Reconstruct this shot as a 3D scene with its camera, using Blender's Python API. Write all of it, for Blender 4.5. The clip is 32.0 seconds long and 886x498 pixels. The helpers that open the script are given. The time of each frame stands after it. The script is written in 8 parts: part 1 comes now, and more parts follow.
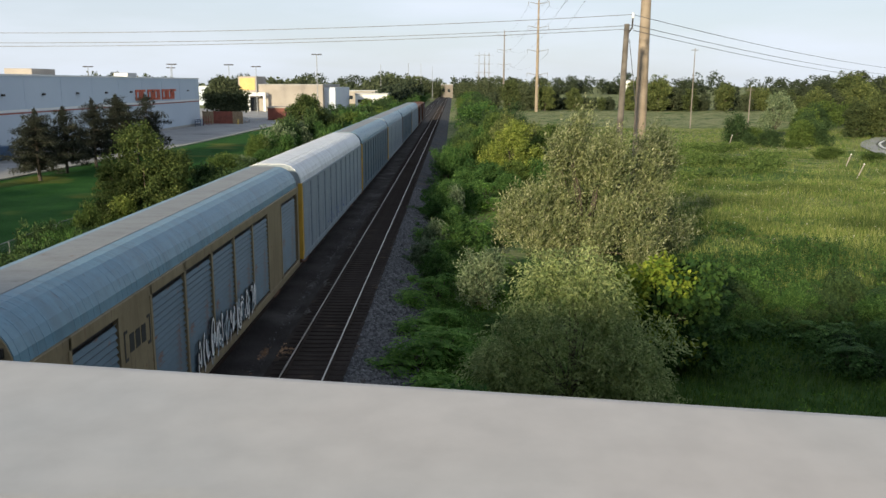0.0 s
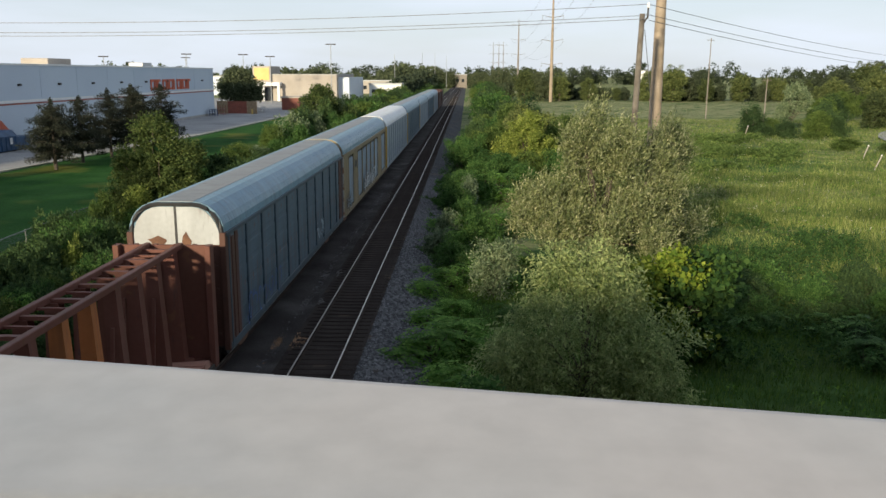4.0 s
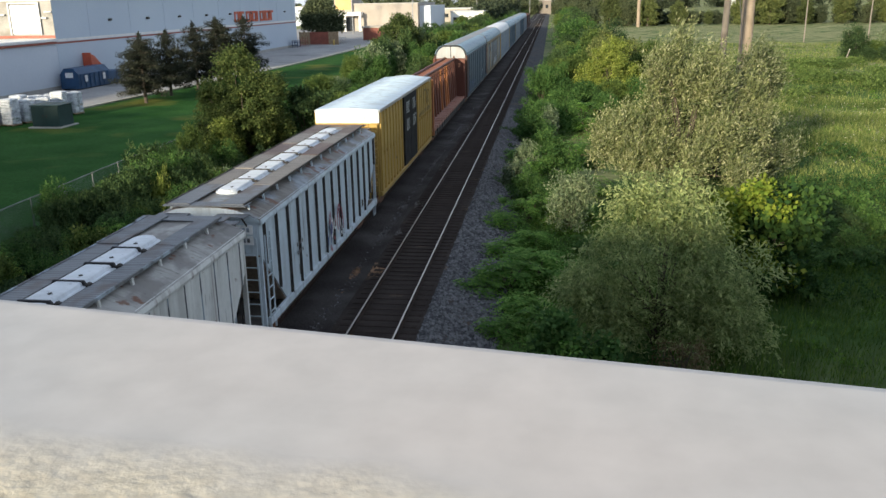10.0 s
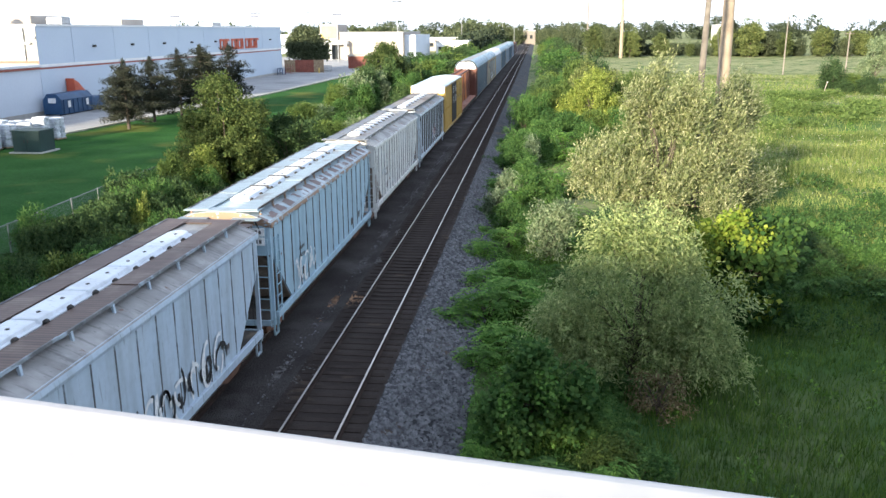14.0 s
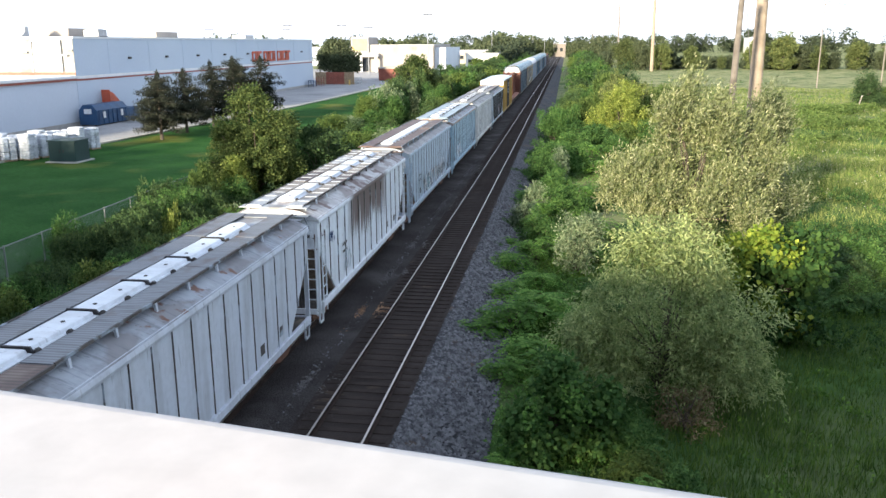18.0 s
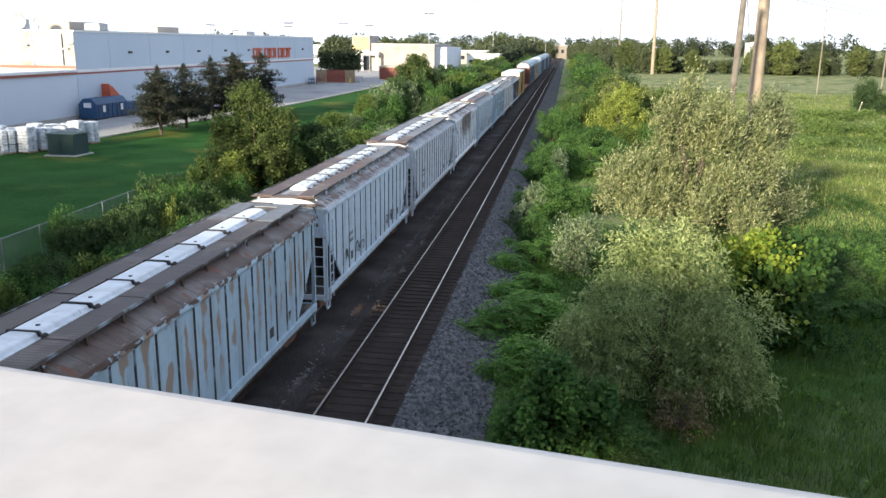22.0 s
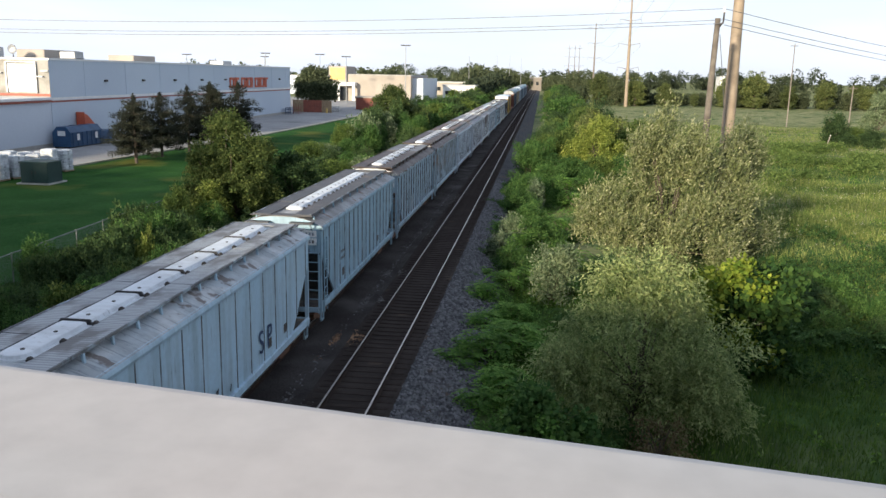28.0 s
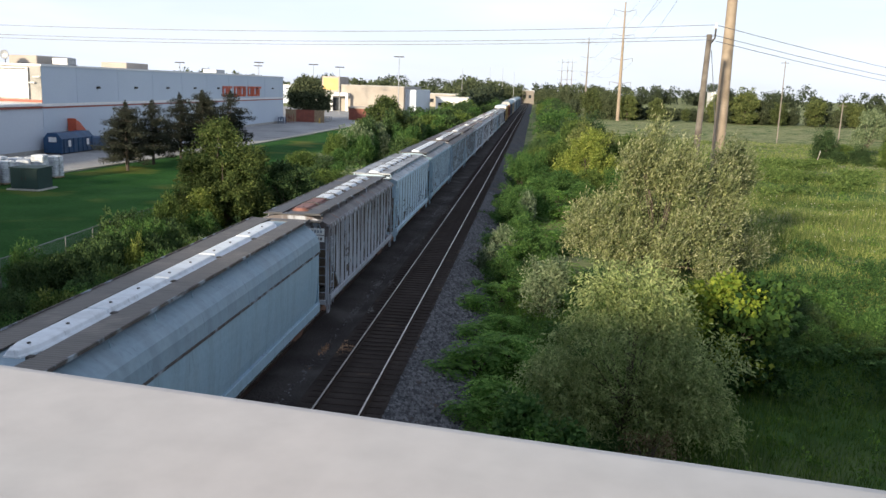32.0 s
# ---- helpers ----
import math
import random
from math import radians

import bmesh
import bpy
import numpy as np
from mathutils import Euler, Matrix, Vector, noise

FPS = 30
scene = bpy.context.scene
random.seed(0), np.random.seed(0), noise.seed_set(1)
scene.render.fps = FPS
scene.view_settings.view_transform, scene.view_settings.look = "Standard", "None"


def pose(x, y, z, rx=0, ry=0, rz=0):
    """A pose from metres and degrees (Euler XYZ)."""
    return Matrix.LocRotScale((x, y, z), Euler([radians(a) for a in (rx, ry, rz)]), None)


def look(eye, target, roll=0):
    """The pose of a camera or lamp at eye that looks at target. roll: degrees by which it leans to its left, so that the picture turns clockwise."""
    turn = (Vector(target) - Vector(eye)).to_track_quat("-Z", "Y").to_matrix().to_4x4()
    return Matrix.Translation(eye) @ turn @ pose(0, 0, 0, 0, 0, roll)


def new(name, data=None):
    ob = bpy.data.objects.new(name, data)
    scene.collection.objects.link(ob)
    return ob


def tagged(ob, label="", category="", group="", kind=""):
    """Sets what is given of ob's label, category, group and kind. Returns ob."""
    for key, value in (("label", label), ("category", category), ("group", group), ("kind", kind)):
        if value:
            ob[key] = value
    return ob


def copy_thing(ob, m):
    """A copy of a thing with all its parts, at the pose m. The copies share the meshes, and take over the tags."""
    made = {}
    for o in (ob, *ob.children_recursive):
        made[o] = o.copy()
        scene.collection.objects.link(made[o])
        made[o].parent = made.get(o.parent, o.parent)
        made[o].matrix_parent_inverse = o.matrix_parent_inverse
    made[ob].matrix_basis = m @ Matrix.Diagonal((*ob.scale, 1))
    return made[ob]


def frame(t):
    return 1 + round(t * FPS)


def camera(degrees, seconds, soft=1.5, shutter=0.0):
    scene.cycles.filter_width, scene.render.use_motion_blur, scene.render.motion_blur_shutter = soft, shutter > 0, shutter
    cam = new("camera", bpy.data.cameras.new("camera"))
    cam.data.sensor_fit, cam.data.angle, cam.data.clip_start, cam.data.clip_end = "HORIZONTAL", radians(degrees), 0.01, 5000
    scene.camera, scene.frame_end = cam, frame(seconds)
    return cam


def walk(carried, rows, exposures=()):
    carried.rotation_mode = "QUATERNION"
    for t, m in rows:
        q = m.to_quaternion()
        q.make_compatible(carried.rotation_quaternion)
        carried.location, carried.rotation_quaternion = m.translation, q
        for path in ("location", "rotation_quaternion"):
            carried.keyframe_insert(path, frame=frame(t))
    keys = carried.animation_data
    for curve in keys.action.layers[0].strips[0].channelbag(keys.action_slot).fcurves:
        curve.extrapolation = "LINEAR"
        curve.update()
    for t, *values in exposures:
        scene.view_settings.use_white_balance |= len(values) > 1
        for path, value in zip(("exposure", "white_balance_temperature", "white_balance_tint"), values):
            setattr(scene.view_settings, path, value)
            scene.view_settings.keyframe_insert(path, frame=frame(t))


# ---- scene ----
# the camera on the overpass: seconds, x, z, yaw, pitch, roll
cam = camera(56.0, 32.0, soft=1.5)
CAMERA_ROWS = [
    (0.0, -0.000, 9.834, 0.68, -11.22, 0.18), (0.5, -0.030, 9.827, 1.20, -10.52, 0.27), (1.0, -0.031, 9.818, -0.62, -11.33, 1.11),
    (1.5, -0.015, 9.830, 1.57, -11.05, -0.05), (2.0, 0.021, 9.841, 1.96, -9.93, 0.49), (2.5, 0.028, 9.836, 1.13, -9.59, 0.52),
    (3.0, 0.038, 9.831, 0.82, -10.71, 0.56), (3.5, 0.021, 9.844, 1.50, -11.72, 0.11), (5.5, 0.001, 9.834, 1.92, -12.01, 0.74),
    (6.0, 0.010, 9.843, 2.16, -11.80, 1.04), (6.5, -0.011, 9.835, 3.58, -12.20, 0.15), (7.0, 0.045, 9.822, 4.11, -11.85, 0.93),
    (7.5, 0.003, 9.819, 2.95, -12.42, 0.87), (8.0, 0.023, 9.812, 3.71, -13.39, 0.47), (8.5, 0.099, 9.831, 3.34, -13.26, 0.72),
    (9.0, 0.232, 9.845, 4.29, -16.00, -0.04), (9.5, 0.229, 9.854, 5.61, -16.69, -0.89), (10.0, 0.243, 9.862, 7.44, -16.58, -0.98),
    (10.5, 0.236, 9.874, 4.31, -16.16, -1.09), (11.0, 0.352, 9.894, 7.28, -14.87, 1.50), (11.5, 0.440, 9.901, 9.51, -15.87, -0.13),
    (12.0, 0.434, 9.923, 8.43, -15.14, -0.88), (12.5, 0.421, 9.924, 8.24, -15.40, -0.80), (13.0, 0.473, 9.920, 6.64, -15.57, -0.33),
    (13.5, 0.432, 9.927, 6.34, -15.11, -0.42), (15.5, 0.559, 9.911, 6.28, -14.22, -0.12), (16.0, 0.563, 9.902, 7.26, -13.93, -0.07),
    (16.5, 0.541, 9.899, 7.89, -14.01, -0.10), (17.0, 0.520, 9.896, 8.04, -13.78, -0.03), (17.5, 0.509, 9.905, 8.33, -14.35, -0.20),
    (18.0, 0.506, 9.914, 8.30, -13.88, -0.30), (18.5, 0.522, 9.911, 8.86, -13.73, -0.33), (19.0, 0.515, 9.911, 8.38, -14.07, -0.04),
    (19.5, 0.528, 9.908, 9.57, -13.04, -0.16), (20.0, 0.565, 9.902, 8.46, -12.72, 0.43), (20.5, 0.564, 9.888, 8.66, -13.08, 0.81),
    (21.0, 0.549, 9.876, 6.92, -13.43, 1.96), (21.5, 0.508, 9.886, 7.42, -14.22, 1.00), (22.0, 0.529, 9.891, 8.16, -13.89, 0.65),
    (22.5, 0.533, 9.890, 9.65, -14.15, 0.96), (23.0, 0.423, 9.891, 4.07, -11.90, 0.64), (23.5, 0.412, 9.872, 3.62, -12.19, 1.51),
    (24.0, 0.421, 9.868, 4.08, -11.08, 2.03), (24.5, 0.423, 9.862, 4.42, -11.65, 2.60), (25.0, 0.423, 9.858, 4.80, -11.68, 1.86),
    (25.5, 0.384, 9.858, 4.91, -11.89, 1.70), (27.5, 0.427, 9.852, 6.49, -11.73, 1.05), (28.0, 0.401, 9.858, 6.47, -11.81, 1.12),
    (28.5, 0.369, 9.867, 6.48, -11.64, 1.59), (29.0, 0.405, 9.871, 5.54, -11.31, 1.95), (29.5, 0.398, 9.866, 5.06, -11.39, 1.92),
    (30.0, 0.410, 9.860, 5.87, -11.61, 2.15), (30.5, 0.418, 9.857, 5.28, -11.44, 2.01), (31.0, 0.409, 9.855, 4.92, -11.18, 1.96),
    (31.5, 0.392, 9.847, 5.71, -10.97, 1.91), (32.0, 0.412, 9.847, 5.86, -11.01, 1.95),
]


def aim(x, z, yaw, pitch, roll):
    a, b = radians(yaw), radians(pitch)
    way = Vector((-math.sin(a) * math.cos(b), math.cos(a) * math.cos(b), math.sin(b)))
    eye = Vector((x, 0, z))
    return look(eye, eye + way, roll)


walk(cam, [(t, aim(*r)) for t, *r in CAMERA_ROWS],
     exposures=[(0, 0.33, 6330, 5), (8.1, 0.38, 6330, 5), (9, 0.68, 6250, 6), (10.3, 0.72, 6100, 6), (11, 1.28, 5850, 6), (12, 1.52, 5850, 6), (13.5, 1.64, 5950, 7), (16, 1.54, 6050, 8), (20, 1.45, 6050, 8), (22, 1.24, 6050, 8), (23.5, 0.84, 6150, 8), (32, 0.66, 6150, 9)])

# ---- world and sun ----
SUN_ELEV, SUN_AZ = 13.8, 203.0
world = bpy.data.worlds.new("sky")
scene.world = world
world.use_nodes = True
wn, wl = world.node_tree.nodes, world.node_tree.links
wn.clear()
sky = wn.new("ShaderNodeTexSky")
sky.sky_type = "NISHITA"
sky.sun_disc = False
sky.sun_elevation, sky.sun_rotation = radians(SUN_ELEV), radians(SUN_AZ)
sky.air_density, sky.dust_density, sky.ozone_density = 1.0, 0.8, 1.5
wcoord = wn.new("ShaderNodeTexCoord")
wmap = wn.new("ShaderNodeMapping")
wmap.inputs["Scale"].default_value = (1.0, 1.0, 5.0)
wnoise = wn.new("ShaderNodeTexNoise")
wnoise.inputs["Scale"].default_value, wnoise.inputs["Detail"].default_value = 3.2, 6
wramp = wn.new("ShaderNodeValToRGB")
wramp.color_ramp.elements[0].position, wramp.color_ramp.elements[1].position = 0.42, 0.75
wramp.color_ramp.elements[0].color, wramp.color_ramp.elements[1].color = (0.7, 0.7, 0.7, 1), (0.98, 0.98, 0.98, 1)
wmix = wn.new("ShaderNodeMix")
wmix.data_type = "RGBA"
wmix.inputs[7].default_value = (9.6, 10.0, 11.4, 1)
wbg = wn.new("ShaderNodeBackground")
wbg.inputs["Strength"].default_value = 0.072
wout = wn.new("ShaderNodeOutputWorld")
wl.new(wcoord.outputs["Generated"], wmap.inputs["Vector"])
wl.new(wmap.outputs["Vector"], wnoise.inputs["Vector"])
wl.new(wnoise.outputs["Fac"], wramp.inputs["Fac"])
wsep = wn.new("ShaderNodeSeparateXYZ")
whaze = wn.new("ShaderNodeMapRange")
whaze.interpolation_type = "SMOOTHSTEP"
for k, v in ((1, 0.0), (2, 0.75), (3, 1.0), (4, 0.42)):
    whaze.inputs[k].default_value = v
wmul = wn.new("ShaderNodeMath")
wmul.operation = "MULTIPLY"
wl.new(wcoord.outputs["Generated"], wsep.inputs[0])
wl.new(wsep.outputs["Z"], whaze.inputs[0])
wl.new(wramp.outputs["Color"], wmul.inputs[0])
wl.new(whaze.outputs[0], wmul.inputs[1])
wl.new(wmul.outputs[0], wmix.inputs[0])
wl.new(sky.outputs["Color"], wmix.inputs[6])
wl.new(wmix.outputs[2], wbg.inputs["Color"])
wl.new(wbg.outputs["Background"], wout.inputs["Surface"])
sun = new("sun", bpy.data.lights.new("sun", "SUN"))
sun.data.energy, sun.data.angle, sun.data.color = 5.0, radians(3.5), (1.0, 0.83, 0.6)
SX, SY = math.sin(radians(SUN_AZ)), math.cos(radians(SUN_AZ))
sun.matrix_world = look((SX * 100, SY * 100, 100 * math.tan(radians(SUN_ELEV))), (0, 0, 0))


# ---- materials ----
def shader(name):
    m = bpy.data.materials.new(name)
    m.use_nodes = True
    nt = m.node_tree
    return m, nt.nodes, nt.links, nt.nodes["Principled BSDF"]


def noise_of(n, l, scale, detail=4, stretch=None, coord="Object"):
    tc = n.new("ShaderNodeTexCoord")
    tx = n.new("ShaderNodeTexNoise")
    tx.inputs["Scale"].default_value, tx.inputs["Detail"].default_value = scale, detail
    if stretch:
        mp = n.new("ShaderNodeMapping")
        mp.inputs["Scale"].default_value = stretch
        l.new(tc.outputs[coord], mp.inputs["Vector"])
        l.new(mp.outputs["Vector"], tx.inputs["Vector"])
    else:
        l.new(tc.outputs[coord], tx.inputs["Vector"])
    return tx.outputs["Fac"]


def ramp_of(n, l, fac, stops):
    r = n.new("ShaderNodeValToRGB")
    els = r.color_ramp.elements
    while len(els) < len(stops):
        els.new(0.5)
    for e, (p, c) in zip(els, stops):
        e.position, e.color = p, (*c, 1)
    l.new(fac, r.inputs["Fac"])
    return r.outputs["Color"]


def mixed(n, l, fac, a, b):
    x = n.new("ShaderNodeMix")
    x.data_type = "RGBA"
    for sock, v in ((0, fac), (6, a), (7, b)):
        if isinstance(v, (tuple, float, int)):
            x.inputs[sock].default_value = (*v, 1) if isinstance(v, tuple) else v
        else:
            l.new(v, x.inputs[sock])
    return x.outputs[2]


def bumped(n, l, bsdf, height, strength=0.4, dist=0.02):
    b = n.new("ShaderNodeBump")
    b.inputs["Strength"].default_value, b.inputs["Distance"].default_value = strength, dist
    l.new(height, b.inputs["Height"])
    l.new(b.outputs["Normal"], bsdf.inputs["Normal"])


def surf(name, c1, c2, scale=2.0, rough=0.8, metal=0.0, fine=30.0, bump=0.3, dist=0.01, stain=None, spread=(0.35, 0.65), tone=0.15, spec=0.5):
    """Two tones by a broad and a fine noise, with relief; stain: colour, scale, where it starts (0..1)."""
    m, n, l, p = shader(name)
    broad, grain = noise_of(n, l, scale, 5), noise_of(n, l, fine, 3)
    col = ramp_of(n, l, broad, [(spread[0], c1), (spread[1], c2)])
    shade = ramp_of(n, l, grain, [(0.3, (1 - tone,) * 3), (0.7, (1 + tone,) * 3)])
    mul = n.new("ShaderNodeMix")
    mul.data_type, mul.blend_type = "RGBA", "MULTIPLY"
    mul.inputs[0].default_value = 1.0
    l.new(col, mul.inputs[6]), l.new(shade, mul.inputs[7])
    col = mul.outputs[2]
    if stain:
        sc, ss, st = stain
        f = ramp_of(n, l, noise_of(n, l, ss, 7), [(st, (0, 0, 0)), (min(st + 0.12, 1), (1, 1, 1))])
        col = mixed(n, l, f, col, sc)
    l.new(col, p.inputs["Base Color"])
    p.inputs["Roughness"].default_value, p.inputs["Metallic"].default_value, p.inputs["Specular IOR Level"].default_value = rough, metal, spec
    bumped(n, l, p, grain, bump, dist)
    return m


def calc(n, l, op, a, b=0.0, clamp=False):
    """One arithmetic node; a and b are sockets or numbers."""
    m = n.new("ShaderNodeMath")
    m.operation, m.use_clamp = op, clamp
    for i, v in ((0, a), (1, b)):
        if isinstance(v, (int, float)):
            m.inputs[i].default_value = v
        else:
            l.new(v, m.inputs[i])
    return m.outputs[0]


def between(n, l, v, a, b):
    """Rises smoothly from 0 at a to 1 at b."""
    r = n.new("ShaderNodeMapRange")
    r.interpolation_type = "SMOOTHSTEP"
    r.inputs[1].default_value, r.inputs[2].default_value = min(a, b), max(a, b)
    r.inputs[3].default_value, r.inputs[4].default_value = (0, 1) if a < b else (1, 0)
    l.new(v, r.inputs[0])
    return r.outputs[0]


def paint(name, col, rust=(0.13, 0.06, 0.035), amount=0.5, streak=0.5, rough=0.55, fade=(0.5, 0.5, 0.48), fading=0.22, grime=0.5, zone=None, edge=None, bays=None, blots=None, patch=None):
    """Weathered railcar paint: chalky fading, spots of rust and streaks that run down. amount and streak: 0 (none) to 1.
    zone: colour, y from, y to, z from, strength of rust that has run down a stretch of the side; edge: colour and two heights of a rusty top edge;
    bays: colour, spacing, x from, x to of peeled patches between the roof ribs; blots: colour, spacing of rusty panels; patch: a second roof colour."""
    m, n, l, p = shader(name)
    fade = tuple(min(f, v * 2.0 + 0.04) for f, v in zip(fade, col))
    p.inputs["Specular IOR Level"].default_value = 0.2 if rough >= 0.5 else 0.4
    c = mixed(n, l, ramp_of(n, l, noise_of(n, l, 0.7, 6), [(0.35, (0, 0, 0)), (0.75, (fading,) * 3)]), col, fade)
    if patch:
        c = mixed(n, l, ramp_of(n, l, noise_of(n, l, 1.0, 8, (1.6, 0.8, 1.0)), [(0.47, (0, 0, 0)), (0.58, (0.85,) * 3)]), c, patch)
        c = mixed(n, l, ramp_of(n, l, noise_of(n, l, 1.0, 6, (1.2, 9.0, 1.0)), [(0.55, (0, 0, 0)), (0.66, (0.6,) * 3)]), c, tuple(0.45 * v for v in col))
    c = mixed(n, l, ramp_of(n, l, noise_of(n, l, 7, 4), [(0.4, (0, 0, 0)), (0.8, (0.22,) * 3)]), c, tuple(v * 0.45 for v in col))
    g = ramp_of(n, l, noise_of(n, l, 1.0, 7, (6.0, 9.0, 1.1)), [(0.62, (0, 0, 0)), (0.72, (0.8 * grime,) * 3)])
    c = mixed(n, l, g, c, (0.045, 0.043, 0.045))
    d = ramp_of(n, l, noise_of(n, l, 1.0, 5, (1.1, 2.6, 0.3)), [(0.46, (0, 0, 0)), (0.68, (0.75 * grime,) * 3)])
    c = mixed(n, l, d, c, tuple(v * 0.42 + 0.012 * k for v, k in zip(col, (3, 2, 1))))
    s = ramp_of(n, l, noise_of(n, l, 1.0, 6, (2.0, 5.0, 0.28)), [(0.72 - 0.24 * streak, (0, 0, 0)), (0.86 - 0.16 * streak, (0.85,) * 3)])
    c = mixed(n, l, s, c, rust)
    r = ramp_of(n, l, noise_of(n, l, 1.9, 9), [(0.8 - 0.36 * amount, (0, 0, 0)), (0.84 - 0.34 * amount, (0.9,) * 3)])
    c = mixed(n, l, r, c, tuple(v * 1.25 for v in rust))
    if zone or edge or bays or blots:
        tc, xyz = n.new("ShaderNodeTexCoord"), n.new("ShaderNodeSeparateXYZ")
        l.new(tc.outputs["Object"], xyz.inputs[0])
    if blots:
        tint, pitch = blots
        u = calc(n, l, "PINGPONG", calc(n, l, "ADD", xyz.outputs["Y"], pitch / 2), pitch / 2)
        v = calc(n, l, "ADD", calc(n, l, "MULTIPLY", u, 0.42 / (pitch / 2)), noise_of(n, l, 1.0, 6, (2.0, 1.6, 0.9)))
        v = calc(n, l, "MULTIPLY", between(n, l, v, 0.82, 0.9), between(n, l, xyz.outputs["Z"], 1.5, 2.4))
        c = mixed(n, l, calc(n, l, "MULTIPLY", v, 0.85), c, tint)
    if zone:
        tint, ya, yb, za, strength = zone
        v = calc(n, l, "ADD", noise_of(n, l, 1.0, 8, (3.0, 5.5, 0.33)), calc(n, l, "MULTIPLY", between(n, l, xyz.outputs["Z"], za, 4.1), strength))
        v = calc(n, l, "MULTIPLY", between(n, l, v, 0.62, 0.8), calc(n, l, "MULTIPLY", between(n, l, xyz.outputs["Y"], ya - 0.6, ya + 0.6), between(n, l, xyz.outputs["Y"], yb + 0.8, yb - 0.8)))
        c = mixed(n, l, calc(n, l, "MULTIPLY", v, 0.92), c, tint)
    if edge:
        tint, za, zb = edge
        v = calc(n, l, "ADD", noise_of(n, l, 1.0, 9, (6.0, 3.0, 6.0)), calc(n, l, "MULTIPLY", between(n, l, xyz.outputs["Z"], za, zb), 0.3))
        c = mixed(n, l, calc(n, l, "MULTIPLY", between(n, l, v, 0.66, 0.72), between(n, l, xyz.outputs["Z"], za, za + 0.1)), c, tint)
    if bays:
        tint, pitch, xa, xb = bays
        u = calc(n, l, "PINGPONG", xyz.outputs["Y"], pitch / 2)
        ax = calc(n, l, "ABSOLUTE", xyz.outputs["X"])
        w = calc(n, l, "MULTIPLY", between(n, l, ax, xa - 0.08, xa + 0.1), between(n, l, ax, xb + 0.08, xb - 0.06))
        v = calc(n, l, "MULTIPLY", between(n, l, u, 0.06 * pitch, 0.22 * pitch), w)
        v = calc(n, l, "ADD", calc(n, l, "MULTIPLY", v, 0.5), noise_of(n, l, 2.2, 6))
        c = mixed(n, l, calc(n, l, "MULTIPLY", between(n, l, v, 0.9, 0.95), 0.92), c, tint)
    l.new(c, p.inputs["Base Color"])
    p.inputs["Roughness"].default_value = rough
    bumped(n, l, p, noise_of(n, l, 14, 4), 0.15, 0.01)
    return m


def grating(name, col, second, amount):
    """A pressed-steel walk: bars across it, dirt and worn patches."""
    m, n, l, p = shader(name)
    tc, xyz = n.new("ShaderNodeTexCoord"), n.new("ShaderNodeSeparateXYZ")
    l.new(tc.outputs["Object"], xyz.inputs[0])
    teeth = calc(n, l, "PINGPONG", xyz.outputs["Y"], 0.06)
    c = mixed(n, l, ramp_of(n, l, noise_of(n, l, 1.0, 7, (1.4, 0.7, 1.0)), [(0.62 - 0.3 * amount, (0, 0, 0)), (0.76 - 0.3 * amount, (0.85,) * 3)]), col, second)
    c = mixed(n, l, ramp_of(n, l, noise_of(n, l, 1.0, 5, (0.8, 7.0, 1.0)), [(0.5, (0, 0, 0)), (0.7, (0.55,) * 3)]), c, tuple(v * 0.4 for v in col))
    c = mixed(n, l, calc(n, l, "MULTIPLY", between(n, l, teeth, 0.035, 0.02), 0.45), c, tuple(v * 0.3 for v in col))
    l.new(c, p.inputs["Base Color"])
    p.inputs["Roughness"].default_value, p.inputs["Metallic"].default_value = 0.55, 0.25
    bumped(n, l, p, teeth, 0.6, 0.03)
    return m


def leaf_mat(name, dark, mid, light, trans=0.3, gloss=0.8, vary=0.2, bough=0.3, span=1.4):
    m, n, l, p = shader(name)
    g = n.new("ShaderNodeNewGeometry")
    c = ramp_of(n, l, g.outputs["Random Per Island"], [(0.0, dark), (0.55, mid), (1.0, light)])
    o = n.new("ShaderNodeObjectInfo")
    c2 = ramp_of(n, l, o.outputs["Random"], [(0.0, (1 - vary, 1 - vary * 0.9, 1 - vary)), (1.0, (1 + 0.75 * vary, 1 + 0.6 * vary, 1.0))])
    mul = n.new("ShaderNodeMix")
    mul.data_type, mul.blend_type = "RGBA", "MULTIPLY"
    mul.inputs[0].default_value = 1.0
    tone = ramp_of(n, l, noise_of(n, l, span, 3), [(0.36, (1 - bough, 1 - 0.85 * bough, 1 - bough)), (0.64, (1 + 0.9 * bough, 1 + 0.8 * bough, 1 + 0.7 * bough))])
    by = n.new("ShaderNodeMix")
    by.data_type, by.blend_type = "RGBA", "MULTIPLY"
    by.inputs[0].default_value = 1.0
    l.new(c, by.inputs[6]), l.new(tone, by.inputs[7])
    l.new(by.outputs[2], mul.inputs[6]), l.new(c2, mul.inputs[7])
    l.new(mul.outputs[2], p.inputs["Base Color"])
    p.inputs["Roughness"].default_value, p.inputs["Specular IOR Level"].default_value = gloss, 0.25
    t = n.new("ShaderNodeBsdfTranslucent")
    l.new(mul.outputs[2], t.inputs["Color"])
    x = n.new("ShaderNodeMixShader")
    x.inputs[0].default_value = trans
    out = n["Material Output"]
    l.new(p.outputs[0], x.inputs[1]), l.new(t.outputs[0], x.inputs[2]), l.new(x.outputs[0], out.inputs["Surface"])
    return m


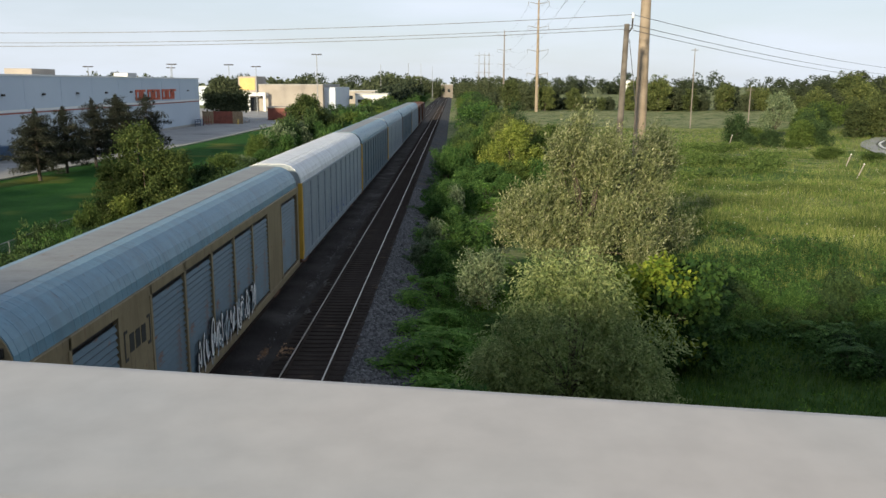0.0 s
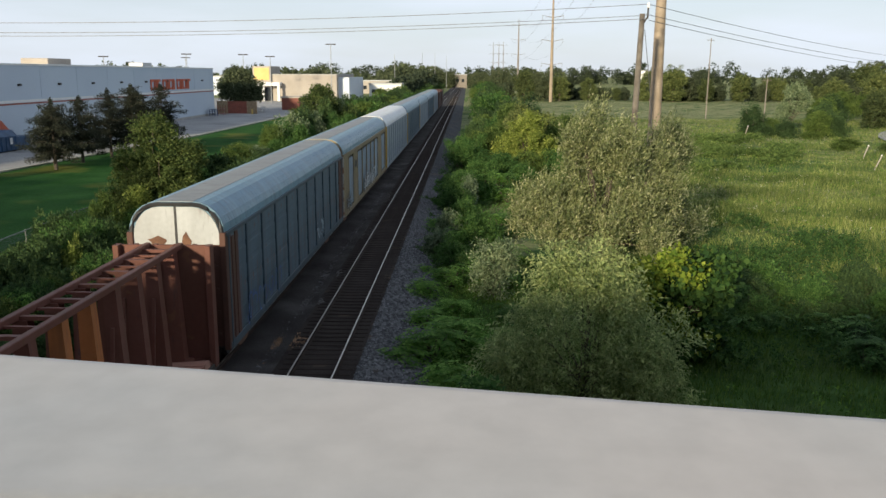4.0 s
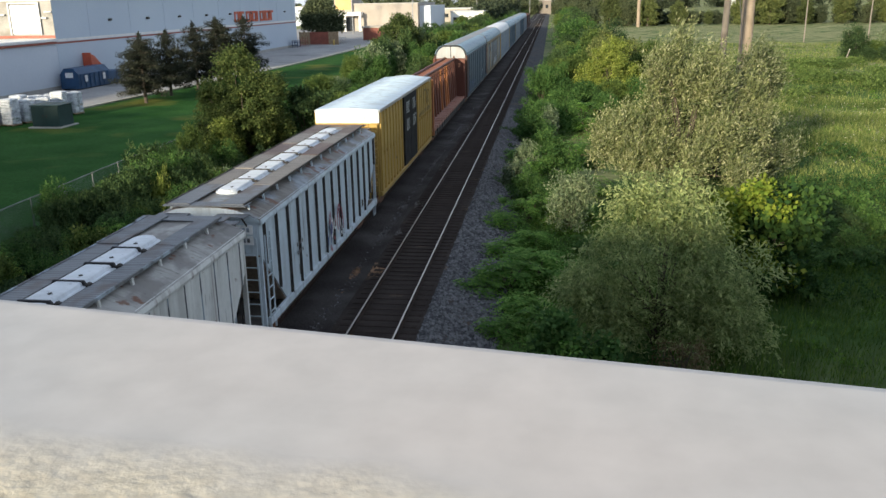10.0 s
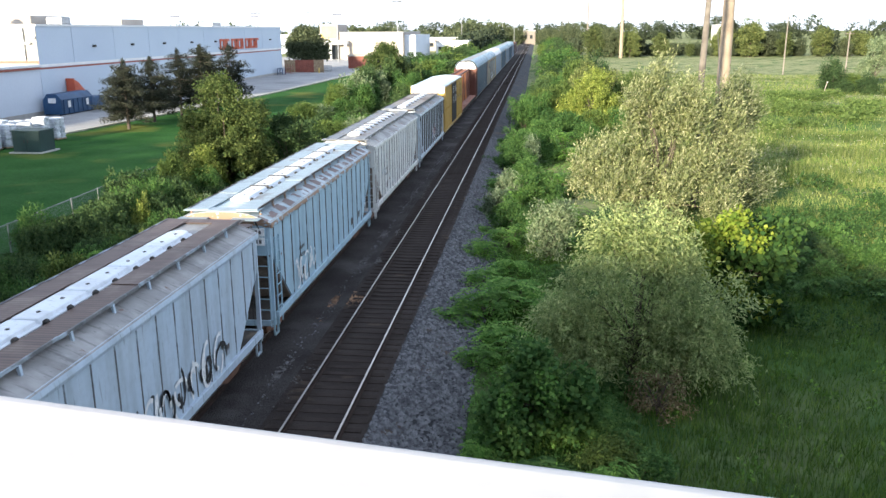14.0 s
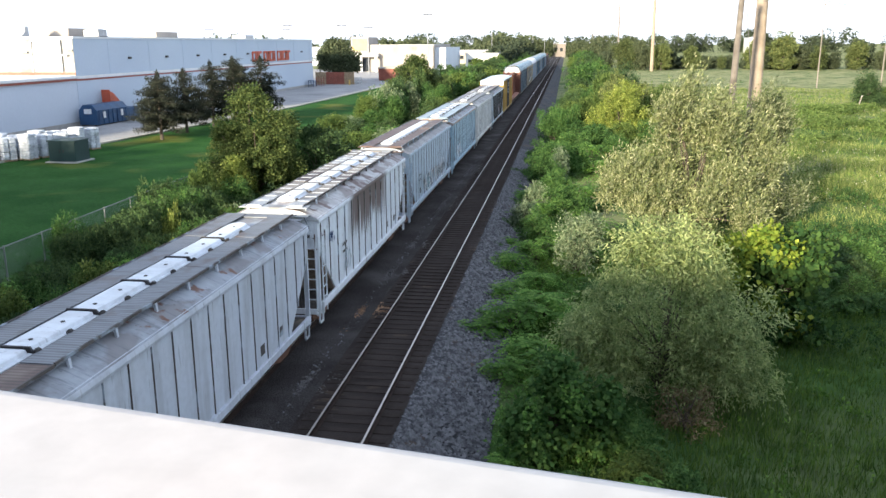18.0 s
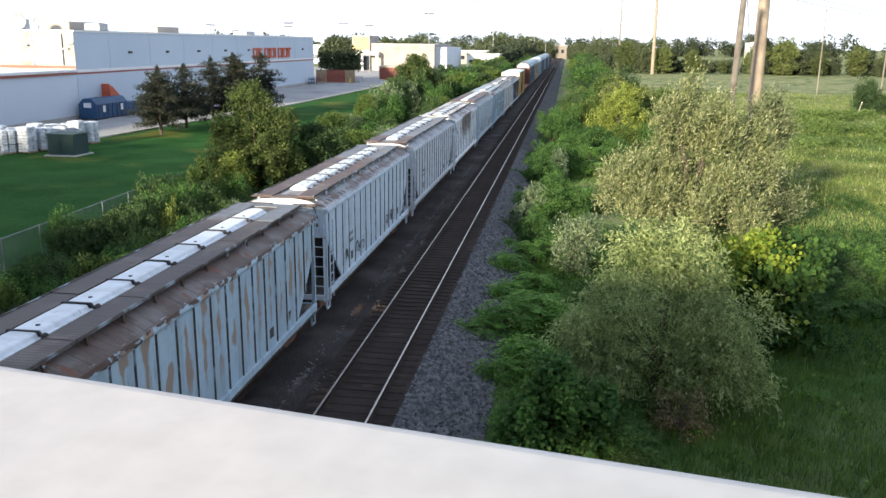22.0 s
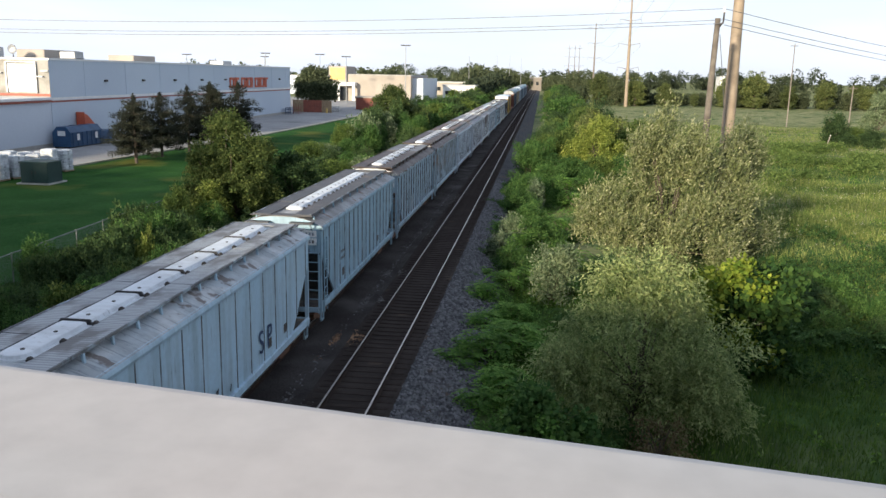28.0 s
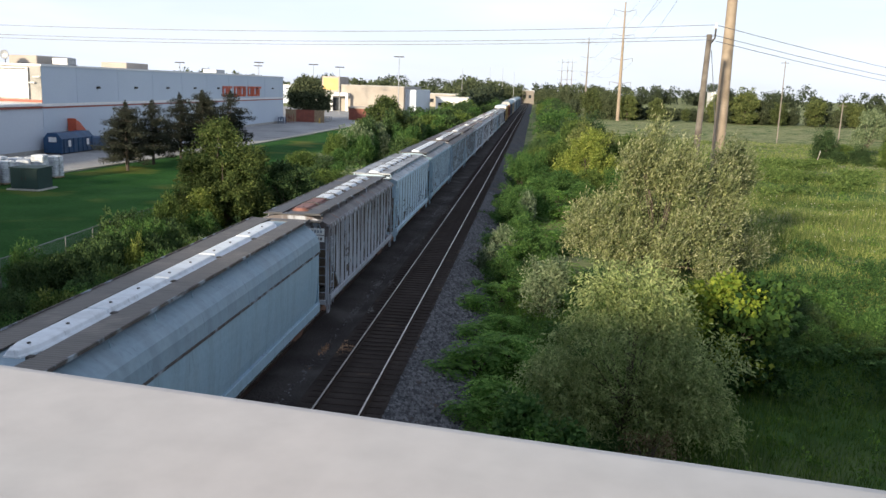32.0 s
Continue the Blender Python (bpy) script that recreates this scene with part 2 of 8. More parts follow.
def meadow_mat(name, k=1.0):
    """Rough grass: green and yellow-green patches, straw streaks, tufts."""
    m, n, l, p = shader(name)
    patch = ramp_of(n, l, noise_of(n, l, 0.055, 6, (0.8, 1.3, 1)), [(0.38, (0.062 * k, 0.105 * k, 0.033 * k)), (0.5, (0.165 * k, 0.19 * k, 0.066 * k)), (0.6, (0.25 * k, 0.25 * k, 0.115 * k))])
    # drier far out; toward the road darkened, the overpass's shade put into the colour
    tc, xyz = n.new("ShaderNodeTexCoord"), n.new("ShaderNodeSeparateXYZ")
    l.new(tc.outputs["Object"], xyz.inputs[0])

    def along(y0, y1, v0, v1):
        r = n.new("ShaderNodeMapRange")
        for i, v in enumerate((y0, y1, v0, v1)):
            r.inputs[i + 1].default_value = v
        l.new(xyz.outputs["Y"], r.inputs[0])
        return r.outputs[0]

    dry = n.new("ShaderNodeMath")
    l.new(noise_of(n, l, 0.022, 7, (0.6, 1.6, 1)), dry.inputs[0]), l.new(along(90, 260, 0.0, 0.19), dry.inputs[1])
    straw = ramp_of(n, l, dry.outputs[0], [(0.5, (0, 0, 0)), (0.62, (0.7, 0.7, 0.7))])
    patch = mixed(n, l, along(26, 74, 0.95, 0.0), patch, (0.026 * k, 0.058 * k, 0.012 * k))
    c = mixed(n, l, straw, patch, (0.35, 0.335, 0.21))
    clump = ramp_of(n, l, noise_of(n, l, 0.3, 5), [(0.36, (0, 0, 0)), (0.5, (0.75, 0.75, 0.75))])
    c = mixed(n, l, clump, (0.05 * k, 0.095 * k, 0.032 * k), c)
    tuft = ramp_of(n, l, noise_of(n, l, 1.1, 6), [(0.3, (0.62, 0.66, 0.6)), (0.7, (1.3, 1.25, 1.2))])
    mul = n.new("ShaderNodeMix")
    mul.data_type, mul.blend_type = "RGBA", "MULTIPLY"
    mul.inputs[0].default_value = 1.0
    l.new(c, mul.inputs[6]), l.new(tuft, mul.inputs[7])
    l.new(mul.outputs[2], p.inputs["Base Color"])
    p.inputs["Roughness"].default_value, p.inputs["Specular IOR Level"].default_value = 1.0, 0.05
    bumped(n, l, p, noise_of(n, l, 2.4, 5), 0.7, 0.15)
    return m


def parapet_mat():
    """Smooth pale concrete, faintly blotched, with a rough band along the inner edge that has the sun's yellow in its
    colour.
    """
    m, n, l, p = shader("parapet")
    blotch = ramp_of(n, l, noise_of(n, l, 1.6, 5), [(0.3, (0.455, 0.46, 0.465)), (0.5, (0.525, 0.505, 0.488)), (0.7, (0.565, 0.525, 0.5))])
    speck = ramp_of(n, l, noise_of(n, l, 24, 6), [(0.3, (0.875, 0.875, 0.865)), (0.7, (0.995, 0.995, 0.985))])
    mul = n.new("ShaderNodeMix")
    mul.data_type, mul.blend_type = "RGBA", "MULTIPLY"
    mul.inputs[0].default_value = 1.0
    l.new(blotch, mul.inputs[6]), l.new(speck, mul.inputs[7])
    g, dot = n.new("ShaderNodeNewGeometry"), n.new("ShaderNodeVectorMath")
    dot.operation = "DOT_PRODUCT"
    dot.inputs[1].default_value = (math.sin(radians(10.3)), math.cos(radians(10.3)), 0)
    l.new(g.outputs["Position"], dot.inputs[0])
    wob = n.new("ShaderNodeMath")
    wob.operation = "MULTIPLY_ADD"
    l.new(noise_of(n, l, 5, 6), wob.inputs[0])
    wob.inputs[1].default_value = 0.16
    l.new(dot.outputs["Value"], wob.inputs[2])
    band = n.new("ShaderNodeMapRange")
    for k, v in ((1, 0.738 - 0.16), (2, 0.738 - 0.27), (3, 0.0), (4, 1.0)):
        band.inputs[k].default_value = v
    l.new(wob.outputs[0], band.inputs[0])
    # rough concrete, coloured with the low sun that grazes this edge
    rough = ramp_of(n, l, noise_of(n, l, 70, 5), [(0.35, (0.46, 0.385, 0.235)), (0.6, (0.7, 0.61, 0.42))])
    l.new(mixed(n, l, band.outputs[0], mul.outputs[2], rough), p.inputs["Base Color"])
    p.inputs["Roughness"].default_value = 0.55
    h = n.new("ShaderNodeMath")
    h.operation = "MULTIPLY"
    l.new(noise_of(n, l, 90, 5), h.inputs[0]), l.new(band.outputs[0], h.inputs[1])
    bumped(n, l, p, h.outputs[0], 0.8, 0.004)
    return m


M = {}
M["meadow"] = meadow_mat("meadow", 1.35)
# the lawn's yellow patches stand for strips of sun between tree shadows
M["lawn"] = surf("lawn", (0.024, 0.078, 0.017), (0.04, 0.108, 0.026), 0.25, 1.0, fine=9.0, bump=0.8, dist=0.08, tone=0.3, stain=((0.13, 0.15, 0.035), 0.1, 0.56), spec=0.05)
M["earth"] = surf("earth", (0.035, 0.045, 0.02), (0.065, 0.075, 0.03), 0.5, 1.0, fine=6, bump=0.7, dist=0.06, spec=0.05)
M["ballast"] = surf("ballast", (0.024, 0.025, 0.029), (0.05, 0.052, 0.058), 0.8, 0.9, fine=22, bump=1.0, dist=0.05, stain=((0.10, 0.07, 0.05), 0.5, 0.58))
M["cinder"] = surf("cinder", (0.034, 0.029, 0.028), (0.062, 0.056, 0.054), 0.5, 0.95, fine=20, bump=1.0, dist=0.05, tone=0.45, stain=((0.095, 0.088, 0.085), 0.32, 0.58), spec=0.15)
M["fouled"] = surf("fouled", (0.032, 0.026, 0.023), (0.055, 0.045, 0.04), 0.7, 1.0, spec=0.1, fine=24, bump=0.8, dist=0.04, stain=((0.11, 0.08, 0.06), 0.6, 0.62))
M["stone"] = surf("stone", (0.07, 0.07, 0.076), (0.22, 0.22, 0.228), 5, 0.9, fine=30, bump=0.3)
M["tie"] = surf("tie", (0.035, 0.028, 0.024), (0.052, 0.041, 0.036), 3, 1.0, spec=0.1, fine=40, bump=0.6, dist=0.01)
M["rail"] = surf("rail", (0.026, 0.018, 0.015), (0.045, 0.03, 0.024), 4, 0.85, 0.0, fine=40, spec=0.15)
M["railhead"] = surf("railhead", (0.42, 0.38, 0.34), (0.55, 0.5, 0.45), 3, 0.38, 0.7, fine=60, bump=0.05)
M["parapet"] = parapet_mat()
M["concrete"] = surf("concrete", (0.32, 0.31, 0.29), (0.42, 0.41, 0.38), 0.8, 0.85, fine=14, stain=((0.22, 0.21, 0.19), 0.7, 0.6))
M["asphalt"] = surf("asphalt", (0.06, 0.06, 0.063), (0.09, 0.09, 0.092), 0.6, 0.9, fine=30)
M["pave"] = surf("pave", (0.27, 0.27, 0.27), (0.36, 0.355, 0.35), 0.15, 0.9, fine=5, stain=((0.17, 0.17, 0.17), 0.12, 0.58))
M["kerb"] = surf("kerb", (0.4, 0.38, 0.33), (0.5, 0.48, 0.42), 1, 0.9)
M["store"] = surf("store", (0.49, 0.56, 0.65), (0.53, 0.6, 0.68), 0.08, 0.75, fine=3, bump=0.05, dist=0.01, tone=0.02)
M["stucco"] = surf("stucco", (0.27, 0.262, 0.24), (0.36, 0.345, 0.315), 0.5, 0.85, fine=8, bump=0.2, dist=0.01, tone=0.1, stain=((0.22, 0.2, 0.17), 0.35, 0.56))
M["storelow"] = surf("storelow", (0.53, 0.585, 0.66), (0.58, 0.63, 0.70), 0.1, 0.75, fine=3, bump=0.05, dist=0.01, tone=0.02)
M["white"] = surf("white", (0.72, 0.72, 0.71), (0.8, 0.8, 0.79), 0.6, 0.6, fine=8, bump=0.1)
M["orange"] = surf("orange", (0.46, 0.085, 0.04), (0.54, 0.11, 0.05), 1, 0.5, fine=10, bump=0.05)
M["brownred"] = surf("brownred", (0.2, 0.06, 0.04), (0.27, 0.08, 0.05), 1, 0.6)
M["blue"] = surf("blue", (0.014, 0.05, 0.12), (0.022, 0.075, 0.17), 1, 0.5, stain=((0.06, 0.055, 0.06), 1.2, 0.64))
M["greenbox"] = surf("greenbox", (0.009, 0.035, 0.032), (0.015, 0.048, 0.043), 1, 0.6)
M["greymetal"] = surf("greymetal", (0.3, 0.31, 0.32), (0.42, 0.43, 0.44), 2, 0.5, 0.5)
M["galv"] = surf("galv", (0.45, 0.46, 0.47), (0.55, 0.56, 0.57), 2, 0.45, 0.6)
M["darkmetal"] = surf("darkmetal", (0.03, 0.028, 0.026), (0.06, 0.052, 0.046), 3, 0.7, 0.2)
M["rustmetal"] = surf("rustmetal", (0.10, 0.05, 0.032), (0.17, 0.085, 0.05), 3, 0.85, 0.1)
M["black"] = surf("black", (0.012, 0.012, 0.014), (0.03, 0.03, 0.032), 2, 0.6)
M["tan"] = surf("tan", (0.33, 0.295, 0.255), (0.39, 0.35, 0.305), 0.2, 0.8)
M["yellowsign"] = surf("yellowsign", (0.56, 0.38, 0.1), (0.62, 0.43, 0.13), 0.5, 0.5)
M["glass"] = surf("glass", (0.02, 0.025, 0.03), (0.04, 0.045, 0.05), 1, 0.1)
M["poletan"] = surf("poletan", (0.24, 0.19, 0.135), (0.33, 0.265, 0.195), 1.2, 0.7, fine=20, bump=0.3)
M["polewood"] = surf("polewood", (0.1, 0.085, 0.07), (0.17, 0.15, 0.125), 2, 0.9, fine=25, bump=0.5)
M["wire"] = surf("wire", (0.10, 0.10, 0.105), (0.14, 0.14, 0.145), 1, 0.6, 0.3)
M["wrap"] = surf("wrap", (0.4, 0.43, 0.47), (0.68, 0.71, 0.74), 1.5, 0.35, fine=9, bump=0.8, dist=0.05, stain=((0.35, 0.37, 0.4), 2.2, 0.56))
M["wood"] = surf("wood", (0.25, 0.18, 0.11), (0.36, 0.27, 0.17), 3, 0.85)
M["bark"] = surf("bark", (0.06, 0.048, 0.036), (0.13, 0.105, 0.08), 4, 0.95, fine=20, bump=0.8, dist=0.03)
M["willow"] = leaf_mat("willow", (0.135, 0.165, 0.072), (0.23, 0.262, 0.128), (0.41, 0.42, 0.29), 0.4, 0.7, bough=0.5, span=2.0)
M["willow2"] = leaf_mat("willow2", (0.21, 0.285, 0.125), (0.36, 0.43, 0.19), (0.48, 0.52, 0.26), 0.5, 0.75, bough=0.4, span=2.2)
M["silver"] = leaf_mat("silver", (0.1, 0.15, 0.085), (0.18, 0.24, 0.145), (0.29, 0.34, 0.23), 0.35, 0.8)
M["maple"] = leaf_mat("maple", (0.018, 0.048, 0.014), (0.04, 0.095, 0.022), (0.1, 0.17, 0.04), 0.3)
M["yellow"] = leaf_mat("yellow", (0.08, 0.145, 0.02), (0.2, 0.275, 0.035), (0.36, 0.41, 0.07), 0.4)
M["yelgreen"] = leaf_mat("yelgreen", (0.12, 0.17, 0.035), (0.24, 0.3, 0.07), (0.38, 0.42, 0.12), 0.45)
M["shrub"] = leaf_mat("shrub", (0.04, 0.1, 0.028), (0.08, 0.165, 0.045), (0.14, 0.24, 0.07), 0.4)
M["shrub2"] = leaf_mat("shrub2", (0.06, 0.1, 0.026), (0.1, 0.155, 0.04), (0.16, 0.215, 0.06), 0.4)
M["weed"] = leaf_mat("weed", (0.05, 0.115, 0.02), (0.095, 0.185, 0.03), (0.16, 0.27, 0.05), 0.35)
M["spruce"] = leaf_mat("spruce", (0.014, 0.019, 0.014), (0.027, 0.033, 0.024), (0.05, 0.055, 0.042), 0.1)
M["round"] = leaf_mat("round", (0.042, 0.075, 0.022), (0.085, 0.12, 0.036), (0.145, 0.178, 0.06), 0.32)
# far foliage greyed and paled: distance haze mixed into the leaf colour
M["farleaf"] = leaf_mat("farleaf", (0.05, 0.068, 0.045), (0.08, 0.103, 0.066), (0.125, 0.148, 0.095), 0.3, vary=0.4)
M["blade"] = leaf_mat("blade", (0.045, 0.1, 0.018), (0.09, 0.165, 0.03), (0.16, 0.225, 0.055), 0.4)
M["umbel"] = leaf_mat("umbel", (0.35, 0.37, 0.27), (0.5, 0.5, 0.4), (0.6, 0.6, 0.5), 0.3)
M["haulm"] = leaf_mat("haulm", (0.085, 0.135, 0.035), (0.16, 0.205, 0.058), (0.3, 0.32, 0.13), 0.35, bough=0.45, span=0.13)
M["lush"] = leaf_mat("lush", (0.02, 0.055, 0.016), (0.04, 0.09, 0.026), (0.07, 0.135, 0.04), 0.3)
M["vivid"] = leaf_mat("vivid", (0.085, 0.2, 0.04), (0.16, 0.31, 0.065), (0.25, 0.41, 0.1), 0.45)
M["edgeleaf"] = leaf_mat("edgeleaf", (0.03, 0.064, 0.027), (0.054, 0.098, 0.04), (0.095, 0.145, 0.058), 0.25, vary=0.4)
M["polegrey"] = surf("polegrey", (0.17, 0.15, 0.13), (0.25, 0.22, 0.19), 2, 0.9, fine=20)
M["fencegrey"] = surf("fencegrey", (0.2, 0.21, 0.21), (0.3, 0.31, 0.31), 2, 0.6, 0.3)
M["brownstripe"] = surf("brownstripe", (0.26, 0.07, 0.045), (0.33, 0.09, 0.055), 1, 0.6, fine=10, bump=0.05)
M["treeleaf"] = leaf_mat("treeleaf", (0.068, 0.098, 0.044), (0.125, 0.158, 0.068), (0.2, 0.23, 0.1), 0.35, vary=0.45)
M["weedbelt"] = leaf_mat("weedbelt", (0.09, 0.15, 0.04), (0.145, 0.215, 0.06), (0.22, 0.29, 0.09), 0.4)
M["dry"] = leaf_mat("dry", (0.16, 0.12, 0.06), (0.26, 0.2, 0.11), (0.36, 0.3, 0.18), 0.3)


# ---- mesh tools ----
class Build:
    """Collects vertices and faces of one mesh."""

    def __init__(self):
        self.v, self.f = [], []

    def add(self, verts, faces):
        k = len(self.v)
        self.v += [tuple(p) for p in verts]
        self.f += [tuple(i + k for i in f) for f in faces]
        return self

    def box(self, x0, x1, y0, y1, z0, z1, c=0.0):
        """A box with its upright and top edges cut back by c."""
        if c <= 0:
            v = [(x, y, z) for z in (z0, z1) for x, y in ((x0, y0), (x1, y0), (x1, y1), (x0, y1))]
            return self.add(v, [(3, 2, 1, 0), (4, 5, 6, 7), (0, 1, 5, 4), (1, 2, 6, 5), (2, 3, 7, 6), (3, 0, 4, 7)])
        ring = lambda d, z: [(x0 + c + d, y0 + d, z), (x1 - c - d, y0 + d, z), (x1 - d, y0 + c + d, z), (x1 - d, y1 - c - d, z),
                             (x1 - c - d, y1 - d, z), (x0 + c + d, y1 - d, z), (x0 + d, y1 - c - d, z), (x0 + d, y0 + c + d, z)]
        return self.rings([ring(0, z0), ring(0, z1 - c), ring(c * 0.9, z1)])

    def rings(self, rs, cap=True):
        k, m = len(self.v), len(rs[0])
        for r in rs:
            self.v += [tuple(p) for p in r]
        for i in range(len(rs) - 1):
            for j in range(m):
                a, b = k + i * m + j, k + i * m + (j + 1) % m
                self.f.append((a, b, b + m, a + m))
        if cap:
            self.f.append(tuple(range(k + m - 1, k - 1, -1)))
            self.f.append(tuple(range(k + (len(rs) - 1) * m, k + len(rs) * m)))
        return self

    def extrude_y(self, prof, y0, y1):
        """A closed outline in x and z, run along y."""
        return self.rings([[(x, y0, z) for x, z in prof], [(x, y1, z) for x, z in prof]])

    def extrude_x(self, prof, x0, x1):
        """A closed outline in y and z, run along x."""
        return self.rings([[(x0, y, z) for y, z in prof], [(x1, y, z) for y, z in prof]])

    def tube(self, pts, radii, n=6):
        rs = []
        pts = [Vector(p) for p in pts]
        for i, p in enumerate(pts):
            d = (pts[min(i + 1, len(pts) - 1)] - pts[max(i - 1, 0)]).normalized()
            a = d.orthogonal().normalized() if abs(d.z) < 0.9 else Vector((1, 0, 0)) - d * d.x
            a.normalize()
            b = d.cross(a)
            r = radii[i] if isinstance(radii, (list, tuple)) else radii
            rs.append([p + (a * math.cos(6.2832 * j / n) + b * math.sin(6.2832 * j / n)) * r for j in range(n)])
        return self.rings(rs)

    def beam(self, p, q, w, h=None):
        """A square bar from p to q."""
        p, q, h = Vector(p), Vector(q), h or w
        d = (q - p).normalized()
        a = d.cross(Vector((0, 0, 1)))
        a = a.normalized() if a.length > 0.05 else Vector((1, 0, 0))
        b = a.cross(d)
        o = [(-w / 2, -h / 2), (w / 2, -h / 2), (w / 2, h / 2), (-w / 2, h / 2)]
        return self.rings([[e + a * s + b * t for s, t in o] for e in (p, q)])

    def mesh(self, name, material, smooth=False):
        me = bpy.data.meshes.new(name)
        me.from_pydata(self.v, [], self.f)
        bm = bmesh.new()
        bm.from_mesh(me)
        bmesh.ops.recalc_face_normals(bm, faces=bm.faces)
        bm.to_mesh(me)
        bm.free()
        me.materials.append(material)
        if smooth:
            me.shade_smooth()
        return me


def part(name, geo, material, parent, label="", at=None, smooth=False):
    """Links a Build or a ready mesh as one object under a thing or a part."""
    me = geo.mesh(name, material, smooth) if isinstance(geo, Build) else geo
    ob = new(name, me)
    ob.parent = parent
    if at is not None:
        ob.matrix_basis = at if isinstance(at, Matrix) else Matrix.Translation(at)
    return tagged(ob, label) if label else ob


def thing(name, label, category, at=(0, 0, 0), group="", kind=""):
    ob = new(name)
    ob.empty_display_size = 0.3
    ob.matrix_basis = at if isinstance(at, Matrix) else Matrix.Translation(at)
    return tagged(ob, label, category, group, kind)


def solid(name, geo, material, label, category="", kind="", group="", at=None, smooth=False):
    ob = new(name, geo.mesh(name, material, smooth) if isinstance(geo, Build) else geo)
    if at is not None:
        ob.matrix_basis = at if isinstance(at, Matrix) else Matrix.Translation(at)
    return tagged(ob, label, category, group, kind)


def quads(name, v, material):
    """A mesh of loose quads from an array (n, 4, 3)."""
    n = len(v)
    me = bpy.data.meshes.new(name)
    me.vertices.add(n * 4), me.loops.add(n * 4), me.polygons.add(n)
    me.vertices.foreach_set("co", np.ascontiguousarray(v, np.float32).ravel())
    me.loops.foreach_set("vertex_index", np.arange(n * 4, dtype=np.int32))
    me.polygons.foreach_set("loop_start", np.arange(0, n * 4, 4, dtype=np.int32))
    me.polygons.foreach_set("loop_total", np.full(n, 4, np.int32))
    me.update(calc_edges=True)
    me.materials.append(material)
    return me


def leaves(rng, centres, radius, count, size, slim=0.45, droop=0.0, up=0.25):
    """Leaf-shaped quads round the clump centres; droop pulls their tips down."""
    c = np.repeat(np.asarray(centres, float), count, 0)
    r = np.repeat(np.broadcast_to(radius, len(centres)), count)[:, None]
    n = len(c)
    off = rng.normal(size=(n, 3))
    off *= (rng.random((n, 1)) ** 0.45) / np.linalg.norm(off, axis=1, keepdims=True)
    p = c + off * r * [1, 1, 0.8]
    d = off * 0.7 + rng.normal(size=(n, 3)) * 0.6 + [0, 0, -droop]
    d /= np.linalg.norm(d, axis=1, keepdims=True)
    nrm = off + rng.normal(size=(n, 3)) * 0.5 + [0, 0, up]
    s = np.cross(d, nrm)
    s /= np.linalg.norm(s, axis=1, keepdims=True) + 1e-6
    k = size * rng.uniform(0.6, 1.35, (n, 1))
    lift = np.cross(s, d) * k * 0.12
    return np.stack([p, p + d * k * 0.5 + s * k * slim * 0.5 + lift, p + d * k, p + d * k * 0.5 - s * k * slim * 0.5 + lift], 1)


def fronds(rng, starts, ways, length, steps, size, slim=0.28, sag=0.5, wind=(0, 0, 0), wide=0.05):
    """Leafy twigs: leaves set in pairs along shoots that leave starts in the directions ways and sag (or rise) along their length."""
    n = len(starts)
    d = ways / np.linalg.norm(ways, axis=1, keepdims=True)
    L = length * rng.uniform(0.55, 1.3, (n, 1))
    out = []
    for k in range(steps):
        t = (k + rng.random((n, 1))) / steps
        p = starts + d * L * t + (np.array([0, 0, -sag]) + np.array(wind)) * L * t * t + rng.normal(size=(n, 3)) * wide
        w = d + (np.array([0, 0, -2 * sag]) + 2 * np.array(wind)) * t + rng.normal(size=(n, 3)) * 0.55
        w /= np.linalg.norm(w, axis=1, keepdims=True)
        nrm = rng.normal(size=(n, 3)) * 0.7 + [0, -0.2, 0.6]
        sd = np.cross(w, nrm)
        sd /= np.linalg.norm(sd, axis=1, keepdims=True) + 1e-6
        q = size * rng.uniform(0.65, 1.35, (n, 1))
        lift = np.cross(sd, w) * q * 0.1
        out.append(np.stack([p, p + w * q * 0.5 + sd * q * slim * 0.5 + lift, p + w * q, p + w * q * 0.5 - sd * q * slim * 0.5 + lift], 1))
    return np.concatenate(out)


def pinnate(rng, count, reach, rise, leaflets=9, leaf=0.15):
    """Compound leaves like those of sumac: arching stalks with leaflets in pairs."""
    out = []
    for i in range(count):
        a, L = rng.uniform(0, 6.2832), reach * rng.uniform(0.6, 1.15)
        way, z0, up = np.array([math.cos(a), math.sin(a), 0]), rise * rng.uniform(0.15, 1.0), rng.uniform(0.1, 0.75)
        side = np.array([-way[1], way[0], 0])
        o = np.array([rng.normal() * 0.12, rng.normal() * 0.12, z0])
        for k in range(leaflets):
            t = (k + 1) / leaflets
            p = o + way * L * t + np.array([0, 0, L * (up * t - 0.85 * t * t)])
            q = leaf * (1.15 - 0.6 * abs(t - 0.45)) * rng.uniform(0.85, 1.15)
            for s in (-1, 1):
                d = side * s + way * 0.45 + np.array([0, 0, -0.25 + rng.normal() * 0.15])
                d /= np.linalg.norm(d)
                w = np.cross(d, [0, 0, 1.0])
                w /= np.linalg.norm(w)
                out.append([p, p + d * q * 0.45 + w * q * 0.17, p + d * q, p + d * q * 0.45 - w * q * 0.17])
    return np.array(out)


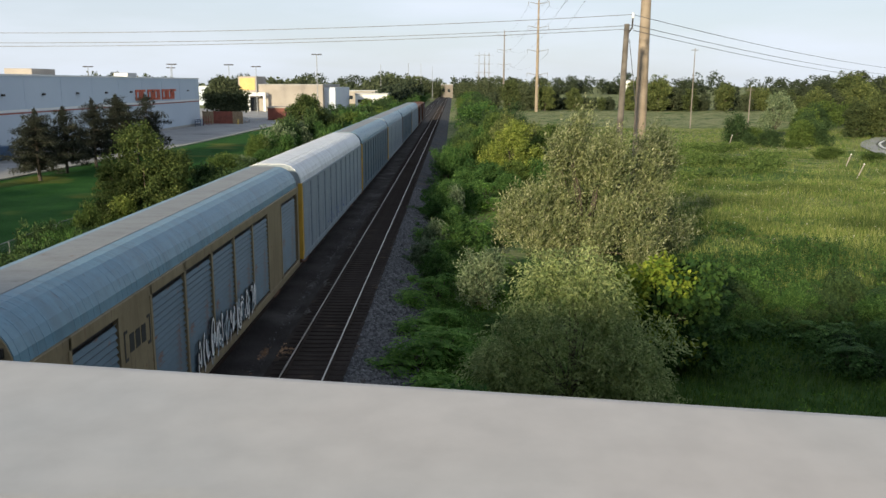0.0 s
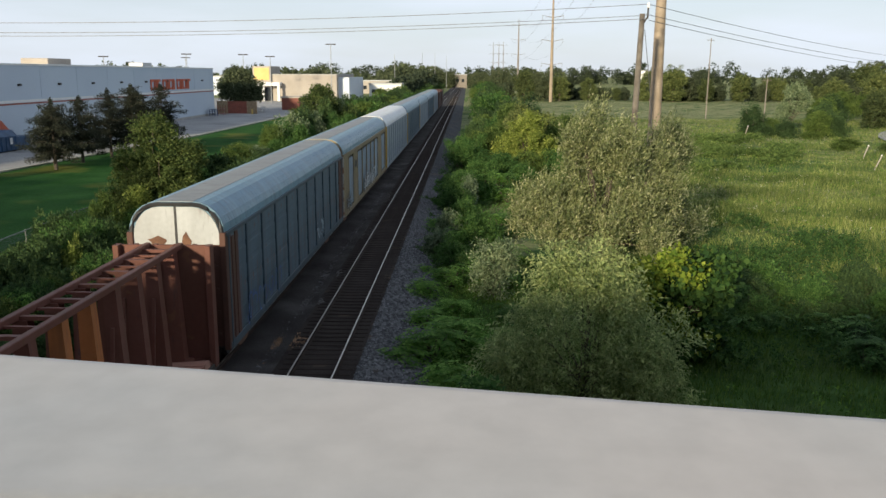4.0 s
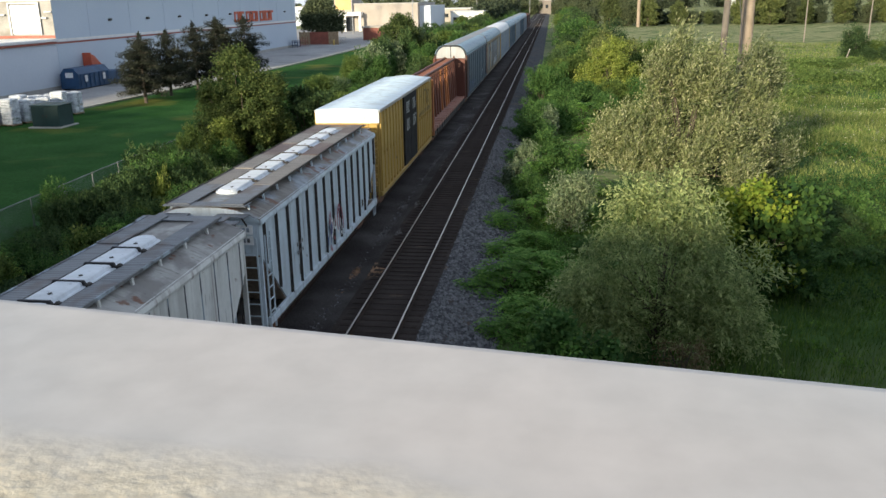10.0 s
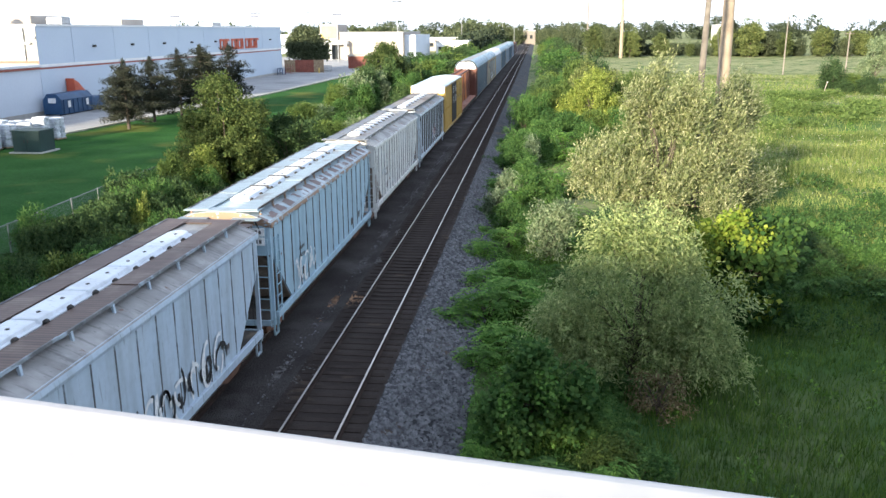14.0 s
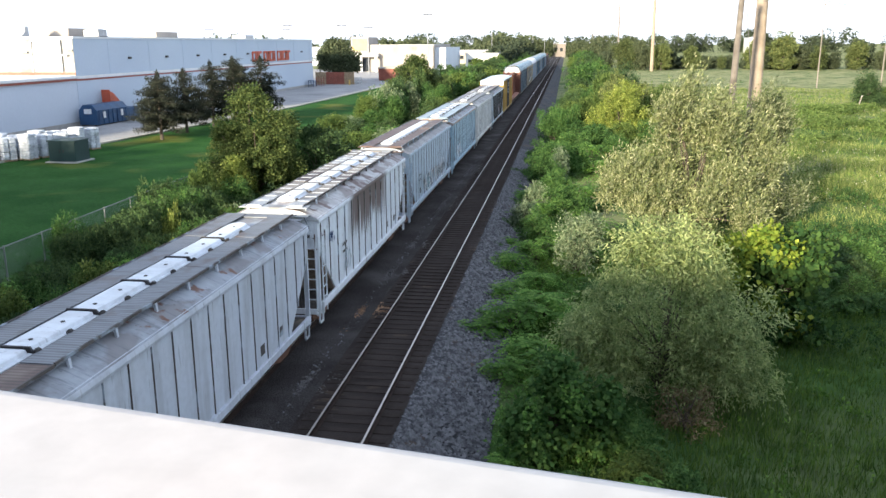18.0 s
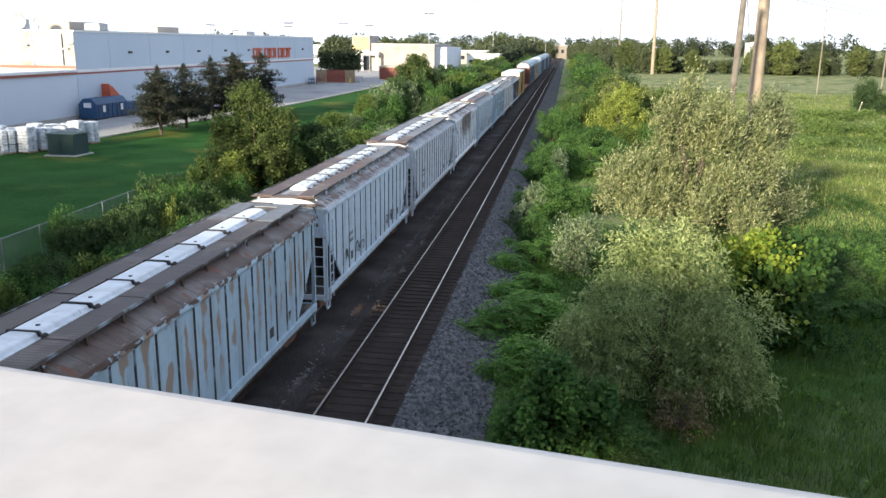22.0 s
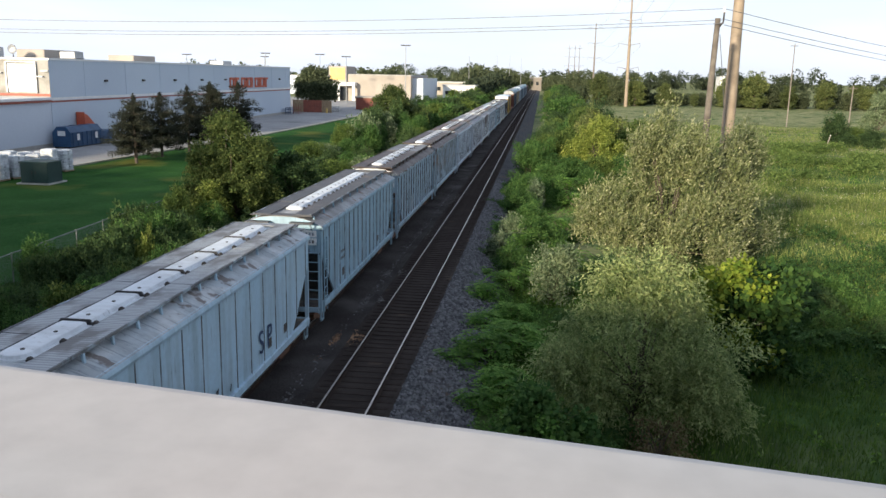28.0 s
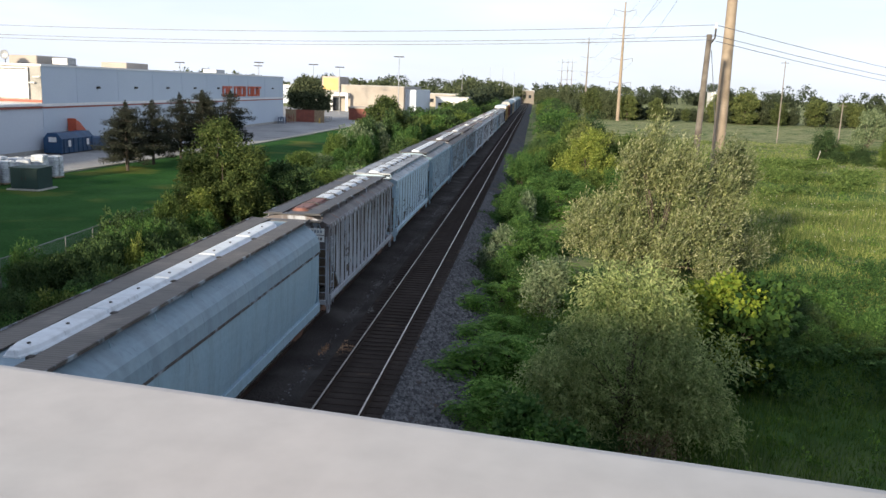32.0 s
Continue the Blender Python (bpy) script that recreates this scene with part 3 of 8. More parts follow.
def shell(rng, blobs, n, inner=0.55, low=-1.0):
    """n clump centres in the outer part of ellipsoids (cx, cy, cz, rx, ry, rz), shared out by their size."""
    w = np.array([b[3] * b[4] + b[4] * b[5] + b[3] * b[5] for b in blobs])
    out = []
    for b, k in zip(blobs, np.maximum(1, (n * w / w.sum()).astype(int))):
        d = rng.normal(size=(k * 3, 3))
        d /= np.linalg.norm(d, axis=1, keepdims=True)
        d = d[d[:, 2] > low][:k]
        bump = 1 + 0.16 * np.sin(d[:, :1] * 7 + b[0]) * np.sin(d[:, 1:2] * 6 + b[1]) + 0.12 * np.sin(d[:, 2:] * 9 + b[2])
        out.append(np.array(b[:3]) + d * b[3:6] * rng.uniform(inner, 1.0, (len(d), 1)) * bump)
    return np.concatenate(out)


def limbs(rng, base, tops, r0, n=6):
    """A tapered, slightly bent trunk from base to the mean of tops, with limbs to them."""
    b = Build()
    base = np.asarray(base, float)
    mean = np.mean(tops, 0)
    crown = base + (mean - base) * 0.75
    mid = base + (crown - base) * 0.5 + rng.normal(size=3) * 0.12
    b.tube([base, mid, crown], [r0, r0 * 0.75, r0 * 0.45], n)
    for t in tops:
        s = base + (crown - base) * rng.uniform(0.25, 0.95)
        m = (s + t) / 2 + rng.normal(size=3) * 0.15 + [0, 0, 0.2]
        b.tube([s, m, t], [r0 * 0.4, r0 * 0.25, r0 * 0.06], 5)
    return b


def tree(name, label, category, base, blobs, n, count, size, material, bark=None, r0=0.15, seed=1, rad=0.5, slim=0.45, droop=0.0, up=0.4,
         group="", stems=10, inner=0.55, low=-1.0, extra=None):
    """A tree or a bush: blobs are in its own space, base in the world. extra: (material, blobs, n, count, size) of a second foliage."""
    rng = np.random.default_rng(seed)
    t = thing(name, label, category, base, group)
    c = shell(rng, blobs, n, inner, low)
    c = c[c[:, 2] > 0.1]
    part("trunk", limbs(rng, (0, 0, -0.3), c[rng.choice(len(c), min(stems, len(c)), False)], r0), bark or M["bark"], t)
    part("crown", quads("crown", leaves(rng, c, rng.uniform(0.6, 1.2, len(c)) * rad, count, size, slim, droop, up), material), None, t)
    if extra:
        m2, b2, n2, c2, s2 = extra
        part("foliage", quads("foliage", leaves(rng, shell(rng, b2, n2, inner), rad * 0.8, c2, s2, 0.8), m2), None, t)
    return t


# ---- ground, tracks, overpass ----
def smooth(a, b, x):
    t = min(max((x - a) / (b - a), 0.0), 1.0)
    return t * t * (3 - 2 * t)


def land(x, y):
    """Height of the ground: low beside the tracks, level with them on the store's side, lower in the meadow."""
    z = -0.95 + 0.95 * smooth(-16, -27, x) if x < -8 else -0.95
    z += 0.12 * noise.noise(Vector((x * 0.07, y * 0.07, 0.3))) * smooth(3, 8, abs(x + 7) - 5) * (1 - smooth(-30, -38, x))
    if x > 8:
        z += 0.35 * noise.noise(Vector((x * 0.02, y * 0.02, 5.1)))
    return z


def axis_steps(start, fine, grow, end):
    v, step, out = start, fine, [start]
    while v < end:
        step *= grow
        v += step
        out.append(v)
    return out


right_x = axis_steps(0.0, 1.6, 1.09, 2600)
left_x = [-14.0 - v for v in axis_steps(0.0, 1.6, 1.09, 2600)]
ground_x = left_x[::-1] + [-11.0, -7.0, -3.0, -1.5] + right_x
ahead_y = axis_steps(0.0, 1.8, 1.06, 3400)
ground_y = [-v for v in axis_steps(0.0, 3.0, 1.25, 1500)][:0:-1] + ahead_y
gb = Build()
nx = len(ground_x)
gb.v = [(x, y, land(x, y)) for y in ground_y for x in ground_x]
gb.f = [(j * nx + i, j * nx + i + 1, (j + 1) * nx + i + 1, (j + 1) * nx + i) for j in range(len(ground_y) - 1) for i in range(nx - 1)]
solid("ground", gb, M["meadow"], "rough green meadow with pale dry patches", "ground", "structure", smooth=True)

# yard and car park in front of the store
EDGE = [(40, -50.5), (65, -47.8), (89, -45.9), (128, -42.9), (160, -42.2), (200, -42.0), (215, -38.0), (330, -36.0)]


def edge_x(y):
    for (y0, x0), (y1, x1) in zip(EDGE, EDGE[1:]):
        if y <= y1:
            return x0 + (x1 - x0) * (y - y0) / (y1 - y0)
    return EDGE[-1][1]


# the mown lawn on the store's side, a sheet just over the ground
lawn = Build()
ly = [8 + 4.0 * j for j in range(50)]
for y in ly:
    e = edge_x(max(y, 40)) + 0.2
    for i in range(19):
        x = e + (-22.2 - e) * i / 18
        lawn.v.append((x, y, land(x, y) + 0.05))
lawn.f = [(j * 19 + i, j * 19 + i + 1, j * 19 + i + 20, j * 19 + i + 19) for j in range(49) for i in range(18)]
solid("lawn", lawn, M["lawn"], "mown green lawn sloping beside the store's yard", "lawn", "structure", smooth=True)

yard = Build()
ys = list(range(40, 331, 5))
ring = []
for y in ys:
    e = edge_x(y)
    yard.v += [(-160, y, 0.02), (-61, y, 0.08), (e, y, 0.08), (e, y, -0.3)]
for j in range(len(ys) - 1):
    for i in range(3):
        yard.f.append((j * 4 + i, j * 4 + i + 1, j * 4 + i + 5, j * 4 + i + 4))
solid("pavement", yard, M["pave"], "pale grey concrete yard with darker patches beside the store", "pavement", "structure")
kerb = Build()
for y0, y1 in zip(ys, ys[1:]):
    a, b = edge_x(y0), edge_x(y1)
    kerb.rings([[(a, y0, -0.2), (a + 0.3, y0, -0.2), (a + 0.3, y0, 0.2), (a + 0.03, y0, 0.22)], [(b, y1, -0.2), (b + 0.3, y1, -0.2), (b + 0.3, y1, 0.2), (b + 0.03, y1, 0.22)]])
solid("kerb", kerb, M["kerb"], "worn concrete kerb along the yard", "kerb", "structure")

# a paved lane that bends away from the meadow's edge: gravel shoulder, asphalt and painted edge line
lane_way = [Vector((60, 92, 0)), Vector((65.5, 126, 0)), Vector((73.5, 152, 0)), Vector((84, 170, 0)), Vector((98, 186, 0)), Vector((126, 206, 0)), Vector((172, 226, 0)), Vector((230, 240, 0))]
lane_pts = []
for i in range(len(lane_way) - 1):
    p0, p1, p2, p3 = (lane_way[max(0, min(len(lane_way) - 1, i + k))] for k in (-1, 0, 1, 2))
    for j in range(6):
        t = j / 6
        lane_pts.append(0.5 * (2 * p1 + (p2 - p0) * t + (2 * p0 - 5 * p1 + 4 * p2 - p3) * t * t + (3 * p1 - p0 - 3 * p2 + p3) * t ** 3))


def lane_strip(w0, w1, lift):
    b = Build()
    for i, p in enumerate(lane_pts):
        d = (lane_pts[min(i + 1, len(lane_pts) - 1)] - lane_pts[max(i - 1, 0)]).normalized()
        for w in (w0, w1):
            b.v.append((p.x + d.y * w, p.y - d.x * w, land(p.x, p.y) + lift))
    b.f = [(2 * i, 2 * i + 1, 2 * i + 3, 2 * i + 2) for i in range(len(lane_pts) - 1)]
    return b


solid("lane_shoulder", lane_strip(0, 14, 0.3), M["pave"], "pale gravel shoulder of the lane", "shoulder", "structure")
solid("lane", lane_strip(2.6, 11.6, 0.32), M["asphalt"], "grey asphalt lane bending past the meadow", "lane", "structure")
solid("lane_edge_line", lane_strip(3.0, 3.45, 0.34), M["white"], "white painted edge line of the lane", "marking", "structure")

# ballast beds: coarse stone under the empty track, finer cinders between the tracks
TX, EX = -9.2, -5.14
bed = Build()
bed_prof = [(-13.2, -1.1), (-11.0, -0.2), (-7.85, -0.2), (-7.2, -0.3)]
yy = [-30 + 6 * i for i in range(25)] + [130, 160, 200, 260, 350, 500, 800, 1400]
for y in yy:
    bed.v += [(x, y, z + 0.03 * noise.noise(Vector((x, y * 0.3, 0)))) for x, z in bed_prof + [(-6.6, -0.21), (-3.75, -0.21), (-3.3, -0.26), (-1.2, -0.98)]]
for j in range(len(yy) - 1):
    for i in range(7):
        bed.f.append((j * 8 + i, j * 8 + i + 1, j * 8 + i + 9, j * 8 + i + 8))
bed_me = bed.mesh("ballast_bed", M["cinder"], True)
bed_me.materials.append(M["ballast"])
bed_me.materials.append(M["fouled"])
for p in bed_me.polygons:
    if p.center.x > -6.7:
        p.material_index = 2 if p.center.x < -3.8 else 1
solid("ballast_bed", bed_me, None, "grey crushed-stone ballast under two railway tracks", "ballast", "structure")


def rail_bar(x, y0, y1):
    b = Build()
    prof = [(-0.07, -0.18), (0.07, -0.18), (0.07, -0.165), (0.012, -0.14), (0.012, -0.045), (0.036, -0.035), (0.036, -0.006), (-0.036, -0.006), (-0.036, -0.035), (-0.012, -0.045), (-0.012, -0.14), (-0.07, -0.165)]
    return b.extrude_y([(x + px, pz) for px, pz in prof], y0, y1)


def track(x, label):
    t = thing("railway_track", label, "railway track", (x, 0, 0))
    for s in (-0.7525, 0.7525):
        r = part("rail", rail_bar(s, -25, 1300), M["rail"], t, "rusty steel rail")
        part("running_surface", Build().box(s - 0.028, s + 0.028, -25, 1300, -0.006, 0.002), M["railhead"], r, "bright worn top of the rail")
    return t


TRACK_EMPTY = track(EX, "empty railway track with dark wooden ties")
TRACK_TRAIN = track(TX, "railway track under the freight train")

# the overpass: deck, parapet that the camera looks over, and earth ramps
PHI, TAU, PZ = radians(-10.3), radians(0.5), 9.55
along = Vector((math.cos(PHI), math.sin(PHI), math.tan(TAU)))
across = Vector((-math.sin(PHI), math.cos(PHI), 0))
edge0 = Vector((0, 0.75, PZ))


def bar_along(prof, s0, s1, steps=1):
    """An outline of (out, up) run along the overpass; out 0, up 0 is the parapet's outer top edge."""
    rs = []
    for i in range(steps + 1):
        s = s0 + (s1 - s0) * i / steps
        rs.append([edge0 + along * s + across * o + Vector((0, 0, u)) for o, u in prof])
    return Build().rings(rs)


arc = [(-0.015 + 0.035 * math.sin(radians(a)), -0.032 + 0.035 * math.cos(radians(a))) for a in range(0, 91, 15)]
inner = [(-0.345 - 0.055 * math.cos(radians(a)), -0.052 + 0.055 * math.sin(radians(a))) for a in range(0, 91, 15)]
par = bar_along([(-0.4, -1.0)] + inner + arc + [(0.02, -1.0)], -150, 150, 2)
solid("parapet", par, M["parapet"], "broad smooth pale concrete parapet of the overpass", "parapet", "structure", smooth=False)
solid("parapet_far", bar_along([(-12.5, -1.0), (-12.5, 0.0), (-12.2, 0.0), (-12.2, -1.0)], -150, 150), M["concrete"], "concrete parapet on the overpass's other side", "parapet", "structure")
solid("bridge_deck", bar_along([(-12.5, -2.2), (-12.5, -1.004), (0.0, -1.004), (0.0, -2.2)], -150, 150), M["concrete"], "concrete deck of the road overpass", "bridge", "structure")
ramp_prof = [(-30, -11.2), (-12.3, -2.22), (-0.2, -2.22), (13, -11.2)]
# unseen ramps, brought close to the tracks to block sun under the deck
solid("embankment_west", bar_along(ramp_prof, -150, -12.6, 4), M["earth"], "grassy earth ramp of the overpass", "embankment", "structure")
solid("embankment_east", bar_along(ramp_prof, -2.3, 150, 4), M["earth"], "grassy earth ramp of the overpass", "embankment", "structure")


# ---- the freight train ----
def wheel_mesh():
    b = Build()
    n, rs = 20, []
    for r, x in ((0.1, 0.045), (0.40, 0.05), (0.42, 0.045), (0.42, -0.045), (0.455, -0.05), (0.455, -0.075), (0.1, -0.06)):
        rs.append([(x, r * math.cos(6.2832 * j / n), r * math.sin(6.2832 * j / n)) for j in range(n)])
    return b.rings(rs).mesh("wheel", M["darkmetal"])


WHEEL = wheel_mesh()
AXLE = Build().tube([(-0.8, 0, 0), (0.8, 0, 0)], 0.08, 8).mesh("axle", M["darkmetal"])
FRAME = Build().extrude_x([(-1.15, 0.36), (-1.15, 0.56), (-0.75, 0.62), (-0.45, 0.78), (0.45, 0.78), (0.75, 0.62), (1.15, 0.56), (1.15, 0.36), (0.8, 0.36), (0.4, 0.2), (-0.4, 0.2), (-0.8, 0.36)], -0.09, 0.09).mesh("side_frame", M["rustmetal"])
BOLSTER = Build().box(-1.1, 1.1, -0.22, 0.22, 0.5, 0.82, 0.04).mesh("bolster", M["rustmetal"])


def truck(car, y):
    t = part("truck", BOLSTER, None, car, at=(0, y, 0))
    for s in (-1, 1):
        part("side_frame", FRAME, None, t, at=(s * 1.0, 0, 0))
        part("axle", AXLE, None, t, at=(0, s * 0.88, 0.455))
        for e in (-1, 1):
            part("wheel", WHEEL, None, t, at=pose(e * 0.76, s * 0.88, 0.455, 0, 0, 0 if e > 0 else 180))


COUPLER = Build().box(-0.09, 0.09, -0.1, 0.62, 0.72, 0.95, 0.03).box(-0.17, 0.17, 0.5, 0.76, 0.68, 0.99, 0.05).mesh("coupler", M["rustmetal"])


def couplers(car, hl):
    part("coupler", COUPLER, None, car, at=(0, hl, 0))
    part("coupler", COUPLER, None, car, at=pose(0, -hl, 0, 0, 0, 180))


def ladder(h, w=0.42, rungs=8, r=0.021):
    """A ladder in the x-z plane from z = 0."""
    b = Build()
    for s in (-w / 2, w / 2):
        b.box(s - r, s + r, -r, r, 0, h)
    for i in range(rungs):
        z = (i + 0.6) * h / rungs
        b.box(-w / 2, w / 2, -r * 0.7, r * 0.7, z - r * 0.7, z + r * 0.7)
    return b


def scrawl(rng, w, h, n, thick):
    """Sprayed marks that cannot be read: for each of n places one Build of bent, even strokes in the y-z plane."""
    out, cw = [], w / n
    for k in range(n):
        b, lean = Build(), rng.uniform(-0.12, 0.2)
        for stroke in range(int(rng.integers(2, 4))):
            a0, turn = rng.uniform(0, 6.28), rng.choice([-1, 1]) * rng.uniform(0.3, 4.2)
            cy, cz = cw * rng.uniform(0.35, 0.65), h * rng.uniform(0.3, 0.7)
            ry, rz = cw * rng.uniform(0.15, 0.5), h * rng.uniform(0.22, 0.5)
            e = 0.0006 * (k % 7 * 3 + stroke)
            m = len(b.v)
            for i in range(9):
                t = a0 + turn * i / 8
                for q in (-0.5, 0.5):
                    z = cz + (rz + q * thick) * math.sin(t)
                    b.v.append((e, k * cw + cy + (ry + q * thick) * math.cos(t) + lean * z, z))
            b.f += [(m + 2 * i, m + 2 * i + 1, m + 2 * i + 3, m + 2 * i + 2) for i in range(8)]
        out.append(b)
    return out


def bars_text(n, w, h):
    """Rows of plain bars for lettering that cannot be read, in the y-z plane."""
    c = w / n
    return [Build().add([(0, i * c, 0), (0, i * c + c * 0.68, 0), (0, i * c + c * 0.68, h), (0, i * c, h)], [(0, 1, 2, 3)]) for i in range(n)]


def hopper(label, length, body, roof, hatch, boards, ribs=17, hatches=5, seed=1, tags=(), wide=0.66, hatch_end=0.8, depth=0.035, rib_wide=0.05, straps=True,
           grime=None, slope_mat=None, plate_mat=None, bars=None, first_hatch=None, letters=None, gable=None):
    """A ribbed covered hopper: sloped ends, sectioned roof walks on posts, a row of hatch covers. boards: one material a section, rear to front."""
    rng = np.random.default_rng(seed)
    grime = grime or GRIME_SHADE_PALE
    car = thing("hopper_car", label, "hopper car", group="train of freight cars")
    hl = length / 2
    EZ, SZ, CUT, ENDZ, HW = 4.12, 1.15, 2.0, 3.15, 1.52
    slope = lambda y: max(SZ, ENDZ - (hl - abs(y)) * (ENDZ - SZ) / CUT)
    side = [(-hl, EZ), (-hl, ENDZ), (-hl + CUT, SZ), (hl - CUT, SZ), (hl, ENDZ), (hl, EZ)]
    part("body", Build().extrude_x(side, -HW, HW), body, car)
    rp = [(-HW - 0.04, EZ - 0.01), (-HW - 0.05, EZ + 0.05), (-1.25, 4.31), (-0.85, 4.45), (-0.4, 4.5), (0.4, 4.5), (0.85, 4.45), (1.25, 4.31), (HW + 0.05, EZ + 0.05), (HW + 0.04, EZ - 0.01)]
    part("roof", Build().extrude_y(rp, -hl - 0.03, hl + 0.03), roof, car)
    for i in range(ribs):
        y = -hl + 0.35 + (2 * hl - 0.7) * i / (ribs - 1)
        z, w = slope(y), rib_wide
        for s in (-1, 1):
            x0, x1 = s * HW, s * (HW + depth)
            me = Build().add([(x0, y - w, z), (x0, y + w, z), (x0, y + w, EZ - 0.1), (x0, y - w, EZ - 0.1), (x1, y - w * 0.6, z), (x1, y + w * 0.6, z), (x1, y + w * 0.6, EZ - 0.1), (x1, y - w * 0.6, EZ - 0.1)],
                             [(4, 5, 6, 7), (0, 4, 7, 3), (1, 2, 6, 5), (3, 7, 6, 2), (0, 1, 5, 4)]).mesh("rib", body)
            # flanks darker than the faces: rust plus the ribs' shadow lines in the colour
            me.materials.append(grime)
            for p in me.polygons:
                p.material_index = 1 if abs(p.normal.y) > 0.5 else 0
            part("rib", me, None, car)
    n = len(boards)
    lo, hi = -hl + 0.08, hl - 0.08
    for s in (-1, 1):
        x = s * (HW + 0.03)
        chord = [(x - s * 0.06, EZ - 0.13), (x + s * 0.03, EZ - 0.13), (x + s * 0.05, EZ - 0.06), (x + s * 0.03, EZ + 0.03), (x - s * 0.02, EZ + 0.07), (x - s * 0.1, EZ + 0.08)]
        part("top_chord", Build().extrude_y(chord, -hl, hl), body, car)
        part("side_sill", Build().box(x - 0.06, x + 0.06, -hl + 0.2, hl - 0.2, 0.98, 1.2, 0.02), body, car)
        b0, b1 = 0.45, 0.45 + wide
        for k, mat in enumerate(boards):
            y0, y1 = lo + (hi - lo) * k / n, lo + (hi - lo) * (k + 1) / n - 0.03
            dz = rng.uniform(-0.012, 0.012)
            rb = part("running_board", Build().box(*sorted((s * b0, s * b1)), y0, y1, 4.535 + dz, 4.565 + dz), mat, car)
            part("board_edge", Build().box(s * b1 - 0.02, s * b1 + 0.02, y0, y1, 4.52 + dz, 4.585 + dz), grime, rb)
            if bars:
                for u in (0.02, 0.36, 0.7):
                    yb = y0 + (y1 - y0) * u
                    part("cross_bar", Build().box(*sorted((s * (b0 + 0.08), s * (b1 + 0.02))), yb, yb + 0.09, 4.568 + dz, 4.576 + dz), bars, rb, "pale cross bar of the walk")
            for u in (0.12, 0.62):
                y = y0 + (y1 - y0) * u
                part("board_post", Build().rings([[(s * (b1 - 0.03), y - 0.04, 4.53), (s * (b1 + 0.03), y - 0.04, 4.53), (s * (b1 + 0.03), y + 0.04, 4.53), (s * (b1 - 0.03), y + 0.04, 4.53)],
                                                  [(s * (b1 + 0.02), y - 0.025, 4.2), (s * (b1 + 0.07), y - 0.025, 4.2), (s * (b1 + 0.07), y + 0.025, 4.2), (s * (b1 + 0.02), y + 0.025, 4.2)]]), body, rb)
        for e in (-1, 1):
            y = e * (hl - 0.06)
            part("corner_post", Build().box(s * 1.47 - 0.06, s * 1.47 + 0.06, y - 0.05, y + 0.05, 0.8, ENDZ + 0.4), body, car)
            part("end_post", Build().box(s * 0.55 - 0.05, s * 0.55 + 0.05, y - 0.05, y + 0.05, 1.0, ENDZ), body, car)
            st = part("end_step", Build().box(*sorted((s * 0.4, s * 1.3)), *sorted((e * (hl + 0.03), e * (hl + 0.42))), 4.3, 4.33), boards[0 if e < 0 else -1], car, "grated step over the end")
            for q in (0.5, 1.2):
                part("bracket", Build().beam((s * q, e * (hl + 0.4), 4.3), (s * q, e * (hl + 0.02), 3.95), 0.035), grime, st)
        part("ladder", ladder(2.9), body, car, at=(s * 1.22, s * -1 * (hl + 0.06), 0.75))
        part("ladder", ladder(2.9), body, car, at=pose(s * 1.56, s * (hl - 0.5) * -1, 0.75, 0, 0, 90))
    for e in (-1, 1):
        y0, y1 = sorted((e * (hl - 2.3), e * (hl + 0.22)))
        part("end_platform", Build().box(-1.45, 1.45, y0, y1, 0.9, 1.0, 0.02), END_DARK, car, "dusty end platform with the recess's shade in its dark colour")
        part("platform_edge", Build().box(-1.47, 1.47, *sorted((e * (hl + 0.2), e * (hl + 0.26))), 0.86, 1.05, 0.01), body, car)
        part("end_walk", Build().box(-1.2, 1.2, *sorted((e * (hl - 0.45), e * (hl + 0.05))), 4.52, 4.545), boards[0 if e < 0 else -1], car)
        part("end_gable", Build().extrude_y([(x * 0.995, z - 0.012) for x, z in rp], *sorted((e * (hl + 0.02), e * (hl + 0.045)))), gable or body, car)
        sl = [(e * (hl - 0.01), ENDZ - 0.02), (e * (hl - CUT), SZ - 0.02), (e * (hl - CUT + 0.02), SZ - 0.05), (e * (hl + 0.01), ENDZ - 0.05)]
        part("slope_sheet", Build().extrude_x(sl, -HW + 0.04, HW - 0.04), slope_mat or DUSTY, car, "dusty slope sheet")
        part("air_tank", Build().tube([(-0.7, e * (hl - 0.75), 1.3), (0.4, e * (hl - 0.75), 1.3)], 0.2, 10), M["darkmetal"], car)
        part("brake_rod", Build().tube([(0.85, e * (hl + 0.1), 1.0), (0.85, e * (hl + 0.1), 3.3)], 0.025, 6), M["darkmetal"], car)
        for s in (-1, 1):
            part("step_iron", Build().box(s * 1.47 - 0.03, s * 1.47 + 0.03, *sorted((e * (hl - 0.45), e * (hl - 0.05))), 0.42, 0.47).box(s * 1.47 - 0.03, s * 1.47 + 0.03, e * (hl - 0.43) - 0.02, e * (hl - 0.43) + 0.02, 0.42, 0.98).box(s * 1.47 - 0.03, s * 1.47 + 0.03, e * (hl - 0.07) - 0.02, e * (hl - 0.07) + 0.02, 0.42, 0.98), body, car)
        truck(car, e * (hl - 1.55))
    span = 2 * hl * hatch_end
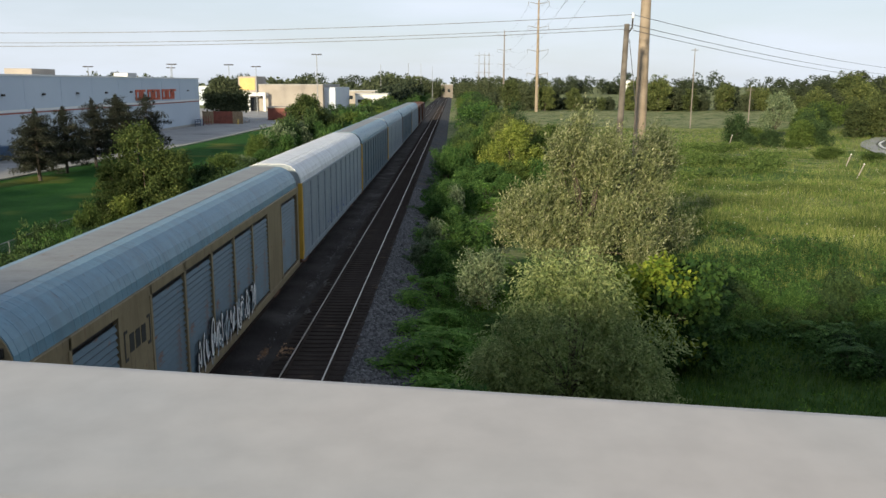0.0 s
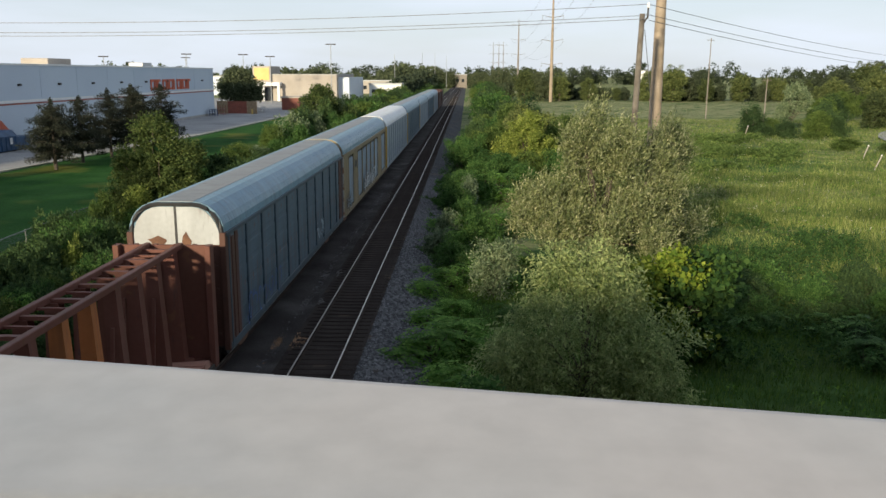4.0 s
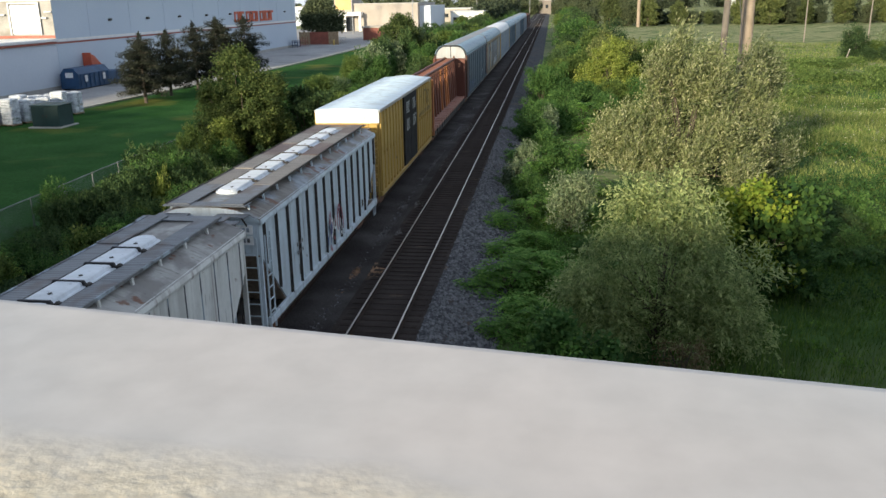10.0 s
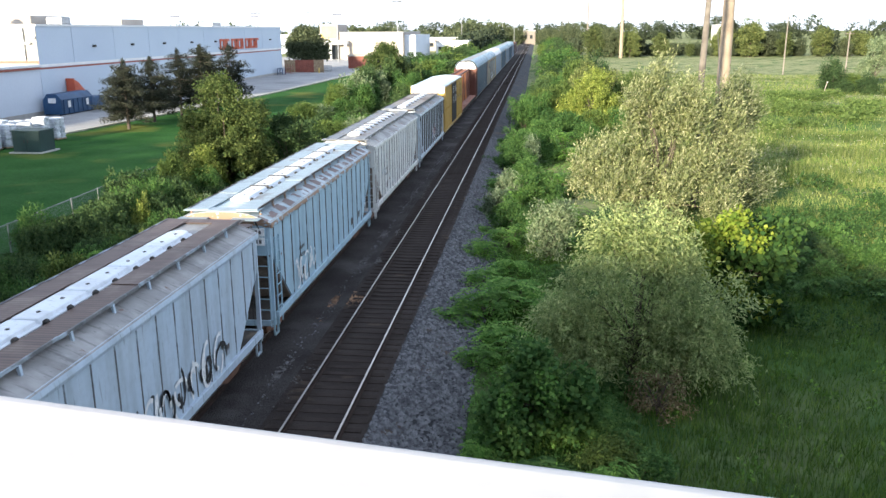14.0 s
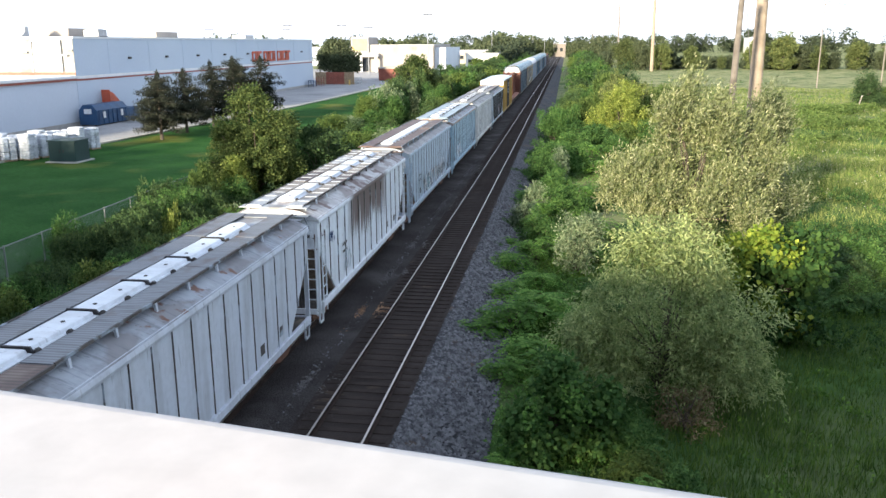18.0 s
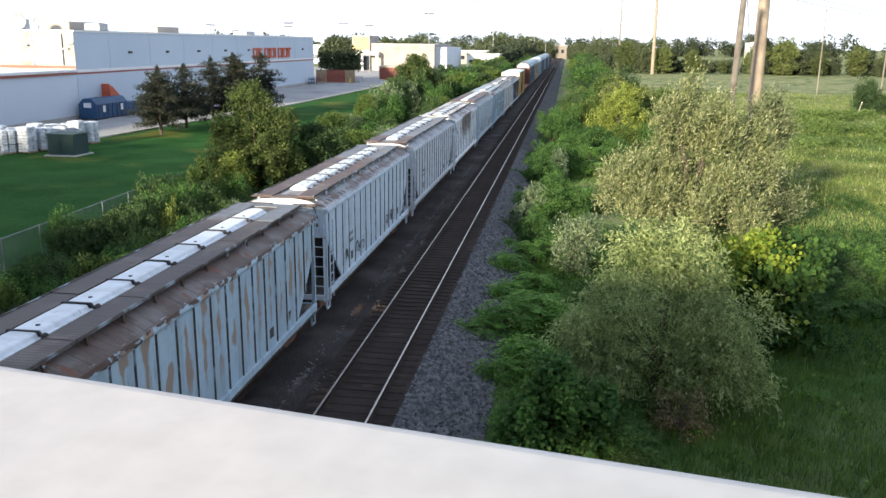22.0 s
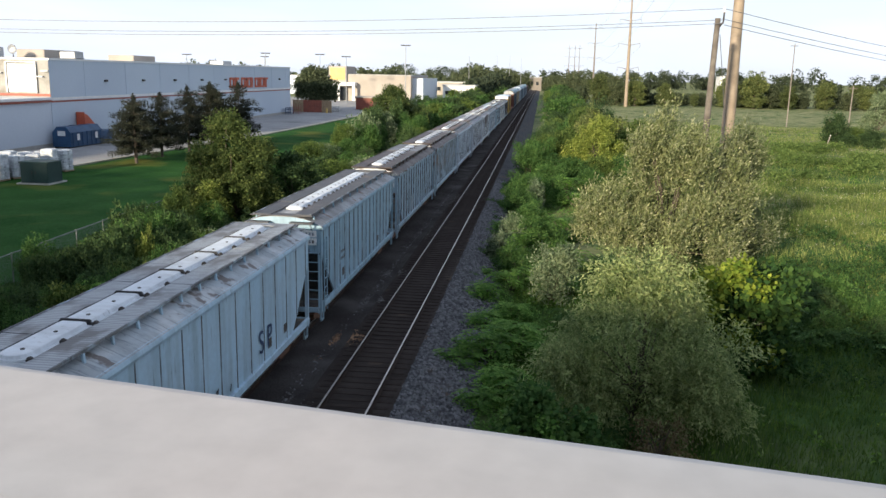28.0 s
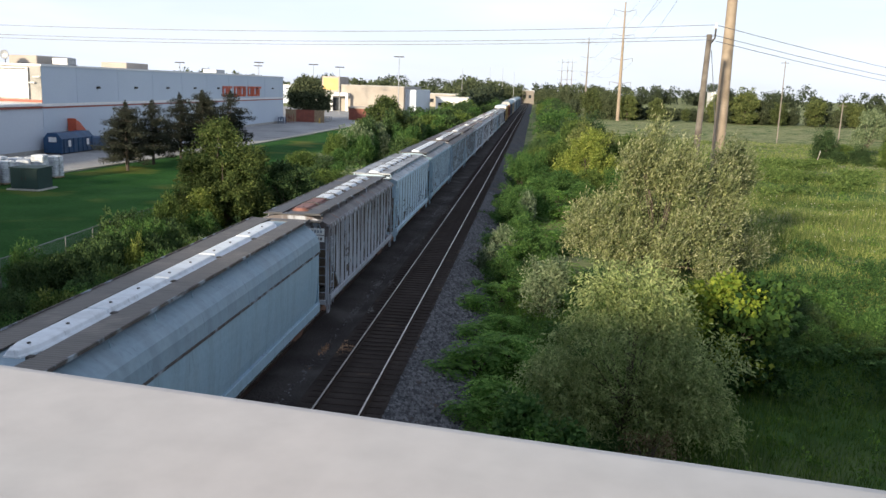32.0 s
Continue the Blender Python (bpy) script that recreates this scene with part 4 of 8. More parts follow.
    for i in range(hatches):
        y0 = -span / 2 + span * i / hatches
        y1 = y0 + span / hatches - 0.02
        a0, a1 = (0.3 if i == 0 else 0.03), (0.3 if i == hatches - 1 else 0.03)

        def outline(w, z, inset):
            pts = []
            for k in range(5):
                t = radians(90 * k / 4)
                pts.append((w - (1 - math.sin(t)) * min(w, a1 * 1.3) if k else w - min(w, a1 * 1.3) * 1.0, y1 - inset - a1 + a1 * math.cos(t), z))
            near = [(x, y0 + inset + a0 - a0 * math.cos(radians(90 * k / 4)), z) for k, (x, _, _) in zip(range(5), [(w - (1 - math.sin(radians(90 * k / 4))) * min(w, a0 * 1.3), 0, 0) for k in range(5)])]
            half = near + pts[::-1]
            return half + [(-x, y, z) for x, y, z in half[::-1]]

        h = part("hatch_cover", Build().rings([outline(0.39, 4.5, 0.0), outline(0.39, 4.545, 0.0), outline(0.3, 4.55, 0.02), outline(0.28, 4.62, 0.03), outline(0.24, 4.635, 0.06)]), first_hatch if first_hatch and i == 0 else hatch, car, "pale hatch cover")
        m = (y0 + y1) / 2
        for y in (([y0] if i else []) + ([m] if hatches < 6 else [])) if straps else []:
            part("latch_bar", Build().rings([[(-0.43, y - 0.025, 4.5), (-0.32, y - 0.025, 4.66), (0.32, y - 0.025, 4.66), (0.43, y - 0.025, 4.5)], [(-0.43, y + 0.025, 4.5), (-0.32, y + 0.025, 4.66), (0.32, y + 0.025, 4.66), (0.43, y + 0.025, 4.5)]]), M["black"], h)
        for y in (y0 + 0.06, y0 + (y1 - y0) * 0.5):
            part("clamp", Build().box(0.37, 0.47, y - 0.08, y + 0.08, 4.5, 4.62, 0.03), M["darkmetal"], h)
            part("vent_cap", Build().tube([(0.06, y + 0.35, 4.6), (0.06, y + 0.35, 4.65)], 0.045, 8), M["darkmetal"], h)
    for i in range(3):
        y = (i - 1) * (2 * hl - 2 * CUT - 1.6) / 3
        w = (2 * hl - 2 * CUT) / 6
        part("chute", Build().rings([[(-1.3, y - w, SZ), (1.3, y - w, SZ), (1.3, y + w, SZ), (-1.3, y + w, SZ)], [(-0.35, y - 0.4, 0.4), (0.35, y - 0.4, 0.4), (0.35, y + 0.4, 0.4), (-0.35, y + 0.4, 0.4)]]), body, car)
    couplers(car, hl)
    for r in range(2):
        pl = part("number_plate", Build().box(0.62, 1.36, -hl - 0.075, -hl - 0.05, 3.45 + r * 0.3, 3.71 + r * 0.3), plate_mat or body, car, "small plate with a row of dark bars")
        for i in range(5):
            part("letter_bar", Build().box(0.7 + i * 0.12, 0.7 + i * 0.12 + 0.08, -hl - 0.082, -hl - 0.076, 3.52 + r * 0.3, 3.64 + r * 0.3), GRIME_SHADE, pl)
    for y, z, w, h, k, mat in tags:
        for b in scrawl(rng, w, h, k, 0.05 + 0.05 * h):
            part("graffiti_letter", b, mat, car, at=(HW + depth + 0.006, y, z))
    if letters:
        text, y, z, size, mat = letters
        cu = bpy.data.curves.new("lettering", "FONT")
        cu.body, cu.size, cu.extrude = text, size, 0.002
        tmp = bpy.data.objects.new("lettering", cu)
        me = bpy.data.meshes.new_from_object(tmp)
        bpy.data.objects.remove(tmp)
        me.materials.clear()
        me.materials.append(mat)
        part("lettering", me, None, car, "dark sprayed letters", at=pose(HW + depth + 0.006, y, z, 90, 0, 90))
    for y, w, h in ((-hl + 3.4, 0.34, 0.34), (hl - 3.0, 0.3, 0.3), (hl - 4.6, 0.34, 0.3)):
        part("stencil", Build().box(HW + 0.002, HW + 0.006, y, y + w, 1.45, 1.45 + h), GRIME_SHADE, car, "dark stencilled square")
    for r in range(2):
        for b in bars_text(4 + r, 0.7, 0.12):
            part("letter_bar", b, GRIME_SHADE, car, at=(HW + depth + 0.006, -hl + 3.0, 2.5 - r * 0.28))
    return car


def smooth_hopper(label, length, body, roof, hatch, board):
    """A smooth-sided covered hopper with bulging sides."""
    car = thing("hopper_car", label, "hopper car", group="train of freight cars")
    hl = length / 2
    prof = [(1.42, 1.1), (1.52, 1.6), (1.57, 2.3), (1.59, 2.9), (1.58, 3.5), (1.55, 3.8), (1.47, 4.0), (1.3, 4.16), (0.95, 4.36), (0.35, 4.5)]
    full = [(x, z) for x, z in prof] + [(-x, z) for x, z in prof[::-1]]
    rs = []
    for y, k in ((-hl, 0.9), (-hl + 0.5, 1.0), (hl - 0.5, 1.0), (hl, 0.9)):
        rs.append([(x * k, y + (0 if abs(y) < hl else math.copysign(max(0, (1.9 - z) * -1.0 if z < 1.9 else 0), y)), z) for x, z in full])
    part("body", Build().rings(rs), body, car)
    shell_prof = [(1.6, 3.4), (1.575, 3.78), (1.49, 4.015), (1.315, 4.18), (0.955, 4.38), (0.35, 4.52)]
    part("roof", Build().extrude_y(shell_prof + [(-x, z) for x, z in shell_prof[::-1]], -hl + 0.3, hl - 0.3), roof, car, "dusty grey rounded roof sheet")
    for s in (-1, 1):
        part("roof_seam", Build().box(s * 1.6 - 0.025, s * 1.6 + 0.025, -hl + 0.3, hl - 0.3, 3.33, 3.4), GRIME_SHADE, car, "grimy lap joint below the roof")
        part("side_sill", Build().box(s * 1.5 - 0.07, s * 1.5 + 0.07, -hl + 0.1, hl - 0.1, 0.95, 1.3, 0.02), body, car)
        rb = part("running_board", Build().box(*sorted((s * 0.42, s * 1.14)), -hl + 0.1, hl - 0.1, 4.54, 4.58), board, car)
        part("board_edge", Build().box(s * 1.14 - 0.02, s * 1.14 + 0.02, -hl + 0.1, hl - 0.1, 4.53, 4.61), GRIME_SHADE, rb)
        for i in range(9):
            y = -hl + 0.8 + (2 * hl - 1.6) * i / 8
            part("board_post", Build().beam((s * 1.06, y, 4.55), (s * 1.12, y, 4.28), 0.025), body, rb)
        for e in (-1, 1):
            part("corner_post", Build().box(s * 1.4 - 0.06, s * 1.4 + 0.06, e * (hl + 0.05) - 0.05, e * (hl + 0.05) + 0.05, 0.9, 3.6), body, car)
        part("ladder", ladder(2.9), body, car, at=(s * 1.15, -s * (hl + 0.1), 0.75))
    span = 2 * hl * 0.86
    for i in range(5):
        y0 = -span / 2 + span * i / 5
        y1 = y0 + span / 5 - 0.03
        cut, top = (0.55 if i == 0 else 0.03), (0.55 if i == 4 else 0.03)
        lid = [[(w, y0 + cut + k, z), (w * 0.45 if i == 0 else w, y0 + k, z), (-(w * 0.45 if i == 0 else w), y0 + k, z), (-w, y0 + cut + k, z), (-w, y1 - top - k, z), (-(w * 0.45 if i == 4 else w), y1 - k, z), (w * 0.45 if i == 4 else w, y1 - k, z), (w, y1 - top - k, z)] for w, k, z in ((0.38, 0, 4.5), (0.38, 0, 4.55), (0.27, 0.02, 4.57), (0.25, 0.04, 4.65), (0.2, 0.07, 4.665))]
        h = part("hatch_cover", Build().rings(lid), hatch, car, "white hatch cover")
        for y in (y0 + 0.5, (y0 + y1) / 2 + 0.3):
            part("vent_cap", Build().tube([(0.05, y, 4.64), (0.05, y, 4.69)], 0.04, 8), M["darkmetal"], h)
        part("latch_bar", Build().box(0.32, 0.47, y0 - 0.08, y0 + 0.08, 4.5, 4.6, 0.02), M["darkmetal"], h)
    for e in (-1, 1):
        part("end_platform", Build().box(-1.4, 1.4, *sorted((e * (hl - 1.6), e * (hl + 0.3))), 0.9, 1.02, 0.02), body, car)
        part("end_walk", Build().box(-1.2, 1.2, *sorted((e * (hl - 0.4), e * (hl + 0.15))), 4.5, 4.54), board, car)
        truck(car, e * (hl - 1.5))
    for i in range(4):
        y = (i - 1.5) * 2.9
        part("chute", Build().rings([[(-1.2, y - 1.3, 1.2), (1.2, y - 1.3, 1.2), (1.2, y + 1.3, 1.2), (-1.2, y + 1.3, 1.2)], [(-0.3, y - 0.35, 0.4), (0.3, y - 0.35, 0.4), (0.3, y + 0.35, 0.4), (-0.3, y + 0.35, 0.4)]]), body, car)
    couplers(car, hl)
    return car


def autorack(label, length, roof, panel, post, end, tags=(), louvred=False, closed_end=None, seed=1, fine=0.62):
    """A tall enclosed car carrier with a rounded roof and panelled sides."""
    rng = np.random.default_rng(seed)
    car = thing("autorack_car", label, "autorack car", group="train of freight cars")
    hl, HW, EZ, TZ = length / 2, 1.53, 4.85, 5.85
    arc_r = [(HW - 0.95 + 0.95 * math.cos(radians(a)), EZ + 1.0 * math.sin(radians(a))) for a in range(0, 91, 15)]
    prof = arc_r + [(-x, z) for x, z in arc_r[::-1]] + [(-HW + 0.08, EZ), (HW - 0.08, EZ)]
    rb = part("roof", Build().extrude_y(prof, -hl, hl), roof, car, "rounded ribbed roof")
    rib = [(x * 1.002, z + 0.003) for x, z in arc_r] + [(-x * 1.002, z + 0.003) for x, z in arc_r[::-1]]
    rm = Build().extrude_y(rib, -0.02, 0.02).mesh("roof_rib", roof)
    for i in range(int(length / fine)):
        if fine > 0.5 or i % 7 < 5:
            part("roof_rib", rm, None, rb, at=(0, -hl + 0.2 + i * fine, 0))
    # top strip left grey; the slopes' paint holds the blue sky light
    part("roof_top", Build().box(-0.56, 0.56, -hl + 0.02, hl - 0.02, TZ - 0.01, TZ + 0.012), ROOF_TOP if roof is ROOF_GREY else roof, rb, "greyer strip along the top, without the slopes' sky blue")
    part("body", Build().box(-HW + 0.12, HW - 0.12, -hl + 0.1, hl - 0.1, 1.0, EZ), M["darkmetal"], car)
    n = 11
    pw = (2 * hl - 0.5) / n
    if louvred:
        pb = Build()
        for k in range(19):
            z = 1.3 + k * 0.172
            pb.v += [(0, -0.5, z), (0, 0.5, z), (0.06, 0.5, z + 0.06), (0.06, -0.5, z + 0.06)]
            pb.f += [(4 * k, 4 * k + 1, 4 * k + 2, 4 * k + 3)] + ([(4 * k + 3, 4 * k + 2, 4 * k + 5, 4 * k + 4)] if k < 18 else [])
    else:
        pp = [(0, 1.2), (0.03, 1.2)]
        for k in range(5):
            z = 1.45 + k * 0.68
            pp += [(0.03, z), (0.042, z + 0.04), (0.042, z + 0.5), (0.03, z + 0.54)]
        pb = Build().extrude_y(pp + [(0.03, EZ - 0.05), (0, EZ - 0.05)], -pw / 2 + 0.03, pw / 2 - 0.03)
    pm = pb.mesh("side_panel", panel)
    qm = Build().box(0, 0.1, -0.07, 0.07, 1.05, EZ + 0.02, 0.015).mesh("side_post", post)
    for s in (-1, 1):
        if louvred:
            for a, b in ((-11.4, -8.95), (-6.9, -4.2), (-4.2, -1.5), (-1.5, 1.2), (1.2, 3.9), (3.9, 6.6), (9.2, 12.7)):
                part("side_panel", pm, None, car, at=pose(s * (HW - 0.03), (a + b) / 2, 0, 0, 0, 0 if s > 0 else 180) @ Matrix.Diagonal((1, b - a - 0.12, 1, 1)))
                part("side_post", qm, None, car, at=pose(s * (HW - 0.03), a, 0, 0, 0, 0 if s > 0 else 180))
                part("panel_head", Build().box(*sorted((s * (HW - 0.02), s * (HW + 0.035))), a + 0.08, b - 0.08, 4.56, 4.6), M["black"], car, "dark gap over the panel")
            for a, b in ((-13.2, -11.4), (-8.95, -6.9), (6.6, 9.2)):
                part("blank_panel", Build().box(*sorted((s * (HW - 0.1), s * (HW + 0.045))), a, b, 1.05, EZ, 0.01), post, car, "broad tan panel")
        for i in range(0 if louvred else n):
            y = -hl + 0.25 + pw * (i + 0.5)
            part("side_panel", pm, None, car, at=pose(s * (HW - 0.03), y, 0, 0, 0, 0 if s > 0 else 180))
        for i in range(0 if louvred else n + 1):
            y = -hl + 0.25 + pw * i
            part("side_post", qm, None, car, at=pose(s * (HW - 0.03), y, 0, 0, 0, 0 if s > 0 else 180))
        part("side_sill", Build().box(s * HW - 0.06, s * HW + 0.06, -hl, hl, 0.95, 1.22, 0.02), post, car)
        part("roof_rail", Build().box(s * (HW + 0.02) - 0.05, s * (HW + 0.02) + 0.05, -hl, hl, EZ - (0.26 if louvred else 0.1), EZ + 0.02, 0.015), post, car)
        for e in (-1, 1):
            if louvred and e < 0:
                part("end_screen", Build().box(s * 1.42 - 0.16, s * 1.42 + 0.16, -hl - 0.36, -hl - 0.24, 1.0, EZ - 0.1, 0.02), END_PALE, car, "narrow whitish rusty end post")
                for k in range(5):
                    part("roof_lug", Build().box(*sorted((s * (0.15 + 0.27 * k), s * (0.27 + 0.27 * k))), -hl - 0.1, -hl - 0.03, EZ + 0.72 - 0.03 * k * k, EZ + 0.9 - 0.03 * k * k, 0.01), M["darkmetal"], car)
            if closed_end:
                for k in range(3):
                    a = e * (hl - 0.35 - 0.42 * k)
                    part("end_panel", Build().box(*sorted((s * (HW - 0.03), s * (HW + 0.05))), a - 0.17, a + 0.17, 1.2, EZ - 0.12 - 0.1 * (k % 2), 0.015), RACK_BROWN, car, "rust-brown strip of the end frame")
            part("end_post", Build().box(s * (HW - 0.05) - 0.1, s * (HW - 0.05) + 0.1, e * (hl - 0.05) - 0.16, e * (hl - 0.05) + 0.16, 1.0, EZ + 0.03, 0.02), end, car)
    for e in (-1, 1):
        shut = closed_end and e < 0
        k = 0.9 if shut else 0.985
        cap_p = [(x * k, z - (0.16 if shut else 0.02)) for x, z in arc_r]
        cap_p += [(-x, z) for x, z in cap_p[::-1]]
        y0, y1 = sorted((e * (hl - 0.05), e * (hl + 0.04)))
        part("end_cap", Build().extrude_y([(HW * k, EZ - 0.45)] + cap_p + [(-HW * k, EZ - 0.45)], y0, y1), END_WHITE if shut else post, car, "white rounded end top" if shut else "")
        for s in (-1, 1):
            d = part("end_door", Build().box(*sorted((s * 0.02, s * 1.4)), *sorted((e * (hl - 0.06), e * (hl + 0.05))), 1.1, EZ - 0.36, 0.02), closed_end or end, car)
            for k in range(4):
                part("door_rib", Build().box(*sorted((s * 0.1, s * 1.3)), *sorted((e * (hl + 0.05), e * (hl + 0.075))), 1.5 + k * 0.75, 1.56 + k * 0.75), closed_end or end, d)
        if closed_end and e < 0:
            part("centre_seam", Build().box(-0.035, 0.035, -hl - 0.06, -hl - 0.042, 1.1, TZ - 0.05), M["black"], car)
            for j, (x, z, w, h) in enumerate(((-0.62, 4.58, 0.5, 0.24), (0.3, 4.6, 0.24, 0.4))):
                c = Build()
                pts = [(x + w * 0.6 * math.cos(a * 0.7) * (1 + 0.35 * math.sin(a * 2.3 + j)), z + h * 0.6 * math.sin(a * 0.7) * (1 + 0.3 * math.cos(a * 3.1))) for a in range(9)]
                c.rings([[(px, -hl - 0.05, pz) for px, pz in pts], [(px, -hl - 0.056, pz) for px, pz in pts]])
                part("rust_patch", c, M["rustmetal"], car, "rusty bare patch")
            op = [(x * 0.95, z - 0.08) for x, z in arc_r]
            op = [(HW * 0.95, EZ - 0.45)] + op + [(-x, z) for x, z in op[::-1]] + [(-HW * 0.95, EZ - 0.45)]
            part("door_seal", Build().tube([(x, -hl - 0.02, z) for x, z in op], 0.075, 6), M["black"], car, "black rim round the end")
        truck(car, e * (hl - 3.2))
    couplers(car, hl)
    for y, z, w, h, k, mat in tags:
        state = int(rng.integers(1, 9999))
        if mat is SPRAY_WHITE:
            for b in scrawl(np.random.default_rng(state), w, h, k, 0.1 + 0.1 * h):
                part("graffiti_outline", b, SPRAY_DARK, car, at=(HW + 0.075, y, z))
        for b in scrawl(np.random.default_rng(state), w, h, k, 0.04 + 0.045 * h):
            part("graffiti_letter", b, mat, car, at=(HW + 0.1, y, z))
    return car


def boxcar(label, length, body, roof, door, height=5.05, ribs=17, white_end=True):
    car = thing("boxcar", label, "boxcar", group="train of freight cars")
    hl, HW = length / 2, 1.5
    part("body", Build().box(-HW, HW, -hl, hl, 1.1, height - 0.06), body, car)
    rp = [(-HW - 0.04, height - 0.09), (-HW - 0.04, height), (0, height + 0.1), (HW + 0.04, height), (HW + 0.04, height - 0.09)]
    rf = part("roof", Build().extrude_y(rp, -hl - 0.03, hl + 0.03), roof, car, "pale flat roof")
    wave = np.random.default_rng(5)
    seams = 26
    for i in range(seams if roof is BOX_ROOF else 0):
        y = -hl + 0.35 + (2 * hl - 0.7) * i / (seams - 1)
        for j in range(2):
            # a pressed ridge that swells in the middle and fades out towards the eaves
            ridge, w = [], 0.15 - 0.06 * j
            for x in np.linspace(-1.36, 1.36, 9):
                z = height + 0.1 * (1 - abs(x) / 1.54)
                top = (0.062 - 0.026 * j) * math.cos(x / 1.4 * 1.5)
                c = y + j * 0.31 + 0.07 * math.cos(x * 2.2 + i) + wave.normal() * 0.012
                ridge.append([(x, c - w, z + 0.002), (x, c - w * 0.3, z + top), (x, c + w * 0.3, z + top), (x, c + w, z + 0.002)])
            if j == 0 or i < seams - 1:
                part("roof_ridge", Build().rings(ridge), roof, rf)
    for s in (-1, 1) if roof is BOX_ROOF else ():
        part("eave_rail", Build().box(s * (HW + 0.03) - 0.05, s * (HW + 0.03) + 0.05, -hl - 0.03, hl + 0.03, height - 0.14, height - 0.015, 0.015), BOX_SEAM, car, "grey-cream rail along the eave")
    for i in range(0 if roof is BOX_ROOF else 14):
        y = -hl + 0.5 + (2 * hl - 1.0) * i / 13
        part("roof_seam", Build().rings([[(-HW, y - 0.05, height + 0.001), (0, y - 0.05, height + 0.1), (HW, y - 0.05, height + 0.001), (HW, y + 0.05, height + 0.001), (0, y + 0.05, height + 0.1), (-HW, y + 0.05, height + 0.001)],
                                         [(-HW, y - 0.03, height + 0.018), (0, y - 0.03, height + 0.118), (HW, y - 0.03, height + 0.018), (HW, y + 0.03, height + 0.018), (0, y + 0.03, height + 0.118), (-HW, y + 0.03, height + 0.018)]]), roof, rf)
    rm = Build().box(0, 0.09, -0.055, 0.055, 1.15, height - 0.12, 0.015).mesh("side_rib", body)
    bay = (2 * hl - 0.2) / (ribs - 1)
    qm = Build().box(0, 0.05, 0.13, bay - 0.13, 1.3, 2.84, 0.02).mesh("side_panel", body)
    q2 = Build().box(0, 0.05, 0.13, bay - 0.13, 3.02, height - 0.3, 0.02).mesh("side_panel", body)
    for i in range(ribs - 1 if roof is BOX_ROOF else 0):
        y = -hl + 0.1 + bay * i
        if y + bay < -2.2 or y > 2.2:
            for m in (qm, q2):
                part("side_panel", m, None, car, at=(HW, y, 0))
    for i in range(ribs):
        y = -hl + 0.1 + (2 * hl - 0.2) * i / (ribs - 1)
        if abs(y) < 2.3:
            continue
        part("side_rib", rm, None, car, at=(HW, y, 0))
        part("side_rib", rm, None, car, at=pose(-HW, y, 0, 0, 0, 180))
    for s in (-1, 1):
        for e in (-1, 1):
            d = part("door", Build().box(*sorted((s * HW, s * (HW + 0.09))), *sorted((e * 0.02, e * 2.15)), 1.15, height - 0.15, 0.01), door, car, "dark sliding door")
            for k in range(0 if roof is BOX_ROOF else 6):
                z = 1.4 + k * (height - 1.8) / 6
                part("door_panel", Build().box(*sorted((s * (HW + 0.09), s * (HW + 0.12))), *sorted((e * 0.15, e * 2.0)), z, z + 0.42), door, d)
            for x in () if roof is BOX_ROOF else (0.6, 1.6):
                part("lock_rod", Build().box(*sorted((s * (HW + 0.12), s * (HW + 0.16))), e * x - 0.03, e * x + 0.03, 1.2, height - 0.3), M["greymetal"], d)
        part("side_sill", Build().box(*sorted((s * (HW - 0.1), s * (HW + 0.06))), -hl, hl, 0.92, 1.12, 0.02), body, car)
    for e in (-1, 1):
        for k in range(8):
            z = 1.35 + k * 0.4
            part("end_rib", Build().extrude_x([(e * hl, z), (e * (hl + 0.09), z + 0.1), (e * (hl + 0.09), z + 0.2), (e * hl, z + 0.3)], -HW + 0.1, HW - 0.1), body, car)
        if white_end:
            eb = part("end_band", Build().box(-HW - 0.02, HW + 0.02, *sorted((e * (hl - 0.2), e * (hl + 0.1))), height - 0.62, height - 0.1, 0.015), M["white"], car, "white band along the top of the end")
            if e < 0:
                for x in (-1.2, 0.55):
                    for i in range(5):
                        part("letter_bar", Build().box(x + i * 0.13, x + i * 0.13 + 0.085, -hl - 0.106, -hl - 0.101, height - 0.42, height - 0.32), M["greymetal"], eb)
        part("ladder", ladder(3.6, rungs=9), body, car, at=(-e * 1.2, e * (hl + 0.14), 0.8))
        truck(car, e * (hl - 2.0))
    couplers(car, hl)
    return car


